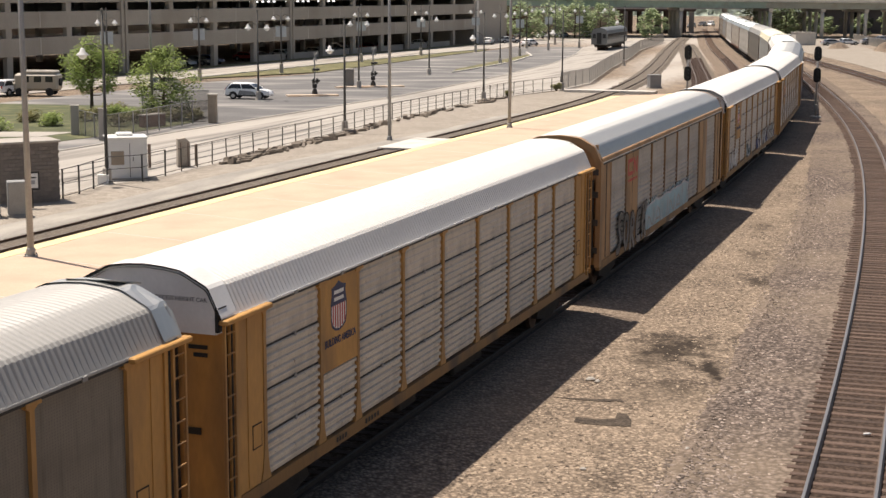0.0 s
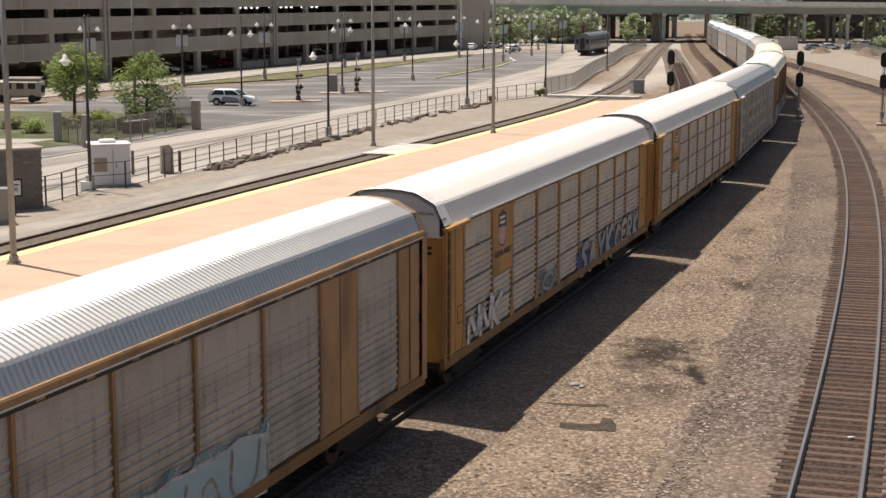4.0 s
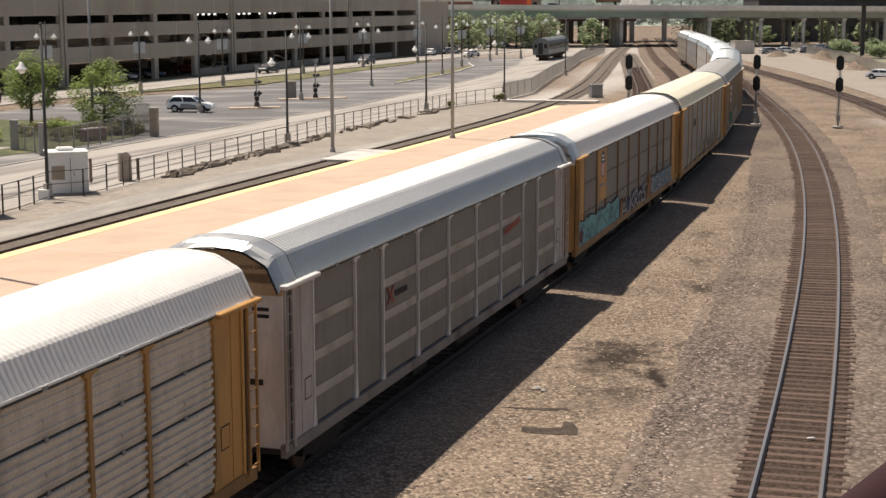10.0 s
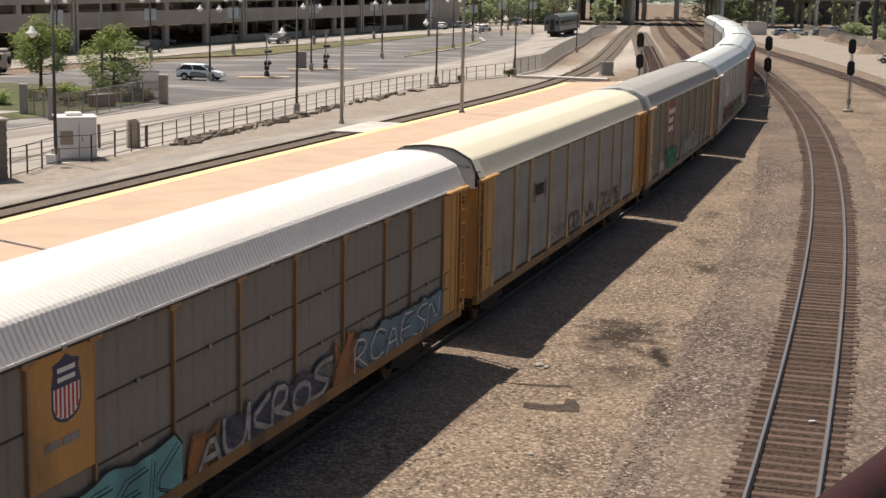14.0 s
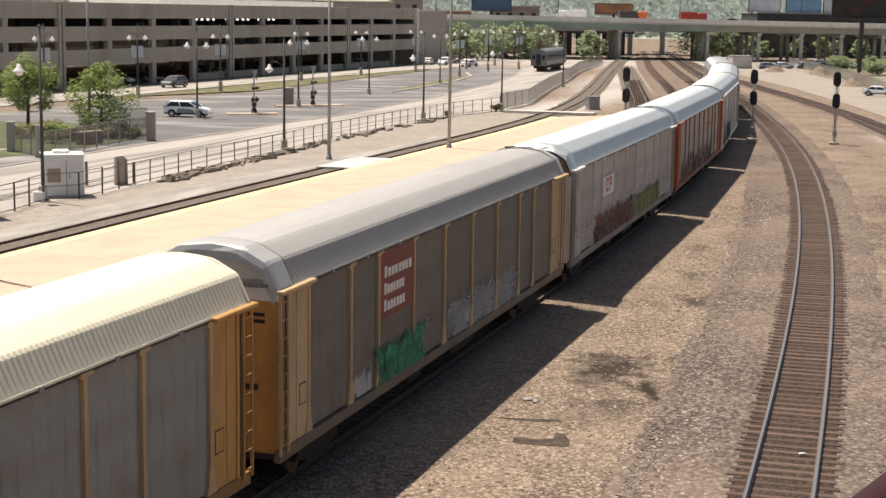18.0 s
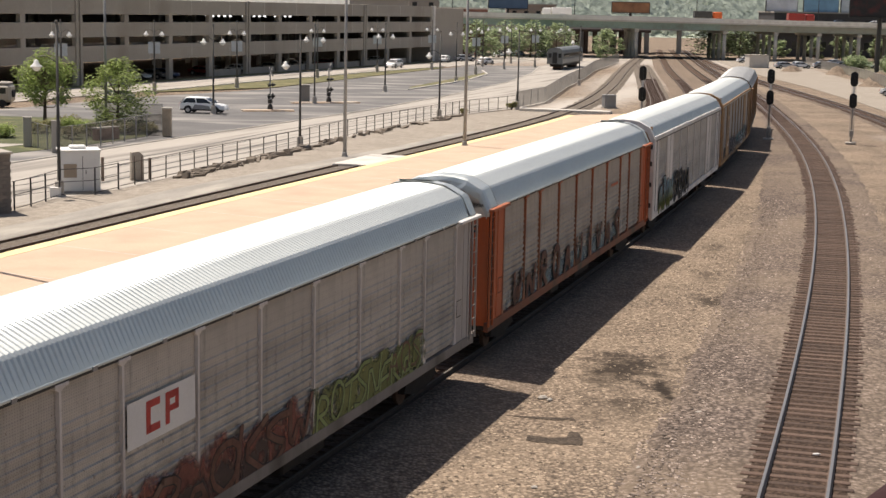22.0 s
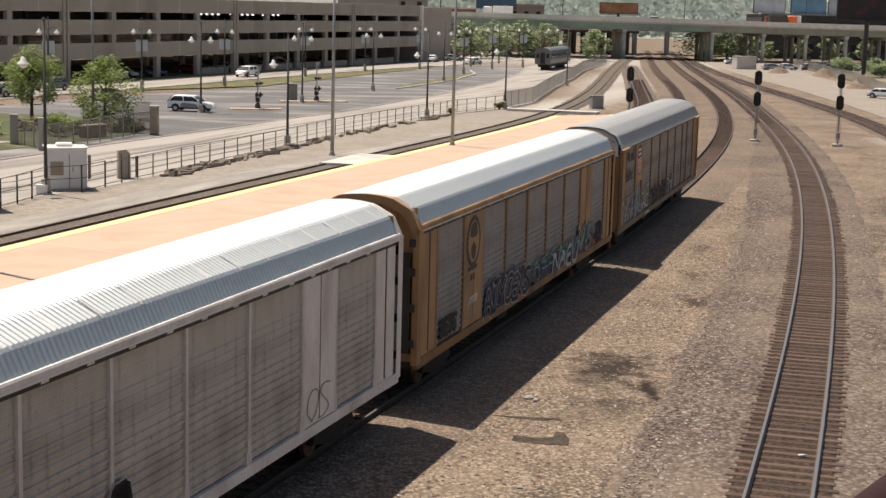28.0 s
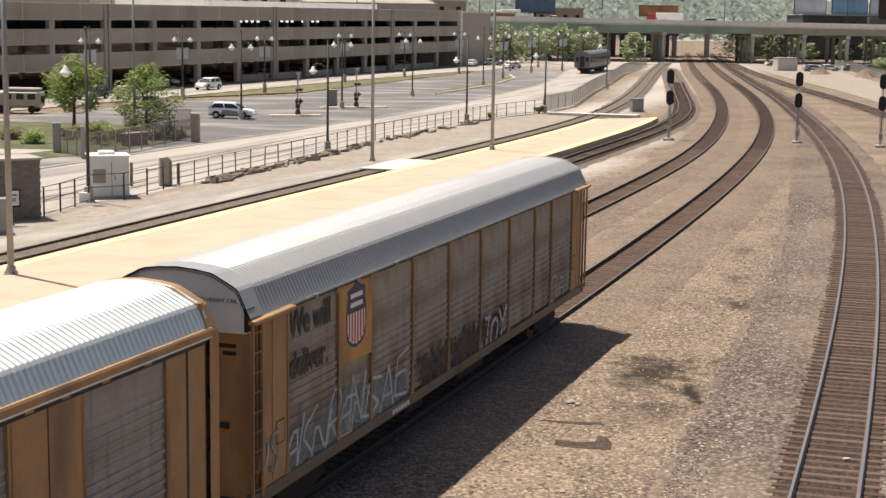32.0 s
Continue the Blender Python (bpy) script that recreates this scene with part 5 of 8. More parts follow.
GLYPHS = {"A": (((0, 0), (0.5, 1), (1, 0)), ((0.22, 0.35), (0.8, 0.35))), "J": (((0.2, 1), (0.9, 1)), ((0.65, 1), (0.65, 0.15), (0.3, 0), (0, 0.25))), "O": (((0.5, 0), (0, 0.3), (0.1, 0.85), (0.55, 1), (1, 0.75), (0.9, 0.2), (0.5, 0)),), "N": (((0, 0), (0.05, 1), (0.9, 0), (1, 1)),), "S": (((1, 0.95), (0.4, 1), (0.05, 0.75), (0.5, 0.52), (0.95, 0.3), (0.5, 0), (0, 0.08)),), "E": (((0.95, 0.95), (0.1, 0.9), (0, 0.05), (1, 0)), ((0.08, 0.5), (0.75, 0.52))), "R": (((0.02, 0), (0.05, 1), (0.8, 0.9), (0.75, 0.5), (0.08, 0.45)), ((0.3, 0.45), (1, 0))), "W": (((0, 1), (0.2, 0), (0.5, 0.65), (0.75, 0), (1, 1)),), "T": (((0, 0.95), (1, 1)), ((0.5, 0.97), (0.45, 0))), "I": (((0.5, 0), (0.5, 1)),), "V": (((0, 1), (0.45, 0), (1, 1)),), "K": (((0.05, 0), (0.05, 1)), ((0.95, 1), (0.1, 0.5), (1, 0))), "Y": (((0, 1), (0.5, 0.5), (1, 1)), ((0.5, 0.5), (0.45, 0))), "U": (((0, 1), (0.05, 0.2), (0.5, 0), (0.95, 0.2), (1, 1)),), "C": (((1, 0.85), (0.5, 1), (0, 0.6), (0.1, 0.15), (0.55, 0), (1, 0.15)),), "H": (((0, 0), (0.05, 1)), ((0.95, 0), (1, 1)), ((0.05, 0.5), (0.95, 0.5)))}


def smooth_line(pts, rounds):
    for _ in range(rounds):
        new_pts = [pts[0]]
        for a, b in zip(pts[:-1], pts[1:]):
            new_pts += [(a[0] * 0.75 + b[0] * 0.25, a[1] * 0.75 + b[1] * 0.25), (a[0] * 0.25 + b[0] * 0.75, a[1] * 0.25 + b[1] * 0.75)]
        pts = new_pts + [pts[-1]]
    return pts


def tag_row(car, signs, x0, x1, z0, z1, stroke, fill, edge, seed, rim=0.05, rounds=2, fat=0.8, y=1.556, slant=0.12, jump=0.08, label="spray-painted letters along the side"):
    """A row of hand-sprayed signs: every one an outline with a filling."""
    rnd = random.Random(seed)
    w, H = (x0 - x1) / len(signs), z1 - z0
    holder = None
    for i, sign in enumerate(signs):
        if sign == " ":
            continue
        cx, zz, hh = x0 - w * (i + 0.5), z0 + H * rnd.uniform(0, jump), H * rnd.uniform(1 - 2 * jump, 1)
        tilt = slant + rnd.uniform(-0.08, 0.08)
        q = Geo()
        lines = []
        for line in GLYPHS[sign]:
            pts = [(cx + w * fat * (0.5 - u + rnd.uniform(-0.05, 0.05)) - tilt * hh * (v - 0.4), zz + hh * (v + rnd.uniform(-0.05, 0.05))) for u, v in line]
            lines.append(smooth_line(pts, rounds))
        dy = 0.0012 * (i % 3)
        for pts in lines:
            ribbon(q, pts, stroke + 2 * rim, y + dy, 0)
        for pts in lines:
            ribbon(q, pts, stroke, y + 0.005 + dy, 1)
        p = part("spray_letter", q, [edge, fill], holder or car, "" if holder else label)
        holder = holder or p
    return holder


def wash_mat(name, col, top=0.9, cover=0.75, streak=0.4, grain=2.2):
    """Thin uneven spray over a sheet: fades out in ragged streaks towards its upper edge and ends."""
    m = mat(name, col, 0.7, var=0.3, scale=1.5, fine=14, bump=0.03)
    n, l = m.node_tree.nodes, m.node_tree.links
    b = n["Principled BSDF"]
    tc = n.new("ShaderNodeTexCoord")
    sp = n.new("ShaderNodeSeparateXYZ")
    l.new(tc.outputs["Generated"], sp.inputs[0])

    def m1(op, a, b2, c2=None):
        k = n.new("ShaderNodeMath")
        k.operation = op
        for i, v in enumerate((a, b2, c2)):
            if v is None:
                continue
            if isinstance(v, (int, float)):
                k.inputs[i].default_value = v
            else:
                l.new(v, k.inputs[i])
        return k.outputs[0]

    mp = n.new("ShaderNodeMapping")
    mp.inputs["Scale"].default_value = (1, 1, streak)
    l.new(tc.outputs["Object"], mp.inputs[0])
    nz = n.new("ShaderNodeTexNoise")
    nz.inputs["Scale"].default_value, nz.inputs["Detail"].default_value = grain, 4
    l.new(mp.outputs[0], nz.inputs["Vector"])
    ends = m1("MULTIPLY", m1("PINGPONG", sp.outputs[0], 0.5), 6.0)
    rise = m1("MULTIPLY", m1("SUBTRACT", top, sp.outputs[2]), 3.0)
    k = m1("MINIMUM", m1("MINIMUM", ends, rise), 1.0)
    a = m1("MULTIPLY_ADD", m1("SUBTRACT", nz.outputs[0], 0.5), 3.4, k)
    mr = n.new("ShaderNodeMapRange")
    mr.inputs[1].default_value, mr.inputs[2].default_value, mr.inputs[4].default_value = 0.2, 0.9, cover
    l.new(a, mr.inputs[0]), l.new(mr.outputs[0], b.inputs["Alpha"])
    return m


def wash(car, x0, x1, z0, z1, material, y=1.512, label="uneven spray paint over the lower side"):
    return part("spray_wash", Geo().box(x1, x0, y, y + 0.002, z0, z1), material, car, label)


def burner(car, signs, x0, x1, z0, z1, fill, line, seed, y=1.5545, rag=0.3, width=0.035, rounds=1, label="solid spray panel with ragged top and thin line letters", steps=26):
    """A sprayed block with a stepped ragged upper edge, a rim and thin lettering lines over it."""
    rnd = random.Random(seed)
    top, h = [], z1 - z0
    for i in range(steps + 1):
        k = 0.35 if i in (0, steps) else rnd.choice((0.62, 0.72, 0.8, 0.88, 1.0))
        top.append((x0 + (x1 - x0) * (i + rnd.uniform(-0.25, 0.25) * (0 < i < steps)) / steps, z0 + h * (1 - rag + rag * k)))
    low = [(x1 + (x0 - x1) * i / 8, z0 + rnd.uniform(-0.06, 0.06)) for i in range(9)]
    q = Geo()
    for a, b in zip(top[:-1], top[1:]):
        q.add([(a[0], y, z0), (b[0], y, z0), (b[0], y, b[1]), (a[0], y, a[1])], [(0, 1, 2, 3)], 0)
    ribbon(q, top, width * 1.6, y + 0.003, 1)
    ribbon(q, low, width * 1.3, y + 0.003, 1)
    w = (x0 - x1) / len(signs)
    for i, sign in enumerate(signs):
        if sign == " ":
            continue
        for strand in GLYPHS[sign]:
            pts = [(x0 - w * (i + 0.06 + 0.88 * u + rnd.uniform(-0.05, 0.05)) - 0.15 * h * (v - 0.5), z0 + h * (0.08 + 0.68 * v + rnd.uniform(-0.05, 0.05))) for u, v in strand]
            ribbon(q, smooth_line(pts, rounds), width, y + 0.003, 1)
            ribbon(q, smooth_line([(a + 0.11, b + 0.09) for a, b in pts], rounds), width * 0.7, y + 0.003, 1)
    return part("spray_panel", q, [fill, line], car, label)


G_SILL = paint("grimy_grey_sill", (0.22, 0.20, 0.185), (0.08, 0.07, 0.06), 0.6)
O_POST = paint("faded_red_post_paint", (0.46, 0.14, 0.065), amount=0.5)
O_SILL = paint("grimy_red_sill", (0.20, 0.06, 0.03), (0.07, 0.045, 0.03), 0.7)
T_SILL = paint("grimy_tan_sill", (0.15, 0.115, 0.085), (0.09, 0.07, 0.05), 0.6)
P_LAST = panel_mat("brown_weathered_screen", (0.37, 0.328, 0.275), (0.16, 0.105, 0.07), amount=0.45, bands=0.38)
P_PALE = panel_mat("pale_taupe_screen", (0.53, 0.49, 0.43), amount=0.25)
P_ASH = panel_mat("ash_grey_screen", (0.54, 0.505, 0.45), amount=0.25)
P_WARM = panel_mat("warm_grey_screen", (0.49, 0.435, 0.365), (0.2, 0.16, 0.12), amount=0.35)
WASH_DIM = wash_mat("dim_blue_wash", (0.24, 0.31, 0.32), 0.9, 0.5)
WASH_BLUE = wash_mat("pale_blue_wash", (0.36, 0.50, 0.53), 1.0, 0.7)
WASH_GREEN = wash_mat("green_wash", (0.03, 0.25, 0.14), 1.05, 0.95, 0.7)
WASH_GREY = wash_mat("grey_white_wash", (0.50, 0.485, 0.465), 0.9, 0.75, 0.35, 3.2)
WASH_STREAK = wash_mat("streaky_grey_wash", (0.40, 0.40, 0.40), 1.0, 0.7, 1.6, 5.0)
WASH_RED = wash_mat("rust_red_wash", (0.25, 0.085, 0.06), 1.0, 0.8, 0.6)
WASH_NAVY = wash_mat("navy_wash", (0.085, 0.09, 0.125), 1.0, 0.7, 0.6)
WASH_COBALT = wash_mat("cobalt_wash", (0.07, 0.10, 0.27), 1.0, 0.8, 0.6)
WASH_OLIVE = wash_mat("olive_wash", (0.20, 0.21, 0.07), 1.05, 0.9, 0.8)
S_INK = mat("worn_black_spray", (0.016, 0.015, 0.016), 0.7, var=0.4, scale=2, fine=12)
S_DARKISH = mat("faded_black_lettering", (0.06, 0.056, 0.055), 0.7, var=0.4, scale=2, fine=12)
S_MOSS = mat("dark_green_spray", (0.015, 0.10, 0.06), 0.7, var=0.4, scale=2, fine=12)
S_RUST = mat("worn_rust_spray", (0.17, 0.08, 0.055), 0.7, var=0.4, scale=2, fine=12, stain=(0.2, 0.14, 0.1), amount=0.3)
S_NAVY = mat("worn_navy_spray", (0.065, 0.07, 0.095), 0.7, var=0.4, scale=2, fine=12)
S_PALE = mat("worn_pale_spray", (0.54, 0.53, 0.54), 0.7, var=0.3, scale=2, fine=12)
S_FAINT = mat("faint_pale_spray", (0.40, 0.39, 0.38), 0.7, var=0.5, scale=2.5, fine=12, stain=(0.2, 0.19, 0.19), amount=0.4)
S_DULL = mat("worn_grey_spray", (0.24, 0.23, 0.225), 0.7, var=0.3, scale=2, fine=12)
S_TEAL = mat("worn_teal_spray", (0.18, 0.43, 0.46), 0.7, var=0.35, scale=2, fine=12)
S_LIME = mat("worn_lime_spray", (0.27, 0.33, 0.13), 0.7, var=0.35, scale=2, fine=12)

WASH_RUSTY = wash_mat("orange_rust_wash", (0.36, 0.16, 0.06), 1.0, 0.8, 0.6)
M_DULL_BLUE = mat("dull_blue_spray", (0.12, 0.22, 0.27), 0.65, var=0.3, scale=1.5, stain=(0.07, 0.10, 0.16), amount=0.5)
WASH_DUSK = wash_mat("dusky_brown_wash", (0.075, 0.05, 0.042), 1.0, 0.85, 0.7, 3.0)
WASH_FILL = mat("chalky_grey_spray", (0.40, 0.375, 0.345), 0.7, var=0.3, scale=3, fine=14, stain=(0.2, 0.18, 0.16), amount=0.4)


def fade_mat(name, low, high, z0, z1):
    """Spray paint whose colour runs from one tone to another with height on the car."""
    m = mat(name, high, 0.65, var=0.25, scale=2, fine=12)
    n, l = m.node_tree.nodes, m.node_tree.links
    b = n["Principled BSDF"]
    tc, sp, r, mx = n.new("ShaderNodeTexCoord"), n.new("ShaderNodeSeparateXYZ"), n.new("ShaderNodeMapRange"), n.new("ShaderNodeMix")
    r.inputs[1].default_value, r.inputs[2].default_value = z0, z1
    mx.data_type = "RGBA"
    mx.inputs[6].default_value = (*low, 1)
    l.new(tc.outputs["Object"], sp.inputs[0]), l.new(sp.outputs[2], r.inputs[0]), l.new(r.outputs[0], mx.inputs[0])
    l.new(b.inputs["Base Color"].links[0].from_socket, mx.inputs[7]), l.new(mx.outputs[2], b.inputs["Base Color"])
    return m


FADE_BLUE_OLIVE = fade_mat("blue_to_olive_spray", (0.20, 0.22, 0.04), (0.36, 0.50, 0.56), 1.45, 2.1)

TRAIN_CARS = []


def hooked(car):
    TRAIN_CARS.append(car)
    return car


def bay_mid(i):
    return (BAYS[i][0] + BAYS[i][1]) / 2


def crest(car, low=False):
    shield(car, bay_mid(1) + 0.1, 4.1, 0.60)
    lettering(car, "BUILDING AMERICA", bay_mid(1) + 0.84, 3.28, 0.235, M_NAVY, 1.552, 0.006, 0, 0.78, name="slogan", label="dark blue slogan")


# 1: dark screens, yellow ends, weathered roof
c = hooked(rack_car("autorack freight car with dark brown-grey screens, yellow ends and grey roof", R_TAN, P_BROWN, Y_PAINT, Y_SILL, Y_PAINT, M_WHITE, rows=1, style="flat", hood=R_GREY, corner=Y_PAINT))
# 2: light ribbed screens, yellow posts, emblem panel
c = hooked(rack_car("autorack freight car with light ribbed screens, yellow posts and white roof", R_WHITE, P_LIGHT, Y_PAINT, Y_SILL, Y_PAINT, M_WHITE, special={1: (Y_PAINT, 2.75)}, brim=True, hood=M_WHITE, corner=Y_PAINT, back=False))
crest(c)
bars(c, 8.2, 1.08, (0.1, 0.1, 0.1, 0.1), 0.11, M_INK, 1.575, 0.05)
bars(c, 6.6, 1.08, (0.12, 0.12, 0.12, 0.12, 0.12), 0.11, M_INK, 1.575, 0.05)
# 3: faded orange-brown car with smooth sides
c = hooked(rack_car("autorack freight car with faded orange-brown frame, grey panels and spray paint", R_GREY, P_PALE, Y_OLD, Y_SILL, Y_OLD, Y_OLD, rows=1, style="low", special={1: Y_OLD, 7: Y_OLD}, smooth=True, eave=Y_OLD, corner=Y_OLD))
for dx, w, z0, z1 in ((-0.86, 0.17, 3.86, 4.5), (-0.72, 0.72, 4.36, 4.5), (-0.72, 0.72, 3.86, 4.0), (0.12, 0.16, 3.86, 4.5), (0.62, 0.16, 3.86, 4.5)):
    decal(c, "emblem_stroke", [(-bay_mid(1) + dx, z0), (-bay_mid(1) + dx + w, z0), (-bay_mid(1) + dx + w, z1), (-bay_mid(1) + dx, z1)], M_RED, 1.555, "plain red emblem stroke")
decal(c, "emblem_stroke", [(-bay_mid(1) + 0.12, 4.5), (-bay_mid(1) + 0.28, 4.5), (-bay_mid(1) + 0.78, 3.86), (-bay_mid(1) + 0.62, 3.86)], M_RED, 1.556)
bars(c, bay_mid(1) + 0.8, 3.62, (0.2, 0.2, 0.2, 0.06, 0.17, 0.17, 0.06, 0.17), 0.1, M_RED, 1.555, 0.05)
tag_row(c, "SOREK", 10.6, 5.1, 1.1, 2.5, 0.26, WASH_FILL, S_INK, 33, 0.06, 2, 0.62, label="large grey letters with black rims", y=1.575)
burner(c, "NAUNAU", 5.3, -4.1, 1.0, 2.35, M_SKY_SPRAY, S_PALE, 31, 1.556, 0.25, 0.05, 1, "pale blue spray panel with white line letters", 18)
tag_row(c, "NAUNAU", 5.0, -3.9, 1.1, 2.1, 0.08, WASH_FILL, M_SKY_SPRAY, 32, 0.02, y=1.562, label="greyish letters on pale blue")
wash(c, 5.6, -4.3, 1.0, 2.5, WASH_BLUE, 1.5535, "pale blue spray paint along the lower side")
# 4: light ribbed car with big white letters
c = hooked(rack_car("autorack freight car with light ribbed screens, yellow posts and white graffiti", R_WHITE, P_LIGHT, Y_PAINT, Y_SILL, Y_PAINT, M_WHITE, special={1: (Y_PAINT, 2.75)}, brim=True, hood=M_WHITE, corner=Y_PAINT, back=False))
crest(c)
tag_row(c, "NNK", 11.2, 8.0, 1.2, 2.2, 0.22, M_WHITE, S_DULL, 41, 0.04, 1, 0.85, label="white spray letters with grey rims")
wash(c, 3.9, 1.6, 1.15, 2.1, WASH_DIM, 1.5535)
tag_row(c, "O", 3.6, 1.9, 1.25, 1.95, 0.10, S_PALE, S_DULL, 42, 0.02)
wash(c, -0.9, -3.2, 1.1, 2.0, WASH_COBALT, 1.5535)
wash(c, -4.8, -7.6, 1.1, 2.15, WASH_COBALT, 1.5535)
wash(c, -9.0, -11.3, 1.2, 2.15, WASH_COBALT, 1.5535)
tag_row(c, "SAYK", -1.4, -6.6, 1.02, 2.1, 0.30, M_WHITE, S_INK, 44, 0.055, 2, 0.66, label="fat white letters with black rims", y=1.5575)
tag_row(c, "CERK", -6.9, -11.2, 1.12, 2.05, 0.26, M_WHITE, S_INK, 45, 0.05, 2, 0.7, label="fat white letters with black rims", y=1.5575)
# 5: light ribbed car
c = hooked(rack_car("autorack freight car with clean light ribbed screens and yellow posts", R_WHITE, P_LIGHT, Y_PAINT, Y_SILL, Y_PAINT, M_WHITE, special={1: (Y_PAINT, 2.75)}, brim=True, hood=M_WHITE, corner=Y_PAINT, back=False))
crest(c)
# 6: taupe car with pale posts
c = hooked(rack_car("autorack freight car with taupe screens, pale posts and cross bands", R_GREY, P_TAUPE, W_PAINT, G_SILL, W_PAINT, T_PAINT, rows=1, style="flat", slim=True, corner=W_OLD, bands=paint("pale_band", (0.43, 0.39, 0.34)), eave=W_PAINT, hood=R_GREY))
for a, b in ((3.05, 3.5), (3.5, 3.05)):
    decal(c, "emblem", [(-bay_mid(2) - 1.0, a), (-bay_mid(2) - 0.5, b), (-bay_mid(2) - 0.5, b + 0.12), (-bay_mid(2) - 1.0, a + 0.12)], M_FADED_RED, 1.51 + a * 0.001, "faded red slanting stroke")
bars(c, bay_mid(2) + 0.4, 3.25, (0.12, 0.1, 0.1, 0.1, 0.12, 0.1, 0.1), 0.14, M_UNDER, 1.512, 0.03)
decal(c, "emblem", [(-bay_mid(6) - 0.9, 3.3), (-bay_mid(6) + 1.0, 3.5), (-bay_mid(6) + 1.0, 3.7), (-bay_mid(6) - 0.9, 3.5)], M_FADED_RED, 1.51, "faded red slanting emblem")
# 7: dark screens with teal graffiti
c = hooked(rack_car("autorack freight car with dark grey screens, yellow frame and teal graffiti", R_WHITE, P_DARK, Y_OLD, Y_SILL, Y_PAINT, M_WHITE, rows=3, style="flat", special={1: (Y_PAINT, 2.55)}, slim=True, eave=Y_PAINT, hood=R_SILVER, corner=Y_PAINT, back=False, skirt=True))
shield(c, bay_mid(1) - 0.1, 4.1, 0.62)
bars(c, bay_mid(1) + 0.55, 3.15, (0.45, 0.5), 0.14, S_DULL, 1.552)
burner(c, "SANCSEK", 12.7, 3.9, 0.98, 2.3, M_TEAL, S_INK, 71, label="solid teal spray panel with dark line letters")
decal(c, "spray_blot", [(-12.4, 1.45), (-11.9, 1.3), (-11.6, 1.75), (-12.1, 1.9), (-12.5, 1.75)], mat("plum_spray", (0.10, 0.03, 0.05), 0.7), 1.559, "dark plum spray blot")
wash(c, 3.6, -3.6, 1.05, 2.1, WASH_NAVY, 1.5535)
wash(c, 3.7, 2.2, 1.2, 2.2, WASH_RUSTY, 1.554)
tag_row(c, "AUKROS", 3.3, -3.3, 1.15, 2.0, 0.12, S_FAINT, S_NAVY, 72, 0.05, 1, 0.95, y=1.556, jump=0.15, label="pale spray letters with navy rims")
wash(c, -3.4, -5.2, 1.2, 2.4, WASH_RUSTY, 1.5535)
burner(c, "RCAESN", -4.5, -11.5, 1.1, 2.2, M_DULL_BLUE, S_INK, 73, label="dull blue spray panel with dark line letters")
tag_row(c, "RCAESN", -4.7, -11.2, 1.2, 2.05, 0.06, S_PALE, S_NAVY, 74, 0.02, 1, 0.9, y=1.560)
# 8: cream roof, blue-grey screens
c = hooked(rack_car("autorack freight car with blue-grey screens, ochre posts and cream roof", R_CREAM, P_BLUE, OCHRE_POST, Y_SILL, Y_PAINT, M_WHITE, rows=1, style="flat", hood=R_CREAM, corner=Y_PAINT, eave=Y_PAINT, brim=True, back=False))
for w, x in ((0.08, 0.62), (0.08, -0.54)):
    bars(c, bay_mid(2) + x * 1.25, 3.2, (w,), 0.68, S_INK, 1.512)
bars(c, bay_mid(2) + 0.52, 3.38, (0.28, 0.28, 0.28), 0.4, S_INK, 1.512, 0.07, name="emblem")
tag_row(c, "CAORN", 3.75, 1.65, 1.5, 2.0, 0.012, S_INK, S_INK, 81, 0.008, y=1.512, label="thin black scrawl")
for sign, a, b, seed in (("CO", 0.95, -0.7, 82), ("NA", -1.6, -3.5, 83), ("OO", -4.4, -6.4, 84), ("RS", -7.3, -8.4, 85)):
    tag_row(c, sign, a, b, 1.4, 2.05, 0.07, P_BLUE, S_INK, seed, 0.03, 2, 1.15, y=1.514, label="black outline spray sign")
# 9: brown-grey with a maroon board
c = hooked(rack_car("autorack freight car with brown-grey screens, tan posts and a maroon board", R_OLD, P_SOOT, OCHRE_POST, T_SILL, Y_PAINT, M_WHITE, rows=1, style="flat", corner=T_PAINT, special={2: (M_MAROON, 2.95)}, hood=roof_mat("patched_tin_hood", (0.50, 0.49, 0.46), 0.5, 0.3), skirt=True))
for count, z, span in ((8, 4.02, 2.16), (7, 3.58, 1.6), (7, 3.14, 1.66)):
    w = span / count
    for i in range(count):
        bars(c, 6.56 - i * w, z, (w * (0.8 if i % 3 else 0.68),), 0.3 if i == 0 else 0.235, M_WHITE, 1.55, 0.0, "board_lettering_bar")
wash(c, 9.0, 7.2, 1.3, 2.0, WASH_GREY)
wash(c, 7.3, 3.1, 1.0, 2.35, WASH_GREEN, 1.5535, "bright green spray panel with dark lines")
wash(c, 6.7, 3.5, 1.0, 1.9, WASH_GREEN, 1.5545, "bright green spray panel with dark lines")
tag_row(c, "NNUSA", 6.9, 3.3, 1.1, 2.1, 0.05, S_MOSS, S_MOSS, 91, 0.012, 1, 1.0, jump=0.15, y=1.5575, label="dark green scrawled lines")
tag_row(c, "NRSC", 3.9, 2.4, 2.05, 2.3, 0.02, S_PALE, S_PALE, 93, 0.008, y=1.512)
wash(c, 1.6, -7.4, 1.1, 2.5, WASH_STREAK, 1.512, "washed-out grey-white spray paint")
wash(c, 1.2, -7.0, 1.15, 2.2, WASH_STREAK, 1.516)
tag_row(c, "NRSAKNES", 1.3, -7.0, 1.2, 2.2, 0.06, S_DULL, S_DULL, 94, 0.015, 0, 0.95, y=1.518, label="washed-out pale spray strokes")
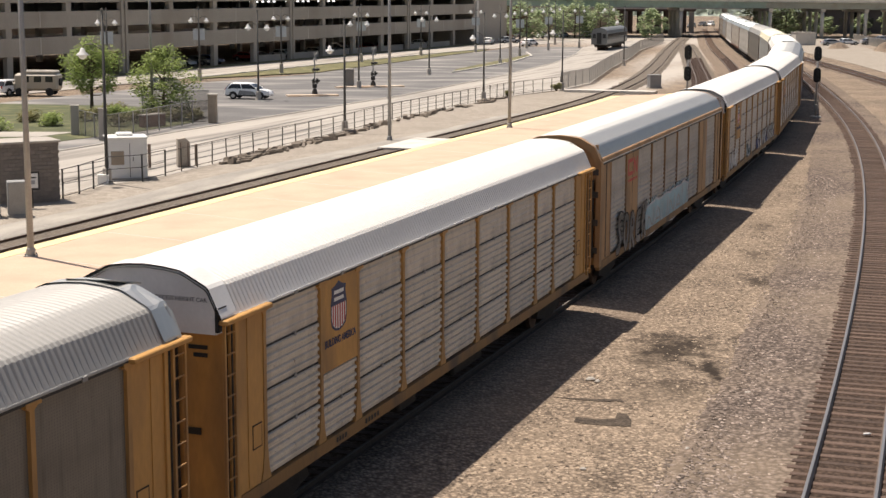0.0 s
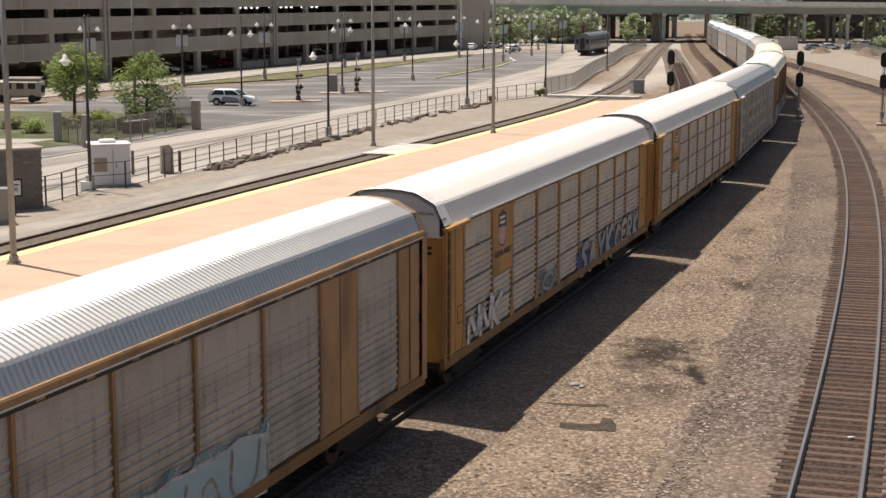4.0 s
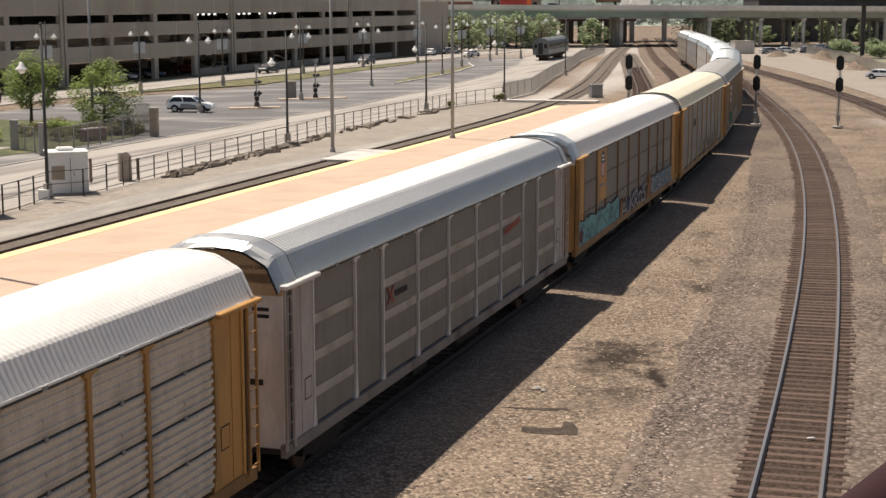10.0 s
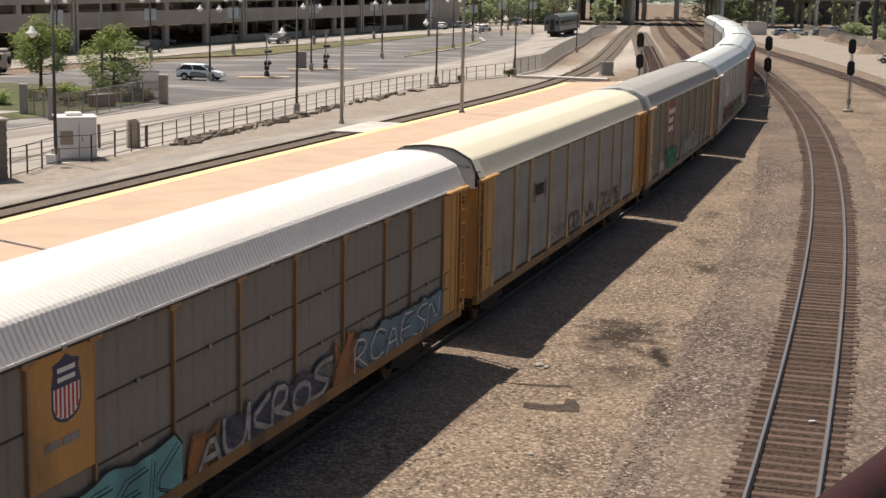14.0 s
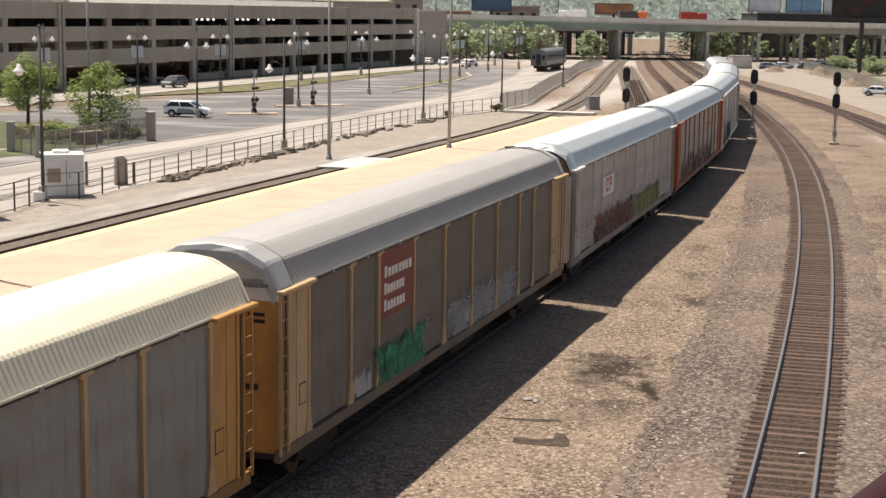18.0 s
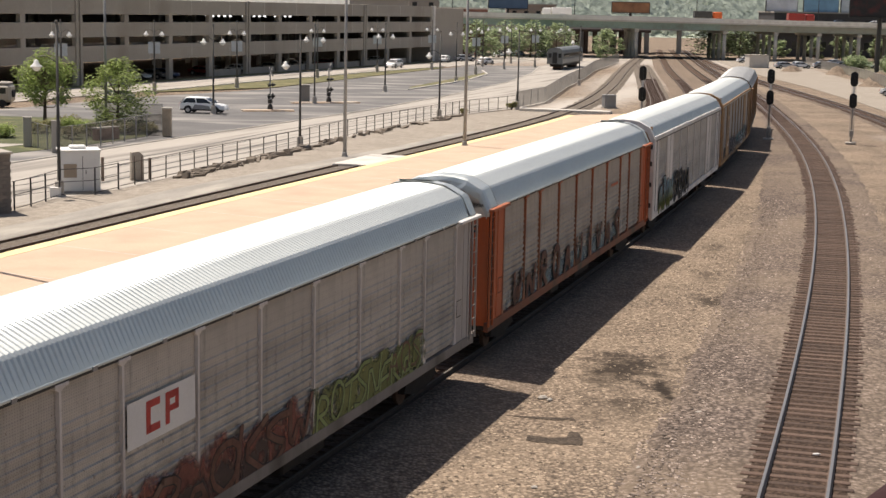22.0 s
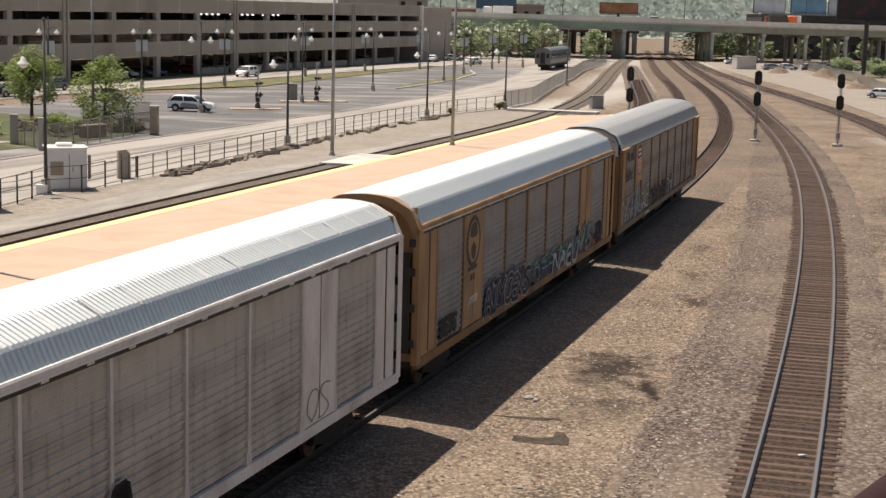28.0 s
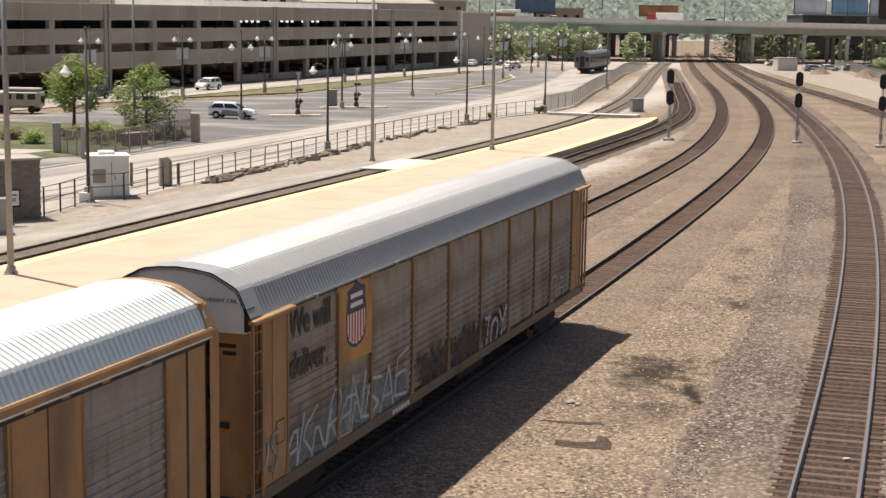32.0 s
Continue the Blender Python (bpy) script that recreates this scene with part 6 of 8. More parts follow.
# 10: pale posts, white emblem board, red graffiti
c = hooked(rack_car("autorack freight car with grey screens, off-white posts and red graffiti", R_SILVER, P_PALE, W_PAINT, G_SILL, W_PAINT, T_PAINT, rows=1, style="low", eave=W_PAINT, hood=R_SILVER, slim=True, corner=W_OLD))
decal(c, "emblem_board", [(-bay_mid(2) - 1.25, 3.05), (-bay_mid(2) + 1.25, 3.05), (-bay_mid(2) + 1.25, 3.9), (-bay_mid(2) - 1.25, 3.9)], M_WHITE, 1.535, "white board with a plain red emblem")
for dx, w, z0, z1 in ((-0.6, 0.16, 3.2, 3.8), (-0.5, 0.4, 3.66, 3.8), (-0.5, 0.4, 3.2, 3.34), (0.1, 0.16, 3.2, 3.8), (0.2, 0.4, 3.66, 3.8), (0.2, 0.4, 3.42, 3.54), (0.46, 0.14, 3.45, 3.8)):
    decal(c, "emblem_stroke", [(-bay_mid(2) + dx, z0), (-bay_mid(2) + dx + w, z0), (-bay_mid(2) + dx + w, z1), (-bay_mid(2) + dx, z1)], M_RED, 1.541)
wash(c, 8.8, -1.3, 1.02, 2.5, WASH_RED, 1.5535, "dark red spray paint with black lines")
wash(c, 8.6, 0.2, 1.02, 2.0, WASH_DUSK, 1.555, "dark brown spray paint with black lines")
tag_row(c, "NCRAOKSW", 8.4, -1.1, 1.08, 2.2, 0.14, S_RUST, S_INK, 101, 0.03, 1, 1.05, jump=0.2, y=1.5575, slant=0.25, label="dark red wild spray letters with black rims")
wash(c, -1.2, -9.0, 1.05, 2.3, WASH_OLIVE, 1.5535)
tag_row(c, "ROTSNEKAS", -1.5, -8.6, 1.1, 2.15, 0.10, S_LIME, S_INK, 102, 0.025, 1, 1.0, jump=0.15, y=1.5575, label="green wild spray letters with black rims")
tag_row(c, "AOS", -6.0, -8.6, 1.4, 2.2, 0.05, S_RUST, S_RUST, 103, 0.012, y=1.56)
bars(c, 12.5, 2.3, (0.12, 0.12, 0.12), 0.14, M_INK, 1.54)
# 11: orange-red frame
c = hooked(rack_car("autorack freight car with grey screens and orange-red posts and ends", R_SILVER, P_WARM, O_POST, O_SILL, O_PAINT, M_WHITE, rows=1, style="low", hood=R_SILVER, eave=O_POST, slim=True, corner=O_PAINT, skirt=True))
wash(c, 11.0, -8.4, 1.25, 2.0, WASH_DIM, 1.512)
tag_row(c, "WNROAUIVAS", 10.7, -7.2, 1.15, 2.4, 0.24, S_RUST, S_INK, 111, 0.04, 1, 0.5, jump=0.12, label="separate rust-red spray signs with black rims")
bars(c, -5.0, 3.6, (1.4,), 0.12, O_PAINT, 1.53)
# 12: white frame, smooth sides
c = hooked(rack_car("autorack freight car with off-white frame, grey panels and spray paint", R_SILVER, P_ASH, W_PAINT, W_PAINT, Y_OLD, W_PAINT, rows=1, style="low", special={1: W_PAINT, 7: W_PAINT}, smooth=True, eave=W_PAINT))
for i in range(19):
    xx = -12.3 + i * 1.36
    part("roof_strap", Geo().loft([[(xx + d, y * 1.004, z + e) for y, z in ROOF[3:6]] for d, e in ((-0.03, 0.012), (-0.018, 0.036), (0.018, 0.036), (0.03, 0.012))], closed=False), M_WHITE, c, "pale strap over a roof joint")
tag_row(c, "AJON", 11.2, 6.75, 1.2, 2.5, 0.42, FADE_BLUE_OLIVE, S_INK, 121, 0.055, 2, 0.72, label="bubble letters fading from pale blue to olive", y=1.575)
tag_row(c, "SEAA", 6.3, 0.5, 1.2, 2.5, 0.46, S_INK, S_PALE, 122, 0.02, 1, 0.66, slant=0.2, label="black spray letters with pale rims", y=1.575)
tag_row(c, "OS", -7.1, -8.5, 1.3, 2.2, 0.02, S_DULL, S_DULL, 125, 0.006, 2, 1.0, y=1.556, label="thin grey scrawl")
# 13: orange-brown frame with a round crest
c = hooked(rack_car("autorack freight car with weathered orange-brown frame, round crest and graffiti", R_SILVER, P_MID, Y_OLD, Y_SILL, Y_OLD, Y_OLD, rows=1, style="low", special={1: Y_OLD, 7: Y_OLD}, smooth=True, eave=Y_OLD, corner=Y_OLD))
ring = [(-bay_mid(1) - 0.12 + 0.74 * math.cos(a), 3.86 + 0.80 * math.sin(a)) for a in np.linspace(0, 6.283, 24, endpoint=False)]
e = decal(c, "crest", ring, M_DARK_STEEL, 1.555, "dark oval crest without lettering")
decal(c, "crest_field", [(-bay_mid(1) - 0.12 + 0.58 * math.cos(a), 3.86 + 0.64 * math.sin(a)) for a in np.linspace(0, 6.283, 24, endpoint=False)], Y_OLD, 1.561, parent=e)
decal(c, "crest_mark", [(-bay_mid(1) - 0.12 + u, 3.86 + w) for u, w in ((-0.42, 0.22), (-0.3, 0.5), (0, 0.62), (0.26, 0.52), (0.42, 0.2), (0.2, 0.12), (-0.2, 0.12))], M_DARK_STEEL, 1.567, parent=e)
decal(c, "crest_mark", [(-bay_mid(1) - 0.12 + u, 3.56 + w) for u, w in ((-0.2, -0.16), (0, -0.3), (0.2, -0.16), (0.28, 0.1), (0, 0.3), (-0.28, 0.1))], M_DARK_STEEL, 1.567, parent=e)
bars(c, bay_mid(1) + 0.36, 2.66, (0.2, 0.2), 0.2, M_DARK_STEEL, 1.556)
bars(c, bay_mid(1) + 0.62, 2.98, (0.3, 0.3, 0.3), 0.13, M_DARK_STEEL, 1.556, 0.02)
lettering(c, "BETS", 11.2, 1.45, 0.75, S_INK, 1.565, 0.05, 0.15, 1.0, "graffiti", "black spray letters")
lettering(c, "pride", bay_mid(1) + 0.55, 1.95, 0.5, M_WHITE, 1.565, 0.0, 0.4, 0.9, "graffiti", "white scrawled word")
wash(c, 6.9, 0.9, 1.1, 2.45, WASH_NAVY, 1.556)
tag_row(c, "AJYCENS", 6.6, 1.0, 1.15, 2.3, 0.16, S_NAVY, S_PALE, 131, 0.05, fat=1.05, jump=0.14, label="white and navy wild spray letters", y=1.575)
wash(c, 0.9, -11.4, 1.1, 2.0, WASH_NAVY, 1.556)
tag_row(c, "RSATCHERNWAS", 0.8, -9.0, 1.15, 2.05, 0.07, S_NAVY, S_DULL, 132, 0.035, 1, 1.05, jump=0.15, y=1.565)
tag_row(c, "AES", 0.6, -3.0, 1.6, 2.2, 0.05, S_TEAL, S_TEAL, 133, 0.012, y=1.57)
wash(c, -4.6, -11.4, 1.05, 1.75, WASH_RED, 1.557)
tag_row(c, "NAEU", -2.4, -6.6, 1.1, 2.1, 0.16, S_PALE, S_INK, 135, 0.03, 1, 0.85, jump=0.2, slant=0.3, y=1.572, label="pale wild spray letters with black rims")
tag_row(c, "VS", -6.4, -9.3, 1.15, 2.45, 0.24, S_FAINT, S_INK, 136, 0.03, 2, 0.8, jump=0.15, slant=0.25, y=1.574, label="pale curling spray letters with black rims")
tag_row(c, "NVN", -3.0, -8.6, 1.4, 2.3, 0.10, S_TEAL, S_INK, 137, 0.02, 0, 0.6, jump=0.2, slant=0.35, y=1.579, label="teal spray strokes over pale letters")
tag_row(c, "O", -9.9, -11.1, 1.35, 2.2, 0.14, S_NAVY, S_INK, 134, 0.04, y=1.565)
# 14: the last car, with a slogan
c = hooked(rack_car("last autorack freight car with weathered brown-grey screens and a slogan", R_DULL, P_LAST, Y_OLD, T_SILL, Y_OLD, M_WHITE, rows=1, style="low", special={1: (Y_PAINT, 2.9)}, slim=True, brim=True, hood=R_DULL, corner=Y_OLD, back=False))
shield(c, bay_mid(1), 4.0, 0.84)
lettering(c, "We will", 11.34, 4.08, 0.80, S_DARKISH, 1.512, 0.018, 0, 0.83, "slogan", "large dark slogan")
lettering(c, "deliver.", 11.34, 3.2, 0.80, S_DARKISH, 1.512, 0.018, 0, 0.83, "slogan", "large dark slogan")
wash(c, 11.7, 7.0, 1.05, 2.6, WASH_DIM, 1.512)
tag_row(c, "AKNREN", 11.6, 7.2, 1.1, 2.5, 0.05, S_PALE, S_PALE, 144, 0.012, 1, 1.1, jump=0.2, y=1.516, slant=0.3, label="pale thin wild spray strokes")
tag_row(c, "NSAE", 8.2, 4.4, 1.25, 2.45, 0.05, S_PALE, S_PALE, 145, 0.015, 0, 0.9, jump=0.15, y=1.516, label="pale thin spray strokes")
wash(c, 8.0, 4.4, 1.1, 2.3, WASH_DIM, 1.513)
wash(c, 4.2, -3.9, 1.05, 2.2, WASH_DUSK, 1.512)
tag_row(c, "NEASHRINAUE", 4.1, -3.8, 1.1, 2.05, 0.05, S_INK, S_DULL, 143, 0.018, 1, 1.0, jump=0.15, y=1.516)
tag_row(c, "JOY", -1.6, -3.9, 1.1, 2.1, 0.12, S_PALE, S_INK, 146, 0.03, 1, 0.9, y=1.517)
tag_row(c, "OA", -8.8, -10.8, 1.2, 2.25, 0.06, S_PALE, S_DULL, 147, 0.02, y=1.516)
tag_row(c, "OS", 12.9, 11.9, 1.5, 2.3, 0.08, S_PALE, S_DULL, 148, 0.02, y=1.545)
bars(c, 5.6, 1.05, (0.14, 0.14, 0.14, 0.14, 0.14, 0.14), 0.12, M_WHITE, 1.575)

# ---- lamp posts, poles, signals ----
M_LAMP_POLE = mat("dark_lamp_post_paint", (0.075, 0.07, 0.062), 0.55, 0.2, 0.2, 1.5, 20, 0.05)
M_BANNER = mat("pale_banner_cloth", (0.55, 0.58, 0.58), 0.8, var=0.15, scale=2, fine=15, bump=0.05)


def lathe(profile, n=14, at=(0, 0, 0)):
    """A turned shape from (radius, height) pairs."""
    q = Geo()
    q.loft([[(at[0] + r * math.cos(6.2832 * k / n), at[1] + r * math.sin(6.2832 * k / n), at[2] + z) for k in range(n)] for r, z in profile], caps=True)
    return q


def lantern(parent, x, y, z):
    s = part("lantern", lathe([(0.05, 0.42), (0.12, 0.36), (0.16, 0.2), (0.34, 0.04), (0.36, 0.0), (0.30, -0.03)], 14, (x, y, z)), M_LAMP_WHITE, parent, "white bell-shaped lamp shade", smooth=True)
    part("globe", lathe([(0.26, -0.03), (0.2, -0.14), (0.1, -0.22), (0.03, -0.24)], 12, (x, y, z)), M_LAMP_WHITE, s, "pale lamp globe", smooth=True)


def lamp(x, y, height, arms, drop, banner, turn, group, base_h=0.9, thin=1.0):
    """A lamp post: concrete foot, tapered dark pole, one or two hanging bell lamps."""
    label = "tall dark lamp post with %s white bell %s%s" % (("one", "lamp", "") if len(arms) == 1 else ("two", "lamps", " and banners" if banner else ""))
    t = thing("lamp_post", label, "lamp post", (x, y, Z_GROUND), turn, group)
    part("foot", lathe([(0.36, 0), (0.34, 0.12), (0.27, 0.2), (0.25, base_h), (0.2, base_h + 0.05)], 12), M_CONC, t, "concrete foot")
    part("pole", Geo().tube([(0, 0, 0.3), (0, 0, base_h + 1), (0, 0, height)], [0.12 * thin, 0.1 * thin, 0.065 * thin], 10), M_LAMP_POLE, t, "tapered dark pole", smooth=True)
    part("cap", lathe([(0.09, 0), (0.1, 0.06), (0.03, 0.16)], 10, (0, 0, height)), M_LAMP_POLE, t)
    for a in arms:
        z = height - drop
        part("arm", Geo().tube([(0, 0, z + 0.25), (a * 0.5, 0, z + 0.62), (a * 0.9, 0, z + 0.6), (a, 0, z + 0.4)], 0.03, 6), M_LAMP_POLE, t)
        lantern(t, a, 0, z)
    if banner:
        for u in (-1, 1):
            part("banner", Geo().box(u * 0.42 - 0.3, u * 0.42 + 0.3, -0.01, 0.01, height - drop - 2.3, height - drop - 0.9), M_BANNER, t, "pale hanging banner")
            part("banner_bracket", Geo().box(u * 0.42 - 0.34, u * 0.42 + 0.34, -0.015, 0.015, height - drop - 0.9, height - drop - 0.86), M_LAMP_POLE, t)
    return t


for x, y, h in ((-20.45, 87.3, 9.6), (-9.25, 120.5, 8.6), (2.2, 156.6, 8.5), (11.3, 173.6, 8.6), (24.5, 233.5, 8.6)):
    lamp(x, y, h + 0.3, (-1.15,), 2.5, False, 8, "lamp posts along the fence")
for x, y, b in ((-20.7, 155.4, False), (-11.8, 174.9, False), (-4.4, 203.8, False), (5.8, 236.5, False)):
    lamp(x, y, 9.0, (-0.95, 0.95), 1.75, b, 10, "lamp posts in the parking lot")
for x, y, b in ((-40.6, 175.3, True), (-32.6, 190.2, True), (-24.2, 205.2, True), (-15.7, 238.9, True), (-7.1, 263.6, True), (9.8, 263.0, True), (2.4, 280.0, True), (16.2, 291.0, True), (22.9, 302.5, True), (12.5, 300.0, False), (30.5, 322.0, False), (19.5, 325.0, False)):
    lamp(x, y, 8.9, (-0.95, 0.95), 1.65, b, 10, "lamp posts along the street", 1.4)


def steel_pole(x, y, z, h):
    t = thing("steel_pole", "tall thin grey galvanised steel pole on a base plate", "pole", (x, y, z), 0, "tall steel poles")
    part("shaft", Geo().tube([(0, 0, 0.05), (0, 0, h)], [0.14, 0.085], 12), M_GREY_POLE, t, smooth=True)
    part("base_plate", Geo().box(-0.24, 0.24, -0.24, 0.24, 0, 0.05, c=0.01), M_GREY_POLE, t)
    for a in range(4):
        part("bolt", Geo().tube([(0.18 * (-1) ** a, 0.18 * (-1) ** (a // 2), 0.05), (0.18 * (-1) ** a, 0.18 * (-1) ** (a // 2), 0.12)], 0.025, 6), M_DARK_STEEL, t)
    part("collar", lathe([(0.2, 0.05), (0.19, 0.3), (0.14, 0.36)], 12), M_GREY_POLE, t)


steel_pole(-17.3, 60.3, 0.2, 15)
steel_pole(3.75, 120.3, 0.2, 15)
steel_pole(-5.4, 113.9, Z_GROUND + 0.04, 15)
steel_pole(-27.2, 134.0, Z_GROUND + 0.05, 15)


def signal(x, y, turn):
    t = thing("railway_signal", "two-headed railway signal with black oval backplates on a grey mast", "railway signal", (x, y, Z_GROUND), turn, "railway signals")
    part("foundation", Geo().box(-0.45, 0.45, -0.45, 0.45, 0, 0.22, c=0.04), M_CONC, t, "concrete footing")
    part("mast", Geo().tube([(0, 0, 0.2), (0, 0, 6.3)], 0.085, 10), M_GREY_POLE, t, smooth=True)
    part("junction_box", Geo().box(-0.16, 0.16, -0.3, -0.08, 0.7, 1.25, c=0.02), M_GREY_POLE, t)
    ladder = Geo()
    for u in (-0.17, 0.17):
        ladder.tube([(u, 0.35, 0.2), (u, 0.3, 5.9)], 0.018, 6)
    for k in range(16):
        ladder.tube([(-0.17, 0.345, 0.5 + k * 0.34), (0.17, 0.345, 0.5 + k * 0.34)], 0.012, 5)
    part("ladder", ladder, M_GREY_POLE, t)
    for z in (5.75, 3.85):
        o = [(0.33 * math.cos(a), z + (0.32 if math.sin(a) > 0 else -0.32) + 0.33 * math.sin(a)) for a in np.linspace(0, 6.2832, 20, endpoint=False)]
        plate = part("backplate", Geo().prism(o, "y", -0.16, -0.13), M_BLACK, t, "black oval backplate")
        part("signal_case", Geo().box(-0.16, 0.16, -0.12, 0.1, z - 0.5, z + 0.5, c=0.03), M_BLACK, plate)
        for k in (-0.32, 0, 0.32):
            part("hood", Geo().tube([(0, -0.16, z + k), (0, -0.42, z + k)], 0.11, 10), M_BLACK, plate)
        part("bracket", Geo().box(-0.05, 0.05, -0.14, 0.09, z - 0.06, z + 0.06), M_GREY_POLE, plate)


signal(20.3, 138.4, -17), signal(31.6, 137.0, -17), signal(38.3, 134.2, -17)

# ---- fences ----


def chain_mat(name, col, open_share):
    m = mat(name, col, 0.6, 0.4, 0.15, 2, 30, 0)
    n, l = m.node_tree.nodes, m.node_tree.links
    tr, mx = n.new("ShaderNodeBsdfTransparent"), n.new("ShaderNodeMixShader")
    mx.inputs[0].default_value = open_share
    l.new(n["Principled BSDF"].outputs[0], mx.inputs[1]), l.new(tr.outputs[0], mx.inputs[2])
    l.new(mx.outputs[0], n["Material Output"].inputs[0])
    return m


M_WIRE = chain_mat("chain_link_wire", (0.22, 0.20, 0.18), 0.5)
M_WIRE_DENSE = chain_mat("slatted_chain_link", (0.27, 0.25, 0.22), 0.35)
M_FENCE = mat("weathered_fence_iron", (0.095, 0.085, 0.072), 0.7, 0.3, 0.3, 2, 20, 0.15, stain=(0.17, 0.11, 0.07), amount=0.3)


def fence(name, pts, z, h, gap, label, mesh=None, rails=(1.0,), post_r=0.035, post_mat=None, group="", seed=1, lean=2.0):
    """Posts along a line of points, with rails and if wanted a wire mesh between them."""
    rnd = random.Random(seed)
    t = thing(name, label, "fence", (pts[0][0], pts[0][1], z), group=group)
    o = Vector((pts[0][0], pts[0][1], 0))
    post_mat = post_mat or M_FENCE
    pm = Geo().tube([(0, 0, 0), (0, 0, h)], post_r, 6).mesh("post", post_mat)
    where = []
    for a, b in zip(pts[:-1], pts[1:]):
        a, b = Vector((*a, 0)) - o, Vector((*b, 0)) - o
        n = max(1, round((b - a).length / gap))
        where += [a.lerp(b, k / n) for k in range(n)]
    where.append(Vector((*pts[-1], 0)) - o)
    for p in where:
        part("post", pm, None, t, at=pose(p.x, p.y, 0, rnd.uniform(-lean, lean), rnd.uniform(-lean, lean), 0))
    for r in rails:
        part("rail", Geo().tube([p + Vector((0, 0, h * r - 0.03)) for p in where], 0.024, 5), post_mat, t)
    if mesh:
        q = Geo()
        q.loft([[p + Vector((0, 0, 0.05)), p + Vector((0, 0, h - 0.04))] for p in where], closed=False)
        part("wire_mesh", q, mesh, t, "wire mesh")
    return t


ZF = Z_GROUND + 0.10
YARD_FENCE = [(67.0, 196), (71.5, 225), (76.5, 252), (81.5, 282), (86.0, 322), (90.0, 356)]
fence("yard_fence", FENCE[2:9], ZF, 1.45, 2.35, "long rusty iron post fence along the yard", None, (1.0, 0.12), 0.04, lean=1.5)
fence("wire_fence", FENCE[8:], ZF, 1.9, 3.0, "grey slatted chain-link fence curving beside the tracks", M_WIRE_DENSE, (1.0,), 0.04, M_GREY_POLE, seed=2, lean=1)
fence("garden_fence", [(-29.8, 117.5), (-26.3, 111.9), (-24.4, 118.0), (-22.4, 126.8), (-21.2, 128.4), (-23.4, 140.8), (-29.0, 138.5)], ZF, 1.9, 2.4, "chain-link fence round the shrubs with grey posts", M_WIRE, (1.0,), 0.05, M_GREY_POLE, seed=3, lean=1)
fence("gate_fence", [(-21.3, 80.7), (-20.9, 82.6), (-20.35, 86.9), (-18.6, 88.2), (-17.8, 91.0)], ZF - 0.05, 1.6, 2.2, "dark pipe gate and rails beside the utility kiosk", None, (1.0, 0.55, 0.1), 0.05, M_DARK_STEEL, seed=4, lean=0)
fence("yard_wire_fence", YARD_FENCE, Z_GROUND + 0.05, 1.8, 3.2, "grey chain-link fence beyond the service road", M_WIRE_DENSE, (1.0,), 0.04, M_GREY_POLE, seed=9, lean=1)
t = thing("gate_pillar", "thick weathered concrete fence pillar", "pillar", (-20.9, 127.9, ZF))
part("shaft", Geo().box(-0.35, 0.35, -0.35, 0.35, 0, 2.3, c=0.05), mat("brown_stone_pillar", (0.34, 0.28, 0.215), 0.9, var=0.3, scale=2, fine=15, bump=0.4), t)
part("cap", Geo().box(-0.42, 0.42, -0.42, 0.42, 2.3, 2.42, c=0.03), M_CONC, t)
for x, y, h in ((-29.6, 116.4, 2.2), (-26.5, 112.3, 2.3)):
    t = thing("gate_post", "grey concrete gate post beside the garden", "post", (x, y, ZF), 10, "garden gate posts")
    part("shaft", Geo().box(-0.3, 0.3, -0.25, 0.25, 0, h, c=0.04), M_CONC, t)
    part("cap", Geo().box(-0.34, 0.34, -0.29, 0.29, h, h + 0.08, c=0.02), M_CONC, t)
t = thing("ruined_post", "broken pale concrete post with rusty bars beside the fence", "post", (-17.6, 95.9, ZF), 20)
part("shaft", Geo().prism([(-0.4, 0), (0.4, 0), (0.38, 1.55), (0.1, 1.8), (-0.36, 1.72)], "y", -0.3, 0.3), mat("broken_concrete", (0.42, 0.37, 0.31), 0.95, var=0.25, scale=2, fine=16, bump=0.6, stain=(0.25, 0.17, 0.11), amount=0.4), t)
for u in (-0.2, 0.25):
    part("rusty_bar", Geo().box(u - 0.03, u + 0.03, -0.36, -0.30, 0, 1.5), M_RAIL, t)
for dx, h in ((-1.9, 1.5), (0.75, 1.35)):
    t = thing("stub_post", "short dark rusty steel post", "post", (-17.6 + dx, 95.9 + dx * 0.6, ZF), 0, "stub posts")
    part("shaft", Geo().box(-0.09, 0.09, -0.07, 0.07, 0, h, c=0.02), M_RAIL, t)

# rubble along the fence foot
rnd = random.Random(8)
M_RUBBLE = mat("broken_timber_and_stone", (0.20, 0.165, 0.13), 0.95, var=0.4, scale=2, fine=12, bump=0.6, rnd=0.8)
fl = [Vector((*p, 0)) for p in FENCE]
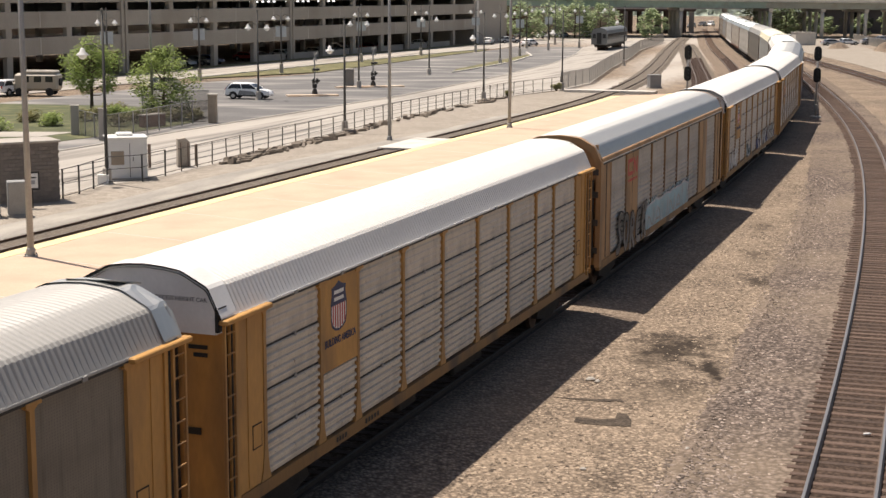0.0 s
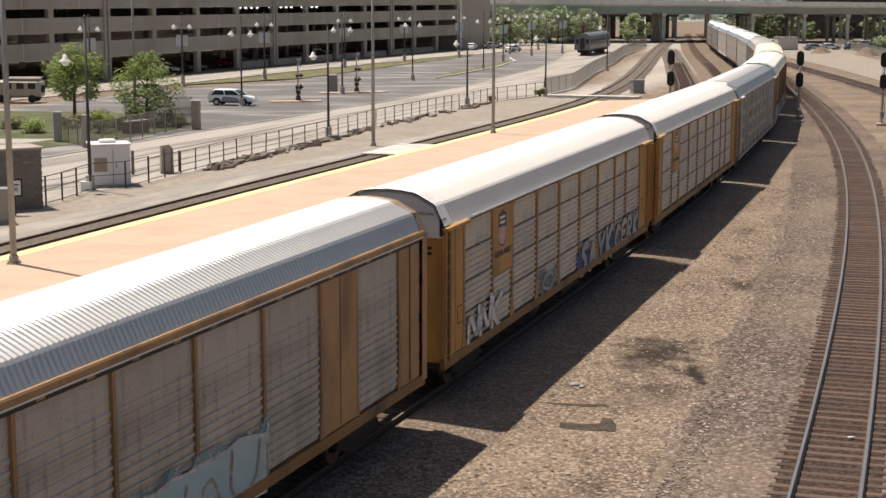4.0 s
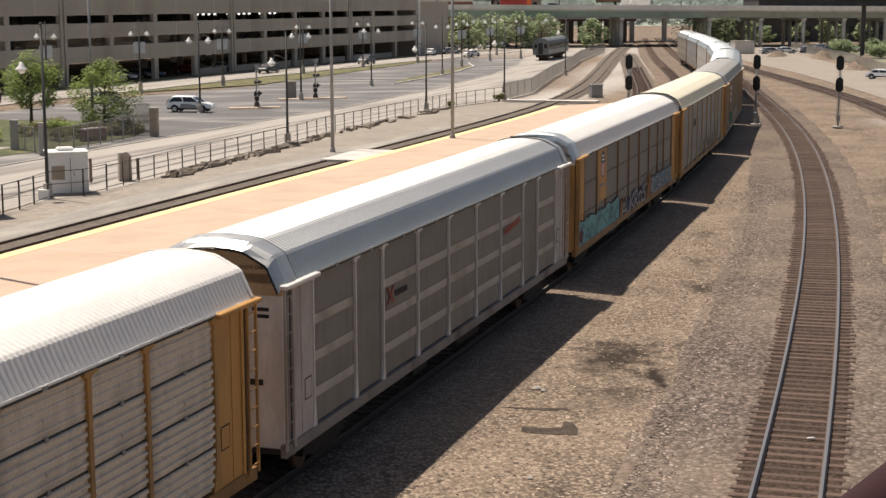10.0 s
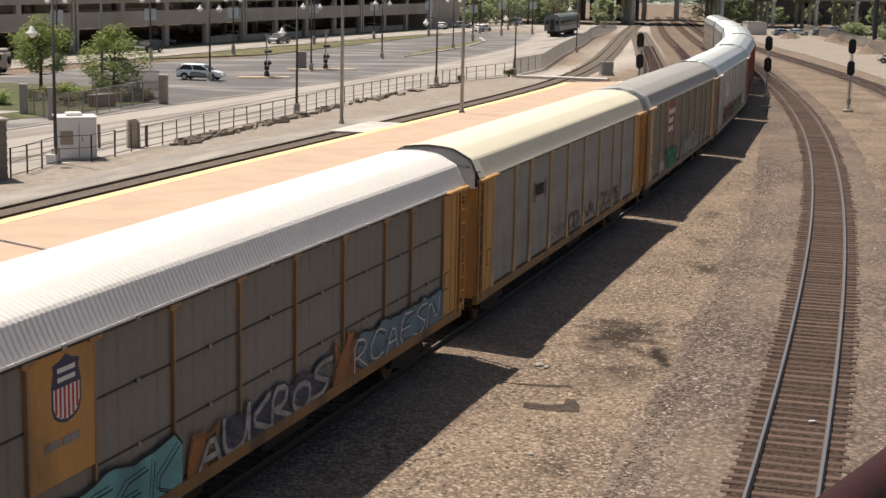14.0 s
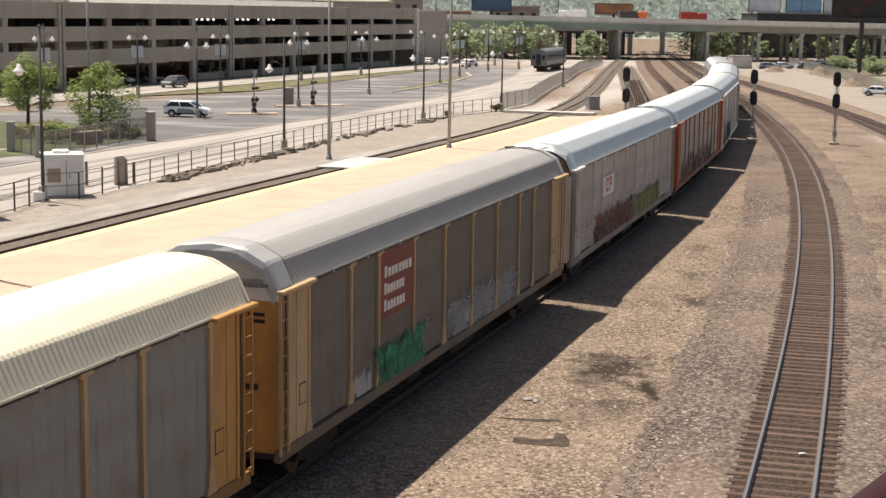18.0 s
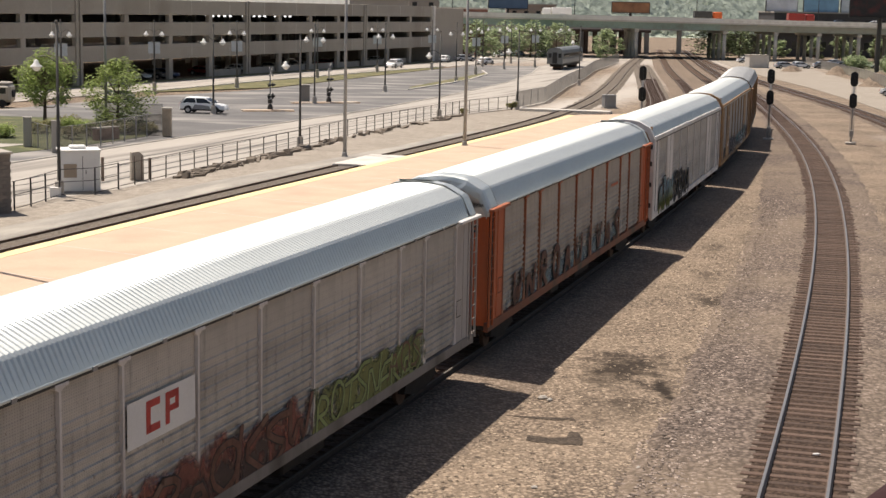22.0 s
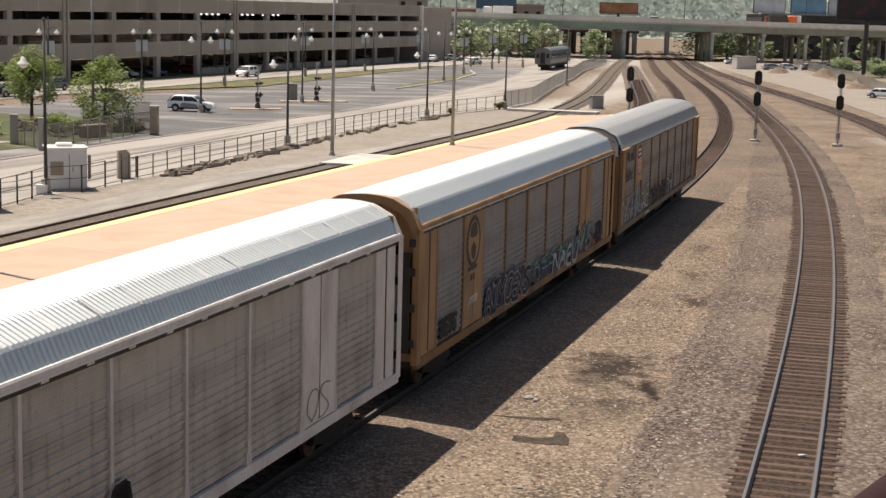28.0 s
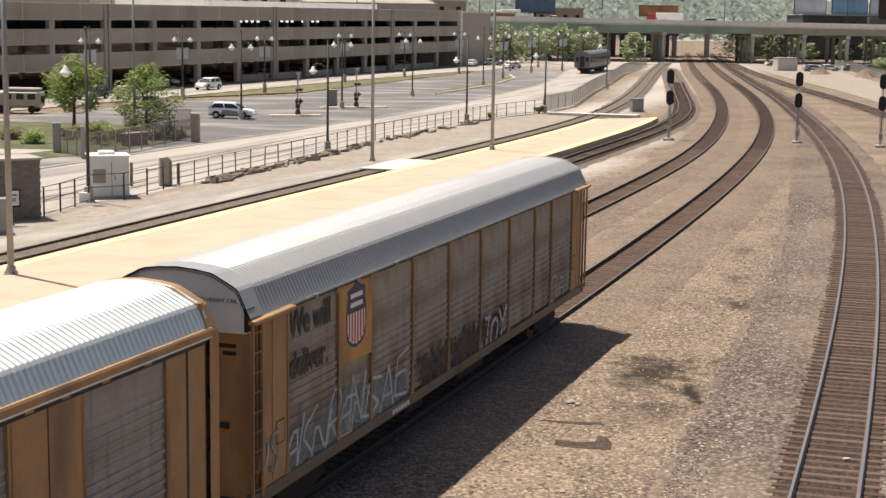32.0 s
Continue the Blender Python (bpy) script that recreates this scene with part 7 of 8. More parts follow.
for k in range(110):
    u = rnd.uniform(2.55, 6.9) if k < 60 else rnd.uniform(2.6, 4.1)
    p = fl[int(u)].lerp(fl[int(u) + 1], u % 1)
    timber = rnd.random() < 0.6
    l, w, h = (rnd.uniform(1.2, 2.8), 0.24, 0.2) if timber else (rnd.uniform(0.3, 0.8), rnd.uniform(0.3, 0.6), rnd.uniform(0.2, 0.4))
    t = tagged(new("timber_baulk" if timber else "rubble_stone", Geo().prism([(-l / 2, 0), (l / 2, 0), (l / 2 - rnd.uniform(0, 0.1), h), (-l / 2 + rnd.uniform(0, 0.2), h * rnd.uniform(0.7, 1))], "y", -w / 2, w / 2).mesh("rubble", M_RUBBLE)), "broken weathered %s lying at the fence foot" % ("timber baulk" if timber else "lump of concrete"), "timber" if timber else "rubble", "rubble at the fence")
    t.matrix_basis = pose(p.x + rnd.uniform(0.1, 1.1), p.y + rnd.uniform(-0.5, 0.5), Z_GROUND + 0.03, rnd.uniform(-12, 12), rnd.uniform(-7, 7), 70 + rnd.uniform(-35, 35))

# ---- kiosk, cabinets and brick block ----
t = thing("utility_kiosk", "white metal utility kiosk with a vent and a grey door panel", "utility cabinet", (-19.9, 89.9, Z_GROUND + 0.05), 18)
part("body", Geo().box(-1.15, 1.15, -0.95, 0.95, 0.1, 2.42, c=0.03), M_WHITE, t, "white sheet-metal body")
part("plinth", Geo().box(-1.2, 1.2, -1.0, 1.0, -0.05, 0.1), M_CONC, t)
part("roof", Geo().box(-1.22, 1.22, -1.02, 1.02, 2.42, 2.52, c=0.03), M_WHITE, t, "flat white lid")
part("roof_vent", Geo().box(-0.55, 0.4, -0.4, 0.4, 2.52, 2.72, c=0.06), M_WHITE, t)
part("door_panel", Geo().box(-0.95, -0.2, -0.975, -0.95, 0.9, 1.7, c=0.01), mat("tan_notice", (0.36, 0.29, 0.22), 0.8), t, "tan panel")
part("door_seam", Geo().box(0.12, 0.15, -0.96, -0.94, 0.15, 2.15), M_DARK_STEEL, t)
part("handle", Geo().box(0.3, 0.34, -1.0, -0.95, 1.1, 1.35), M_DARK_STEEL, t)
t = thing("meter_box", "small white meter box on the ground", "meter box", (-20.6, 87.0, Z_GROUND + 0.05))
part("body", Geo().box(-0.3, 0.3, -0.2, 0.2, 0, 0.5, c=0.03), M_WHITE, t)
part("lid", Geo().box(-0.32, 0.32, -0.22, 0.22, 0.5, 0.55), M_WHITE, t)
block = thing("brick_block", "dark brown brick enclosure with a flat top", "brick wall", (-23.2, 79.6, Z_GROUND), 33)
part("core", Geo().box(-1.72, 1.72, -1.0, 1.0, 0, 3.1), M_BRICK, block)
part("coping", Geo().box(-1.85, 1.85, -1.13, 1.13, 3.18, 3.3, c=0.02), M_CONC, block)
bk = Geo().box(-0.195, 0.195, -0.02, 0.02, -0.09, 0.09, c=0.008).mesh("brick", M_BRICK)
for r in range(16):
    for c in range(9):
        x = -1.74 + 0.2 + c * 0.41 + (0.2 if r % 2 else 0)
        if x < 1.6:
            part("brick", bk, None, block, at=(x, -1.012, 0.12 + r * 0.198))
for c in range(5):
    for r in range(16):
        part("brick", bk, None, block, at=pose(1.732, -0.8 + c * 0.41 - (0.1 if r % 2 else 0) + 0.05, 0.12 + r * 0.198, 0, 0, 90))
t = thing("equipment_cabinet", "grey steel equipment cabinet with a door", "cabinet", (-21.9, 74.3, Z_GROUND + 0.05), 20, "equipment cabinets")
part("body", Geo().box(-0.45, 0.45, -0.4, 0.4, 0.08, 1.75, c=0.03), M_GREY_POLE, t)
part("door", Geo().box(-0.4, 0.4, -0.42, -0.4, 0.15, 1.68, c=0.008), mat("warm_grey_door", (0.36, 0.33, 0.29), 0.6), t)
part("plinth", Geo().box(-0.5, 0.5, -0.45, 0.45, 0, 0.08), M_CONC, t)
copy_thing(t, pose(-23.1, 73.9, Z_GROUND + 0.05, 0, 0, 20))
t = thing("notice_sign", "white notice on a dark post beside the brick block", "sign", (-21.9, 77.0, Z_GROUND + 0.04), 25)
part("post", Geo().box(-0.04, 0.04, -0.04, 0.04, 0, 1.9), M_DARK_STEEL, t)
part("board", Geo().box(-0.38, 0.38, -0.07, -0.04, 0.95, 1.9, c=0.01), M_BLACK, t)
part("sheet", Geo().box(-0.3, 0.3, -0.08, -0.071, 1.05, 1.8), M_WHITE, t)
part("text_bar", Geo().box(-0.2, 0.2, -0.085, -0.081, 1.55, 1.62), M_BLACK, t)
part("text_bar", Geo().box(-0.15, 0.15, -0.085, -0.081, 1.25, 1.45), M_GREY_SPRAY, t)
t = thing("relay_box", "grey relay box on a footing beside the track", "relay box", (22.4, 179.2, Z_GROUND), 15)
part("body", Geo().box(-0.7, 0.7, -0.5, 0.5, 0.15, 1.5, c=0.05), M_GREY_POLE, t)
part("footing", Geo().box(-0.8, 0.8, -0.6, 0.6, 0, 0.15), M_CONC, t)
part("lid", Geo().box(-0.76, 0.76, -0.56, 0.56, 1.5, 1.58, c=0.02), M_GREY_POLE, t)

# ---- crossing signals in the lot ----


def crossing(x, y, turn):
    t = thing("crossing_signal", "old crossing signal post with black lamp pairs on a kerbed island", "crossing signal", (x, y, Z_GROUND + 0.08), turn, "crossing signals")
    part("post", Geo().tube([(0, 0, 0), (0, 0, 4.6)], 0.07, 8), M_GREY_POLE, t)
    part("base", lathe([(0.3, 0.1), (0.28, 0.5), (0.14, 0.75)], 10), M_DARK_STEEL, t)
    for z in (1.55, 2.75):
        part("cross_arm", Geo().box(-0.6, 0.6, -0.04, 0.04, z, z + 0.08), M_DARK_STEEL, t)
        for u in (-0.42, 0.42):
            d = part("lamp_disc", Geo().tube([(u, -0.1, z), (u, -0.05, z)], 0.3 if z < 2 else 0.2, 14), M_BLACK, t, "black lamp disc")
            part("lamp_hood", Geo().tube([(u, -0.35, z + 0.02), (u, -0.1, z + 0.02)], 0.12, 10), M_BLACK, d)
    for a in (45, -45):
        # Blades are coloured grey and kept small to suit the camera's view.
        part("crossbuck_blade", Geo().box(-0.6, 0.6, -0.03, -0.01, -0.11, 0.11), M_GREY_POLE, t, "small grey crossbuck blade", at=pose(0, -0.08, 4.1, 0, a, 0))
    part("motor_case", Geo().box(-0.2, 0.2, -0.2, 0.2, 0.8, 1.25, c=0.04), M_BLACK, t)


crossing(-15.6, 162.0, 68), crossing(-10.3, 177.2, 68)
M_ISLAND = mat("orange_tinted_kerb", (0.55, 0.40, 0.28), 0.9, var=0.2, scale=1.5, stain=(0.6, 0.55, 0.48), amount=0.5)
kerb("kerb_island_near", [(-18.4, 160.6), (-13.2, 162.2)], Z_GROUND + 0.08, 1.5, 0.16, M_ISLAND, "worn orange-edged concrete kerb island")
kerb("kerb_island_far", [(-14.4, 175.2), (-6.9, 178.2)], Z_GROUND + 0.08, 1.4, 0.16, M_ISLAND, "worn orange-edged concrete kerb island")
t = thing("litter_bin", "square grey concrete litter bin", "litter bin", (-13.2, 178.9, Z_GROUND + 0.1), 15)
part("body", Geo().box(-0.5, 0.5, -0.5, 0.5, 0, 1.9, c=0.06), mat("grey_bin", (0.27, 0.25, 0.225), 0.9), t)
part("rim", Geo().box(-0.55, 0.55, -0.55, 0.55, 1.9, 2.0, c=0.03), M_CONC, t)

# ---- vehicles ----
M_TYRE = M_RUBBER
M_RIM = mat("wheel_rim", (0.45, 0.45, 0.46), 0.35, 0.8, 0.1, 3, 20, 0)
M_TAIL = mat("tail_lamp", (0.35, 0.02, 0.02), 0.3)
M_HEAD = mat("head_lamp", (0.75, 0.76, 0.78), 0.15)
CAR_PAINTS = {k: mat(k + "_car_paint", v, 0.28, 0.1, 0.05, 1, 10, 0, spec=0.6) for k, v in {"white": (0.86, 0.86, 0.85), "black": (0.02, 0.02, 0.022), "silver": (0.42, 0.43, 0.44), "red": (0.30, 0.03, 0.025), "tan": (0.40, 0.36, 0.29), "blue": (0.04, 0.07, 0.16), "yellow": (0.62, 0.56, 0.36), "grey": (0.13, 0.135, 0.14)}.items()}


def vehicle(name, colour, label, x, y, turn, kind="suv", z=None, group="", stripe=False):
    """A car in its own space: x forward. Body, glasshouse, roof, lamps, wheels."""
    z = Z_GROUND + 0.1 if z is None else z
    p = CAR_PAINTS[colour]
    t = thing(name, label, "car", (x, y, z), turn, group)
    L, W, H, hood, belt = {"suv": (2.35, 0.93, 1.66, 1.04, 1.08), "sedan": (2.3, 0.9, 1.45, 0.92, 0.95), "pickup": (2.8, 0.98, 1.85, 1.12, 1.15)}[kind]
    rings = []
    for u, w, lo, hi in ((-1.0, 0.80, 0.48, belt * 0.78), (-0.985, 0.90, 0.40, belt * 0.92), (-0.93, 0.96, 0.36, belt * 1.01), (-0.5, 1.0, 0.3, belt), (0.25, 1.0, 0.3, belt * 0.98), (0.46, 0.99, 0.3, hood * 0.98), (0.7, 0.97, 0.31, hood * 0.93), (0.88, 0.92, 0.34, hood * 0.84), (0.96, 0.84, 0.4, hood * 0.72), (1.0, 0.72, 0.46, hood * 0.58)):
        w *= W
        rings.append([(u * L, -w, lo + 0.08), (u * L, -w * 1.0, (lo + hi) / 2), (u * L, -w * 0.93, hi), (u * L, w * 0.93, hi), (u * L, w, (lo + hi) / 2), (u * L, w, lo + 0.08), (u * L, w * 0.8, lo), (u * L, -w * 0.8, lo)])
    part("body", Geo().loft(rings, caps=True), p, t, "painted body", smooth=False)
    back = {"suv": -0.97, "sedan": -0.78, "pickup": -0.08}[kind]
    rake = 0.24 if kind == "suv" else 0.26
    a0, a1, b0, b1 = back * L, (back + rake) * L, 0.12 * L, 0.52 * L
    k = lambda f, w, z: [(a0 + (a1 - a0) * f, -W * w, z), (b1 + (b0 - b1) * f, -W * w, z), (b1 + (b0 - b1) * f, W * w, z), (a0 + (a1 - a0) * f, W * w, z)]
    cab = part("glasshouse", Geo().loft([k(0, 0.92, belt - 0.04), k(0.6, 0.84, belt + (H - belt) * 0.6), k(1, 0.74, H - 0.09)], caps=True), M_GLASS_DARK, t, "dark tinted windows")
    part("roof", Geo().loft([k(0.88, 0.775, H - 0.13), k(1.02, 0.755, H - 0.07), k(1.15, 0.66, H - 0.02), k(1.6, 0.4, H)], caps=True), p, cab, "domed painted roof")
    for u in (-1, 1):
        for f in (0.05, 0.5, 0.97):
            xa, xb = a0 + (b1 - a0) * f, a1 + (b0 - a1) * f
            g = 0.075 if f > 0.9 or f < 0.1 else 0.045
            part("pillar", Geo().loft([[(xa - g, u * W * 0.935, belt - 0.02), (xa + g, u * W * 0.935, belt - 0.02), (xa + g, u * W * 0.87, belt - 0.02), (xa - g, u * W * 0.87, belt - 0.02)], [(xa + (xb - xa) * 0.6 - g, u * W * 0.852, belt + (H - belt) * 0.6), (xa + (xb - xa) * 0.6 + g, u * W * 0.852, belt + (H - belt) * 0.6), (xa + (xb - xa) * 0.6 + g, u * W * 0.80, belt + (H - belt) * 0.6), (xa + (xb - xa) * 0.6 - g, u * W * 0.80, belt + (H - belt) * 0.6)], [(xb - g * 0.8, u * W * 0.757, H - 0.08), (xb + g * 0.8, u * W * 0.757, H - 0.08), (xb + g * 0.8, u * W * 0.70, H - 0.08), (xb - g * 0.8, u * W * 0.70, H - 0.08)]], caps=True), p, cab)
        part("headlight", Geo().box(L * 0.93, L * 0.985, u * W * 0.66 - 0.16, u * W * 0.66 + 0.16, hood * 0.66, hood * 0.8, c=0.02), M_HEAD, t, "clear headlight")
        part("tail_light", Geo().box(-L * 1.005, -L * 0.96, u * W * 0.76 - 0.09, u * W * 0.76 + 0.09, belt * 0.72, belt * 0.98, c=0.02), M_TAIL, t, "red tail light")
        part("mirror", Geo().box(b1 - 0.25, b1 - 0.1, u * (W + 0.02) - 0.08, u * (W + 0.02) + 0.08, belt, belt + 0.15, c=0.03), p, t)
        if stripe:
            part("side_stripe", Geo().prism([(-L * 0.40, 0.45), (L * 0.44, 0.45), (L * 0.36, 0.78), (L * 0.05, 0.86), (-L * 0.3, 0.9)], "y", u * (W + 0.004) - 0.006, u * (W + 0.004) + 0.006), mat("side_panel_grey", (0.24, 0.245, 0.25), 0.4), t, "grey side panel")
        part("sill_cladding", Geo().box(-L * 0.94, L * 0.93, u * (W + 0.003) - 0.02, u * (W + 0.003) + 0.02, 0.3, 0.44, c=0.01), M_RUBBER, t, "black lower cladding")
        for f in (-0.6, 0.62):
            part("wheel_arch", Geo().prism([(f * L + 0.44 * math.cos(a), 0.36 + 0.44 * math.sin(a)) for a in np.linspace(0, math.pi, 11)], "y", u * (W + 0.002) - 0.03, u * (W + 0.002) + 0.012), M_RUBBER, t, "dark wheel arch")
            wheel = part("wheel", Geo().tube([(0, -0.11, 0), (0, -0.1, 0), (0, 0.1, 0), (0, 0.11, 0)], [0.28, 0.35, 0.35, 0.28], 16), M_TYRE, t, "black tyre", at=(f * L, u * (W - 0.06), 0.35))
            part("rim", Geo().tube([(0, u * 0.105, 0), (0, u * 0.125, 0)], [0.22, 0.18], 12), M_RIM, wheel, "silver rim")
    for u in (-1, 1):
        part("bumper", Geo().box(min(u * L * 0.96, u * L * 1.02), max(u * L * 0.96, u * L * 1.02), -W * 0.82, W * 0.82, 0.38, 0.56, c=0.03), p, t)
    return t


def street(s, n):
    p = G0 + GD * s + GN * n
    return p.x, p.y


HEAD = math.degrees(math.atan2(GD.y, GD.x))
vehicle("parked_suv", "white", "white sport utility car with dark side panels parked in the lot", -21.8, 156.6, -12, group="", stripe=True)
vehicle("parked_sedan", "yellow", "cream sedan parked behind the shrubs", *street(-26, 22), HEAD + 160, "sedan")
vehicle("parked_van", "white", "white car parked at the garden edge", -47.5, 160.5, HEAD, "suv")
SUV_A = vehicle("moving_suv", "black", "black sport utility car driving along the street", *street(120, 8), HEAD + 180)
SUV_B = vehicle("moving_suv", "grey", "dark grey sport utility car driving along the street", *street(140, 8), HEAD + 180)
SUV_C = vehicle("moving_suv", "white", "white sport utility car driving along the street", *street(150, 8), HEAD + 180)
SUV_D = vehicle("moving_suv", "silver", "silver sport utility car driving off along the street", *street(-40, 11), HEAD)
inside = [("silver", 18), ("white", 21), ("grey", 25.6), ("blue", 29), ("red", 41), ("silver", 44.5), ("white", 53), ("tan", 65), ("grey", 69), ("silver", 77), ("red", 88), ("white", 112)]
for col, s in inside:
    p = street(s, -4.2)
    vehicle("garage_car", col, "%s car parked in the shade inside the garage" % col, p[0], p[1], HEAD - 90, "sedan", group="cars in the garage", z=Z_GROUND + 0.02)
for col, x, y, turn in (("white", 5.5, 322, 80), ("silver", 10, 330, 20), ("blue", 24, 372, 60), ("white", 19, 366, 60), ("silver", 30, 374, 60), ("grey", 14, 364, 50), ("white", 13.6, 312.5, 60)):
    vehicle("distant_car", col, "%s car standing at the far end of the street" % col, x, y, turn, "sedan", group="cars at the street end")
for col, x, y, turn in (("silver", 78, 326, 10), ("white", 82, 329, 12), ("silver", 88, 333, 8), ("grey", 93, 335, 8), ("white", 99, 338, 5), ("white", 68.7, 219, -30), ("silver", 96, 352, 12), ("white", 77, 360, 10)):
    vehicle("yard_car", col, "%s car parked beyond the service road" % col, x, y, turn, "sedan", group="cars beyond the siding", z=Z_GROUND + 0.05)
t = thing("camper_van", "old tan camper van with small windows and a spare wheel", "van", (-44.6, 160.5, Z_GROUND + 0.1), HEAD + 110)
part("body", Geo().box(-2.4, 2.2, -1.0, 1.0, 0.5, 2.3, c=0.22), CAR_PAINTS["tan"], t)
part("roof_pod", Geo().box(-2.2, 1.5, -0.85, 0.85, 2.3, 2.6, c=0.12), M_CONC, t)
part("nose", Geo().box(2.0, 2.7, -0.92, 0.92, 0.5, 1.4, c=0.15), CAR_PAINTS["tan"], t)
for u in (-1, 1):
    for a in (-1.9, -0.7, 0.6):
        part("window", Geo().box(a, a + 0.8, u * 1.0 - 0.01, u * 1.0 + 0.01, 1.4, 2.0, c=0.005), M_GLASS_DARK, t)
    for a in (-1.5, 1.7):
        part("wheel", Geo().tube([(a, u * 0.75, 0.4), (a, u * 1.02, 0.4)], 0.4, 16), M_TYRE, t)
part("spare_wheel", Geo().tube([(-2.4, 0.2, 1.4), (-2.6, 0.2, 1.4)], 0.4, 16), M_TYRE, t)

# vehicles on the highway
ZB = 1.95


def lorry(name, label, x, colour, box_col, length, y):
    t = thing(name, label, "lorry", (x, BY + y, soffit(x) + ZB))
    part("cab", Geo().box(length / 2 - 2.2, length / 2, -1.2, 1.2, 0.5, 2.6, c=0.2), colour, t)
    part("windscreen", Geo().box(length / 2 - 0.3, length / 2 + 0.02, -1.0, 1.0, 1.7, 2.6), M_GLASS_DARK, t)
    part("load", Geo().box(-length / 2, length / 2 - 2.5, -1.25, 1.25, 0.9, 2.75, c=0.08), box_col, t)
    part("chassis", Geo().box(-length / 2, length / 2 - 0.4, -0.9, 0.9, 0.45, 0.9), M_DARK_STEEL, t)
    for a in (-length / 2 + 1, -length / 2 + 2.2, length / 2 - 1.2):
        part("wheel", Geo().tube([(a, -1.2, 0.5), (a, 1.2, 0.5)], 0.5, 12), M_TYRE, t)
    return t


TRUCK_RED = lorry("red_lorry", "red lorry driving over the highway bridge", 78, CAR_PAINTS["red"], CAR_PAINTS["red"], 6.5, 5)
TRUCK_ORANGE = lorry("orange_lorry", "lorry with an orange cab and dark load on the highway bridge", 58, mat("orange_cab", (0.6, 0.12, 0.03), 0.4), M_DARK_STEEL, 7, 12)
TRUCK_WHITE = lorry("white_lorry", "white box lorry on the highway bridge", 41, M_WHITE, M_WHITE, 7.5, 16)
TANKER = lorry("white_lorry", "white tank lorry driving over the highway bridge", 90, CAR_PAINTS["red"], M_WHITE, 9, 14)
CAR_BR = vehicle("highway_car", "black", "black car driving over the highway bridge", 88, BY + 5, 0, "sedan", z=soffit(88) + ZB, group="cars on the bridge")
CAR_BW = vehicle("highway_car", "white", "white car driving over the highway bridge", 70, BY + 18, 180, "sedan", z=soffit(70) + ZB, group="cars on the bridge")
CAR_BS = vehicle("highway_car", "silver", "silver car driving over the highway bridge", 110, BY + 18, 180, "suv", z=soffit(110) + ZB, group="cars on the bridge")

# ---- passenger coach ----
t = thing("passenger_coach", "old grey railway coach standing alone at the street end", "railway coach", (29.0, 303.5, 0), math.degrees(math.atan2(38, 10)))
M_COACH = mat("coach_grey_paint", (0.17, 0.18, 0.18), 0.5, 0.2, 0.12, 0.8, 10, 0.05, stain=(0.12, 0.11, 0.10), amount=0.3)
prof = [(-1.5, 0.9), (-1.52, 3.0), (-1.4, 3.5), (-1.0, 3.85), (0, 4.05), (1.0, 3.85), (1.4, 3.5), (1.52, 3.0), (1.5, 0.9)]
part("body", Geo().prism(prof, "x", -12.5, 12.5), M_COACH, t)
part("window_band", Geo().box(-11.5, 11.5, -1.535, -1.505, 2.15, 2.85, c=0.01), M_GLASS_DARK, t, "dark window band")
part("silver_band", Geo().box(-12.4, 12.4, -1.535, -1.505, 1.1, 1.8, c=0.01), mat("brushed_band", (0.38, 0.38, 0.37), 0.4, 0.6), t)
part("end_door", Geo().box(-12.56, -12.48, -0.45, 0.45, 1.0, 3.1, c=0.02), M_BLACK, t, "dark end door")
for u in (-0.95, 0.95):
    part("end_window", Geo().box(-12.54, -12.49, u - 0.3, u + 0.3, 2.1, 2.9, c=0.01), M_GLASS_DARK, t)
part("underframe", Geo().box(-11.5, 11.5, -1.1, 1.1, 0.35, 0.95, c=0.05), M_UNDER, t)
for a in (-9.5, -7.2, 7.2, 9.5):
    part("wheelset", Geo().tube([(a, -0.8, 0.2), (a, 0.8, 0.2)], 0.45, 14), M_WHEEL, t)

# ---- trees and shrubs ----


def leaves(q, c, r, n, size, rnd, flatten=0.8):
    for _ in range(n):
        d = Vector((rnd.gauss(0, 1), rnd.gauss(0, 1), rnd.gauss(0, 1))).normalized() * r * rnd.random() ** 0.45
        p = Vector(c) + Vector((d.x, d.y, d.z * flatten))
        a, e = rnd.uniform(0, 6.283), rnd.uniform(-0.9, 0.9)
        u = Vector((math.cos(a), math.sin(a), rnd.uniform(-0.4, 0.4))) * size * rnd.uniform(0.6, 1.3)
        v = Vector((-math.sin(a) * math.cos(e), math.cos(a) * math.cos(e), math.sin(e))) * size * rnd.uniform(0.35, 0.6)
        q.add([p - u, p - u * 0.2 + v, p + u, p - u * 0.1 - v], [(0, 1, 2, 3)])


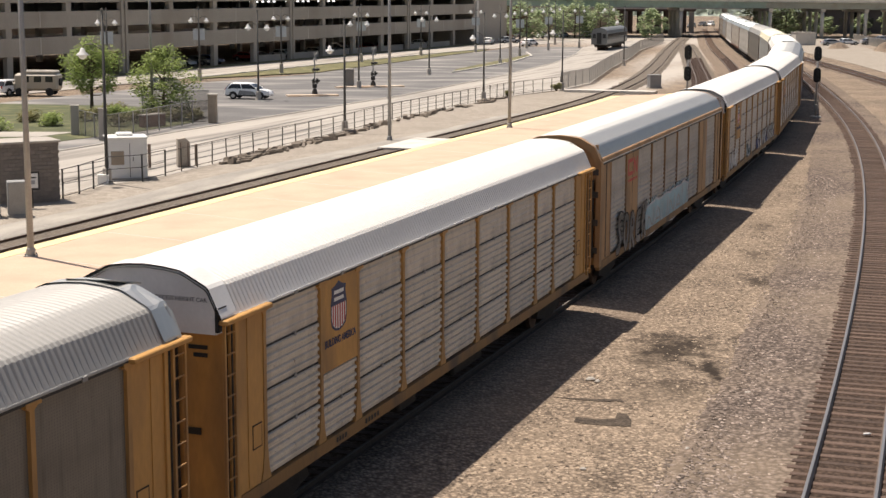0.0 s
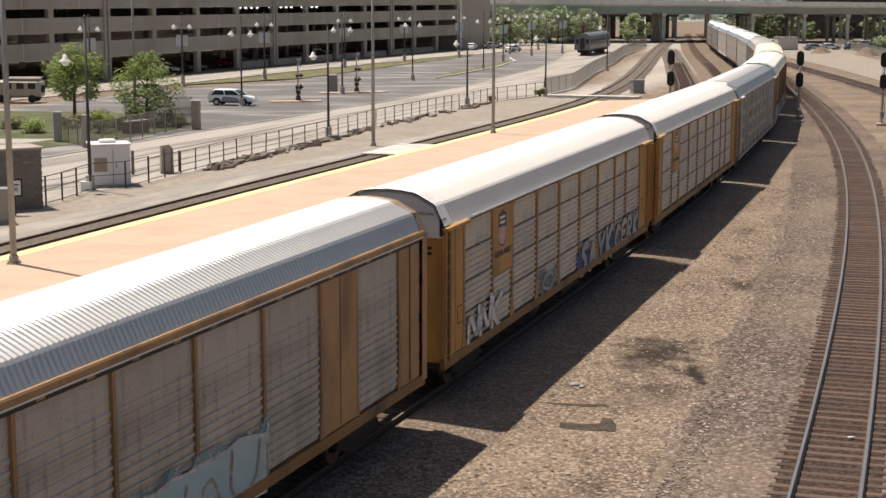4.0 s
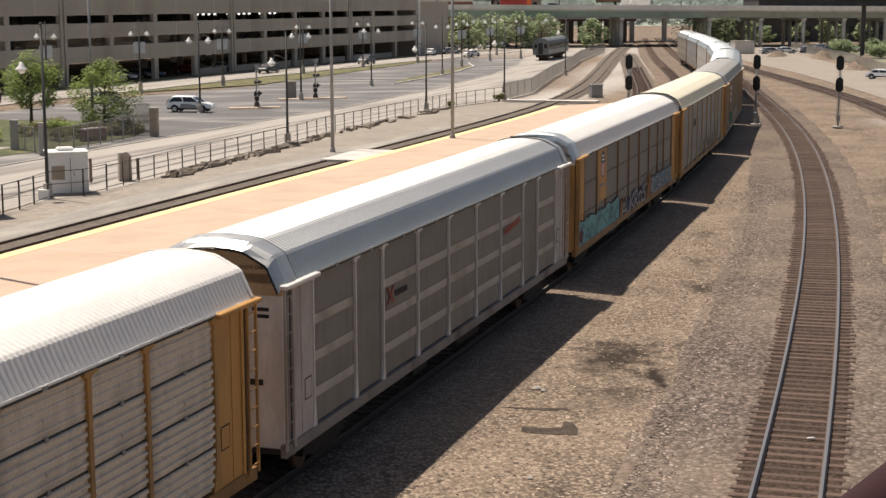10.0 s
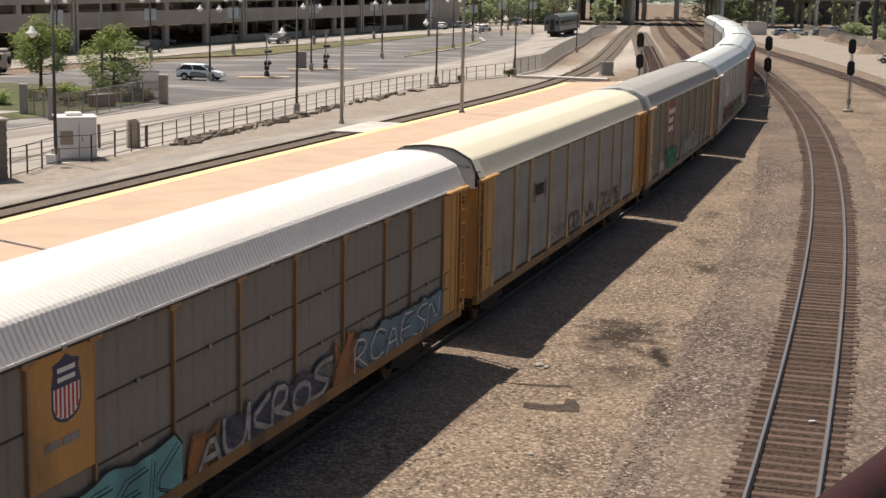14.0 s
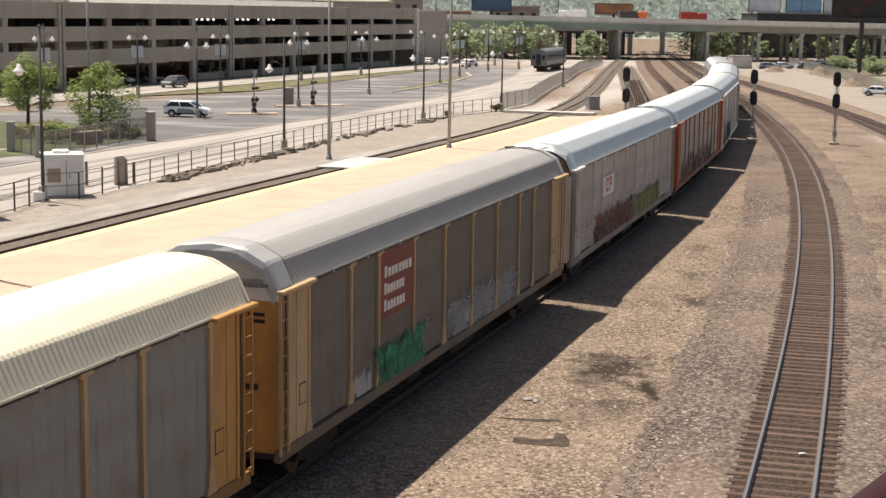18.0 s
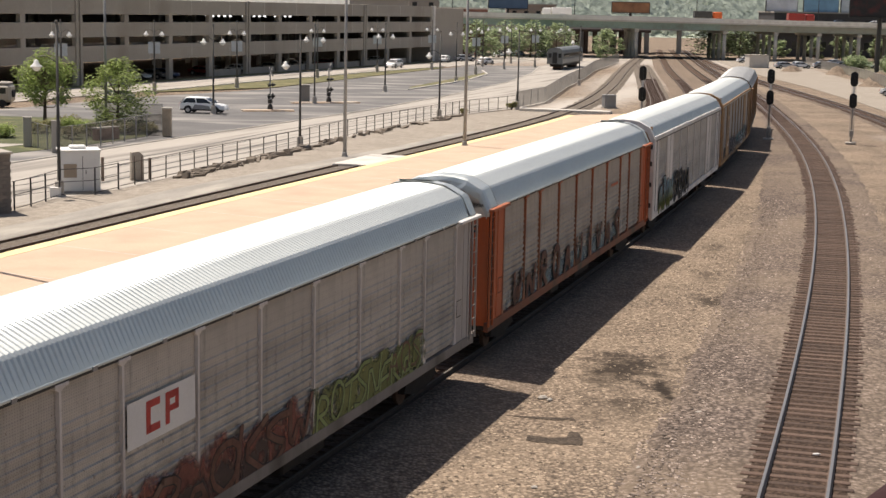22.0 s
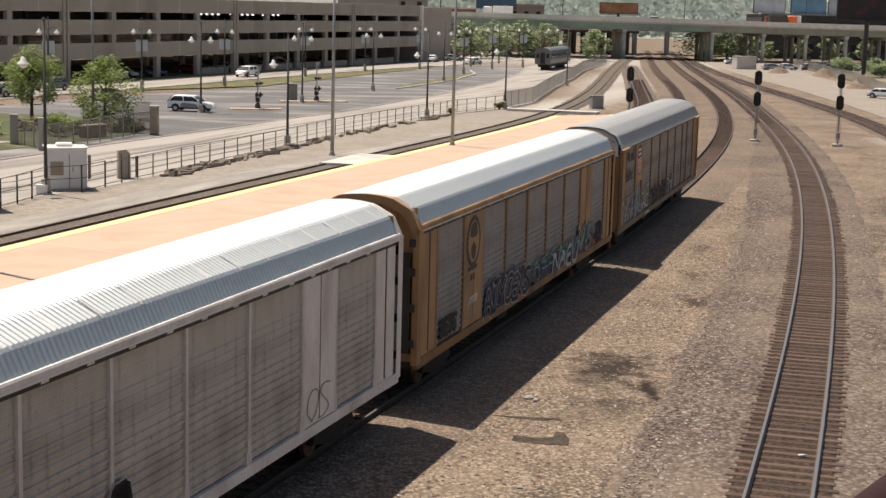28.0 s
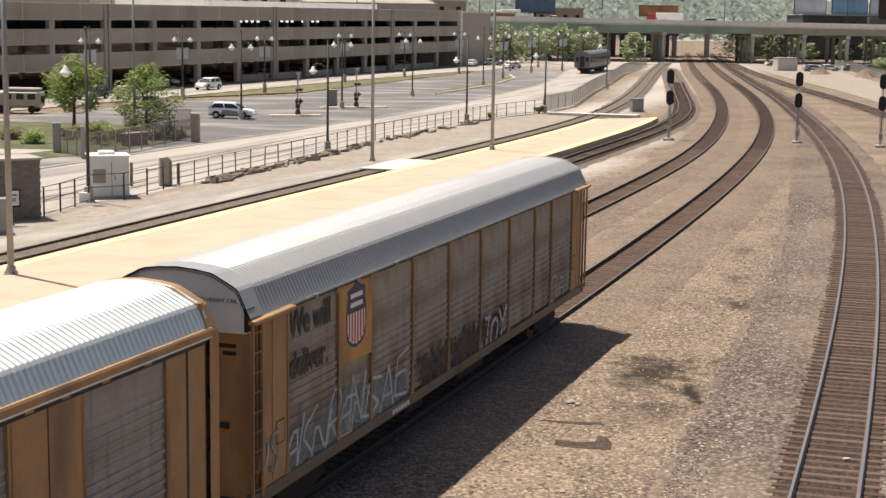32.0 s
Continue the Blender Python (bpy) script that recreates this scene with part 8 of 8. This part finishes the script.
def tree(x, y, h, spread, seed, label, leaf=None, clumps=26, per=110, size=0.17, z=None, group="", bare=0.28):
    rnd = random.Random(seed)
    t = thing("tree", label, "tree", (x, y, Z_GROUND if z is None else z), 0, group)
    wood, crown = Geo(), Geo()
    lean = Vector((rnd.uniform(-0.2, 0.2), rnd.uniform(-0.2, 0.2), 0))
    base = [Vector((0, 0, 0)), lean * 0.4 + Vector((0, 0, h * 0.25)), lean + Vector((0, 0, h * 0.5)), lean * 1.4 + Vector((0, 0, h * 0.88))]
    wood.tube(base, [h * 0.028, h * 0.022, h * 0.015, h * 0.004], 8)
    for k in range(clumps):
        f = bare + (1 - bare) * (k + 0.5) / clumps
        a = k * 2.4 + rnd.uniform(-0.5, 0.5)
        prof = math.sin(math.pi * min(0.98, (f - bare) / (1 - bare) * 0.86 + 0.13)) ** 0.7
        r = spread * prof * rnd.uniform(0.45, 1.05)
        tip = Vector((r * math.cos(a), r * math.sin(a), h * min(0.97, f * 0.95 + rnd.uniform(-0.04, 0.06))))
        root = Vector((lean.x * f, lean.y * f, h * max(bare * 0.8, f * 0.62)))
        if k % 2 == 0:
            wood.tube([root, root.lerp(tip, 0.5) + Vector((0, 0, -0.05 * h * rnd.random())), tip], [h * 0.009, h * 0.006, h * 0.002], 5)
        leaves(crown, tip, spread * rnd.uniform(0.26, 0.46), per, size, rnd)
    part("trunk", wood, M_BARK, t, "tapered trunk with limbs")
    part("crown", crown, leaf or M_LEAF, t, "loose crown of small leaves")
    return t


tree(-33.9, 139.6, 6.4, 2.7, 5, "young tree with a loose bright green spring crown", group="trees beside the lot", clumps=32, bare=0.3, per=140, size=0.15)
tree(-26.1, 133.2, 6.0, 2.8, 6, "young bushy tree with a wide bright green crown", group="trees beside the lot", clumps=36, bare=0.12, per=140, size=0.15)
for k, (x, y, h, s) in enumerate([(13, 352, 8.5, 5.0), (20, 356, 8.0, 4.6), (27, 372, 8.5, 4.6), (33, 371, 8.0, 4.6), (44, 360, 7.0, 3.4), (-2, 350, 7.5, 4), (76, 398, 9, 6), (84, 402, 8, 5)]):
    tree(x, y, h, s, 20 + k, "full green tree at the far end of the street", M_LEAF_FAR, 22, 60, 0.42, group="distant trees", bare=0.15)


for k in range(11):
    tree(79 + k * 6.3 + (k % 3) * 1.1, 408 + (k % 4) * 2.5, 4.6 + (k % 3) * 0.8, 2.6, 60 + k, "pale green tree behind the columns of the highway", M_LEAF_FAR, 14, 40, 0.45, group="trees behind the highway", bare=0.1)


def shrub(x, y, r, h, seed, leaf, label, z=None):
    rnd = random.Random(seed)
    t = thing("shrub", label, "shrub", (x, y, Z_GROUND if z is None else z), 0, "shrubs")
    q, w = Geo(), Geo()
    for k in range(9):
        a, d = rnd.uniform(0, 6.28), r * rnd.uniform(0.1, 0.7)
        tip = (d * math.cos(a), d * math.sin(a), h * rnd.uniform(0.35, 0.8))
        w.tube([(0, 0, 0), tip], [0.03, 0.01], 5)
        leaves(q, tip, r * 0.45, int(70 * max(1, r)), 0.13 * max(1, r * 0.7), rnd)
    part("stems", w, M_BARK, t)
    part("foliage", q, leaf, t, "dense small leaves")


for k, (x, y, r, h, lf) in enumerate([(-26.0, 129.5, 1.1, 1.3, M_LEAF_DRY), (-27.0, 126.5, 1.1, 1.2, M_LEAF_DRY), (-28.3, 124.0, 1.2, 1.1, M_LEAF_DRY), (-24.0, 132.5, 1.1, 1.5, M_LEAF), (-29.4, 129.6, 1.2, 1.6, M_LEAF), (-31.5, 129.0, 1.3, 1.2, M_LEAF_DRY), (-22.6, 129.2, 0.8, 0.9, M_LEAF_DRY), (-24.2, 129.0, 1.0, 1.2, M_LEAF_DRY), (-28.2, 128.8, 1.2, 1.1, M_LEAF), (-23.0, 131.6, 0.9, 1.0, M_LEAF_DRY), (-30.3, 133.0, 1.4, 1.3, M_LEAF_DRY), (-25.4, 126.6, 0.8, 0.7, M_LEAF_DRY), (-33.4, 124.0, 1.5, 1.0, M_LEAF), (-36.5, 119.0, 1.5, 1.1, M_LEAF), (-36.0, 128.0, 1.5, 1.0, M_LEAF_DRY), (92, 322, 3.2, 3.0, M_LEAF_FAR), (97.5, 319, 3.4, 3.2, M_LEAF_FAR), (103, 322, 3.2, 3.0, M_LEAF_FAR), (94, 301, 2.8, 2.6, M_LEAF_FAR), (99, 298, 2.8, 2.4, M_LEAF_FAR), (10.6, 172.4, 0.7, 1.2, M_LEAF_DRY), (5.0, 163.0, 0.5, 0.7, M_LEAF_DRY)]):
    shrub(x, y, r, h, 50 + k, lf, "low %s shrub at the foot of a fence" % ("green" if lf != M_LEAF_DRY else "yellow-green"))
flat("garden_grass", [(-52, 104), (-31, 108), (-28.6, 113), (-25.2, 120), (-22.6, 128), (-24, 140), (-32, 146), (-60, 150)], Z_GROUND + 0.11, mat("lawn", (0.085, 0.095, 0.045), 0.95, var=0.3, scale=0.8, fine=22, bump=0.6, stain=(0.2, 0.19, 0.09), amount=0.4), "green lawn with shrubs beside the road", "lawn")
flat("garden_path", [(-52, 112), (-32, 114.5), (-30, 118.5), (-52, 118)], Z_GROUND + 0.125, M_CONC, "pale concrete garden path", "path")
t = thing("brick_planter", "low red-brown brick planter in the garden", "planter", (-25.2, 124.0, Z_GROUND + 0.1), 60)
part("wall", Geo().box(-1.3, 1.3, -0.3, 0.3, 0, 0.95, c=0.03), mat("red_brick", (0.22, 0.12, 0.09), 0.9, var=0.3, scale=4, fine=20, bump=0.4), t)
part("coping", Geo().box(-1.35, 1.35, -0.35, 0.35, 0.95, 1.03), M_CONC, t)

# ---- things beyond the bridge ----


def billboard(x, y, z0, w, h, face, label, turn=0):
    t = thing("billboard", label, "billboard", (x, y, Z_GROUND), turn, "billboards")
    part("mast", Geo().tube([(0, 0.3, 0), (0, 0.3, z0 + h * 0.6)], 0.45, 10), M_DARK_STEEL, t)
    part("panel", Geo().box(-w / 2, w / 2, -0.3, 0.3, z0, z0 + h, c=0.05), M_DARK_STEEL, t)
    part("face", Geo().box(-w / 2 + 0.2, w / 2 - 0.2, -0.36, -0.31, z0 + 0.2, z0 + h - 0.2), face, t)
    part("catwalk", Geo().box(-w / 2, w / 2, -1.0, -0.3, z0 - 0.3, z0 - 0.15), M_DARK_STEEL, t)


billboard(28.6, 500, 11.6, 13, 4.2, mat("blue_poster", (0.10, 0.17, 0.26), 0.6, var=0.3, scale=0.4), "small dark blue billboard behind the highway")
billboard(60.2, 440, 11.0, 11, 3.2, mat("orange_poster", (0.30, 0.14, 0.07), 0.6, var=0.6, scale=0.5), "dark billboard with orange picture behind the highway")
for k, (x, w, col) in enumerate(((101, 9, (0.55, 0.57, 0.6)), (112, 10, (0.16, 0.30, 0.42)), (120.5, 6, (0.45, 0.5, 0.52)))):
    billboard(x, 430, 12.2, w, 5.5, mat("poster_%d" % k, col, 0.6, var=0.4, scale=0.4), "pale blue and white billboard above the highway")
billboard(89.9, 300, 11.2, 12, 5.5, mat("dark_poster", (0.03, 0.028, 0.03), 0.6, var=0.5, scale=0.4, stain=(0.12, 0.03, 0.03), amount=0.4), "large dark billboard on a black mast beside the highway", -8)


def block_house(x0, x1, y0, y1, h, material, label, rows=2, turn=0, cat="building"):
    t = thing("building", label, cat, ((x0 + x1) / 2, (y0 + y1) / 2, Z_GROUND), turn, "distant buildings")
    w, d = (x1 - x0) / 2, (y1 - y0) / 2
    part("wall", Geo().box(-w, w, -d, d, 0, h), material, t)
    part("roof", Geo().box(-w - 0.3, w + 0.3, -d - 0.3, d + 0.3, h, h + 0.4), M_CONC, t)
    n = max(2, int(w * 2 / 4))
    for r in range(rows):
        for k in range(n):
            x = -w + (k + 0.5) * 2 * w / n
            z = h * (r + 0.35) / rows
            part("window", Geo().box(x - 0.7, x + 0.7, -d - 0.06, -d + 0.02, z, z + h / rows * 0.35), M_GLASS_DARK, t)
    return t


M_REDBRICK = mat("dark_red_brick", (0.17, 0.085, 0.065), 0.9, var=0.2, scale=0.5, fine=6, bump=0.1)
block_house(2, 17, 384, 398, 11.2, M_REDBRICK, "dark red brick building behind the garage end")
block_house(98, 150, 425, 445, 12.0, mat("black_building", (0.07, 0.066, 0.066), 0.7, var=0.3, scale=0.3), "long dark building behind the highway", 2)
block_house(30, 46, 520, 540, 13.0, mat("tan_building", (0.33, 0.28, 0.23), 0.9), "tan low building behind the highway", 2)
block_house(-4, 6, 470, 480, 14.5, M_GARAGE, "grey building behind the garage", 3)
M_STONE_PALE = mat("pale_stone", (0.50, 0.46, 0.40), 0.9, var=0.1, scale=0.3, fine=4, bump=0.05)
block_house(-87, -72, 300, 312, 15.9, M_STONE_PALE, "small pale stone building behind the garage", 4)
block_house(-106, -88, 420, 440, 26, mat("dark_green_glass_wall", (0.06, 0.085, 0.085), 0.25, var=0.2, scale=0.2, fine=2, bump=0), "dark green glass office building", 6)
block_house(-75, -36, 360, 380, 16.6, mat("off_white_wall", (0.66, 0.63, 0.58), 0.9, var=0.1, scale=0.3, fine=4, bump=0.05), "off-white low building with a row of windows", 3)
block_house(-97, -70, 392, 404, 14.2, M_CONC, "plain grey concrete building", 2)
hall = block_house(-40, -3, 420, 440, 13.2, M_STONE_PALE, "grey hall with a long hipped roof and small cupola", 2)
part("hipped_roof", Geo().loft([[(-19, -10.5, 13.4), (19, -10.5, 13.4), (19, 10.5, 13.4), (-19, 10.5, 13.4)], [(-12, -0.3, 16.0), (12, -0.3, 16.0), (12, 0.3, 16.0), (-12, 0.3, 16.0)]], caps=True), M_GARAGE, hall, "long grey hipped roof")
part("cupola", Geo().tube([(0, 0, 15.5), (0, 0, 17.0), (0, 0, 17.8), (0, 0, 18.2)], [1.4, 1.4, 0.9, 0.1], 12), M_REDBRICK, hall, "small round cupola")
for x in range(-150, 330, 30):
    t = thing("highway_lamp", "thin grey highway lamp mast on the bridge", "lamp mast", (x + 8, BY + 0.2, soffit(x) + 2.9), 0, "highway lamps")
    part("mast", Geo().tube([(0, 0, -0.95), (0, 0, 9)], [0.11, 0.06], 8), M_DARK_STEEL, t)
    part("arm", Geo().tube([(0, 0, 9), (0, 2.2, 9.4)], 0.04, 6), M_DARK_STEEL, t)
t = thing("pallet_stack", "pale grey concrete box beside the service road", "box", (72.6, 329, Z_GROUND + 0.05), 8)
part("body", Geo().box(-2.2, 2.2, -1.5, 1.5, 0, 2.6, c=0.1), M_CONC_WHITE, t)
part("lid", Geo().box(-2.3, 2.3, -1.6, 1.6, 2.6, 2.75), M_CONC, t)
for k, (x, y, l, h) in enumerate([(76, 312, 10, 1.3), (82, 300, 12, 1.6), (85, 282, 9, 1.2), (80, 268, 8, 1.0), (74, 250, 7, 0.9)]):
    rnd = random.Random(k)
    q = Geo()
    rings = []
    for i in range(9):
        u = i / 8
        hh = h * math.sin(math.pi * u) ** 0.6 * rnd.uniform(0.75, 1.15) + 0.02
        rings.append([((u - 0.5) * l, -1.8 * rnd.uniform(0.8, 1.1), 0), ((u - 0.5) * l, -0.9, hh * 0.75), ((u - 0.5) * l, 0, hh), ((u - 0.5) * l, 1.0, hh * 0.7), ((u - 0.5) * l, 2.0 * rnd.uniform(0.8, 1.1), 0)])
    q.loft(rings, closed=False)
    t = tagged(new("earth_mound", q.mesh("earth_mound", M_DIRT)), "low brown earth mound beside the service road", "mound", "earth mounds")
    t.matrix_basis = pose(x, y, Z_GROUND, 0, 0, 70)

# ---- overpass under the camera ----
t = thing("overpass_railing", "red steel railing on the overpass with shadow in its paint", "railing", (0, 0, 0), 0)
part("top_rail", Geo().tube([(-1.76, -1.32, 10.08), (0.53, 1.91, 10.08), (2.95, 5.33, 10.08)], 0.034, 12), M_RED_PAINT, t, smooth=True)
for x, y in ((2.72, 5.0), (-0.35, 0.66), (-1.6, -1.1)):
    part("post", Geo().tube([(x, y, 8.9), (x, y, 10.08)], 0.03, 8), M_RED_PAINT, t)
q = Geo()
q.loft([[(-4.4, -4.6, z), (2.8, 5.6, z), (40, 5.6, z), (40, -30, z), (-4.4, -30, z)] for z in (8.3, 8.95)], caps=True)
solid("overpass_deck", q, M_CONC, "concrete overpass deck", "bridge deck")
for x, y in ((16, -12), (30, -12)):
    part("deck_column", Geo().tube([(x, y, Z_GROUND), (x, y, 8.3)], 0.5, 12), M_CONC, t)

# ---- small litter ----
t = tagged(new("white_bottle", Geo().tube([(-0.1, 0, 0), (0.06, 0, 0), (0.08, 0, 0), (0.11, 0, 0)], [0.034, 0.034, 0.016, 0.012], 10).mesh("white_bottle", M_WHITE, True)), "white plastic bottle lying between the rails", "bottle")
t.matrix_basis = pose(10.25, 37.2, Z_TIE + 0.034, 0, 0, 10)
for x, y, s, tilt in ((3.77, 43.0, 0.14, 20), (3.95, 42.8, 0.1, 70), (8.05, 41.6, 0.11, 10), (5.6, 36.3, 0.07, 40), (2.9, 34.6, 0.08, 0)):
    t = tagged(new("loose_stone", Geo().box(-s, s, -s * 0.7, s * 0.7, -s * 0.2, s * 0.6, c=s * 0.35).mesh("loose_stone", M_CONC)), "loose pale stone lying on the gravel", "stone", "loose stones")
    t.matrix_basis = pose(x, y, Z_GROUND + 0.01, 0, 0, tilt)


def motions():
    times = [float(t) for t in np.arange(0, 32.01, 0.5)]
    for k, ob in enumerate(TRAIN_CARS, 1):
        walk(ob, [(t, car_pose(k, t)) for t in times])
    z = Z_GROUND + 0.1

    def drive(ob, keys, n, turn):
        rows = []
        for t, s in keys:
            x, y = street(s, n)
            rows.append((t, pose(x, y, z, 0, 0, turn)))
        walk(ob, rows)

    drive(SUV_A, [(0, 320), (6, 160), (8, 101.5), (10, 46), (11, 34.5), (12, 23.8), (13.5, 11), (16, -12), (20, -40), (32, -110)], 7.2, HEAD + 180)
    drive(SUV_B, [(0, 300), (6, 172), (8, 130.5), (10, 84), (12, 60.2), (15, 36), (17, 21.2), (18, 15.2), (19, 9.8), (20, 5.5), (22, -4), (24, -12), (26, -15), (32, -15.4)], 8.2, HEAD + 180)
    drive(SUV_C, [(0, 330), (12, 190), (16, 148), (19, 119.2), (21, 101), (23, 81.8), (24.5, 67), (26.5, 49.5), (28, 36.8), (30, 23), (31, 17.5), (32, 13)], 7.8, HEAD + 180)
    drive(SUV_D, [(0, -70), (20, -60), (26, -40), (29, -23), (30, -19.5), (31, -17.2), (31.5, -14.8), (32, -11.5)], 11, HEAD)

    def cross(ob, y, x0, v, turn):
        walk(ob, [(t, pose(x0 + v * t, BY + y, soffit(x0 + v * t) + ZB, 0, 0, turn)) for t in (0.0, 8.0, 16.0, 24.0, 32.0)])

    cross(TRUCK_RED, 5, 77.9 - 5.65 * 19, 5.65, 0)
    cross(CAR_BR, 5, 88.0 - 5.65 * 19, 5.65, 0)
    cross(TRUCK_ORANGE, 12, 60 - 3.7 * 18.5, 3.7, 0)
    cross(TRUCK_WHITE, 16, 41 + 2.0 * 19, -2.0, 180)
    cross(TANKER, 14, 60.3 + 10.1 * 31.5, -10.1, 180)
    cross(CAR_BW, 18, 90 + 9 * 25, -9, 180)
    cross(CAR_BS, 18, 75 + 8 * 31, -8, 180)


motions()
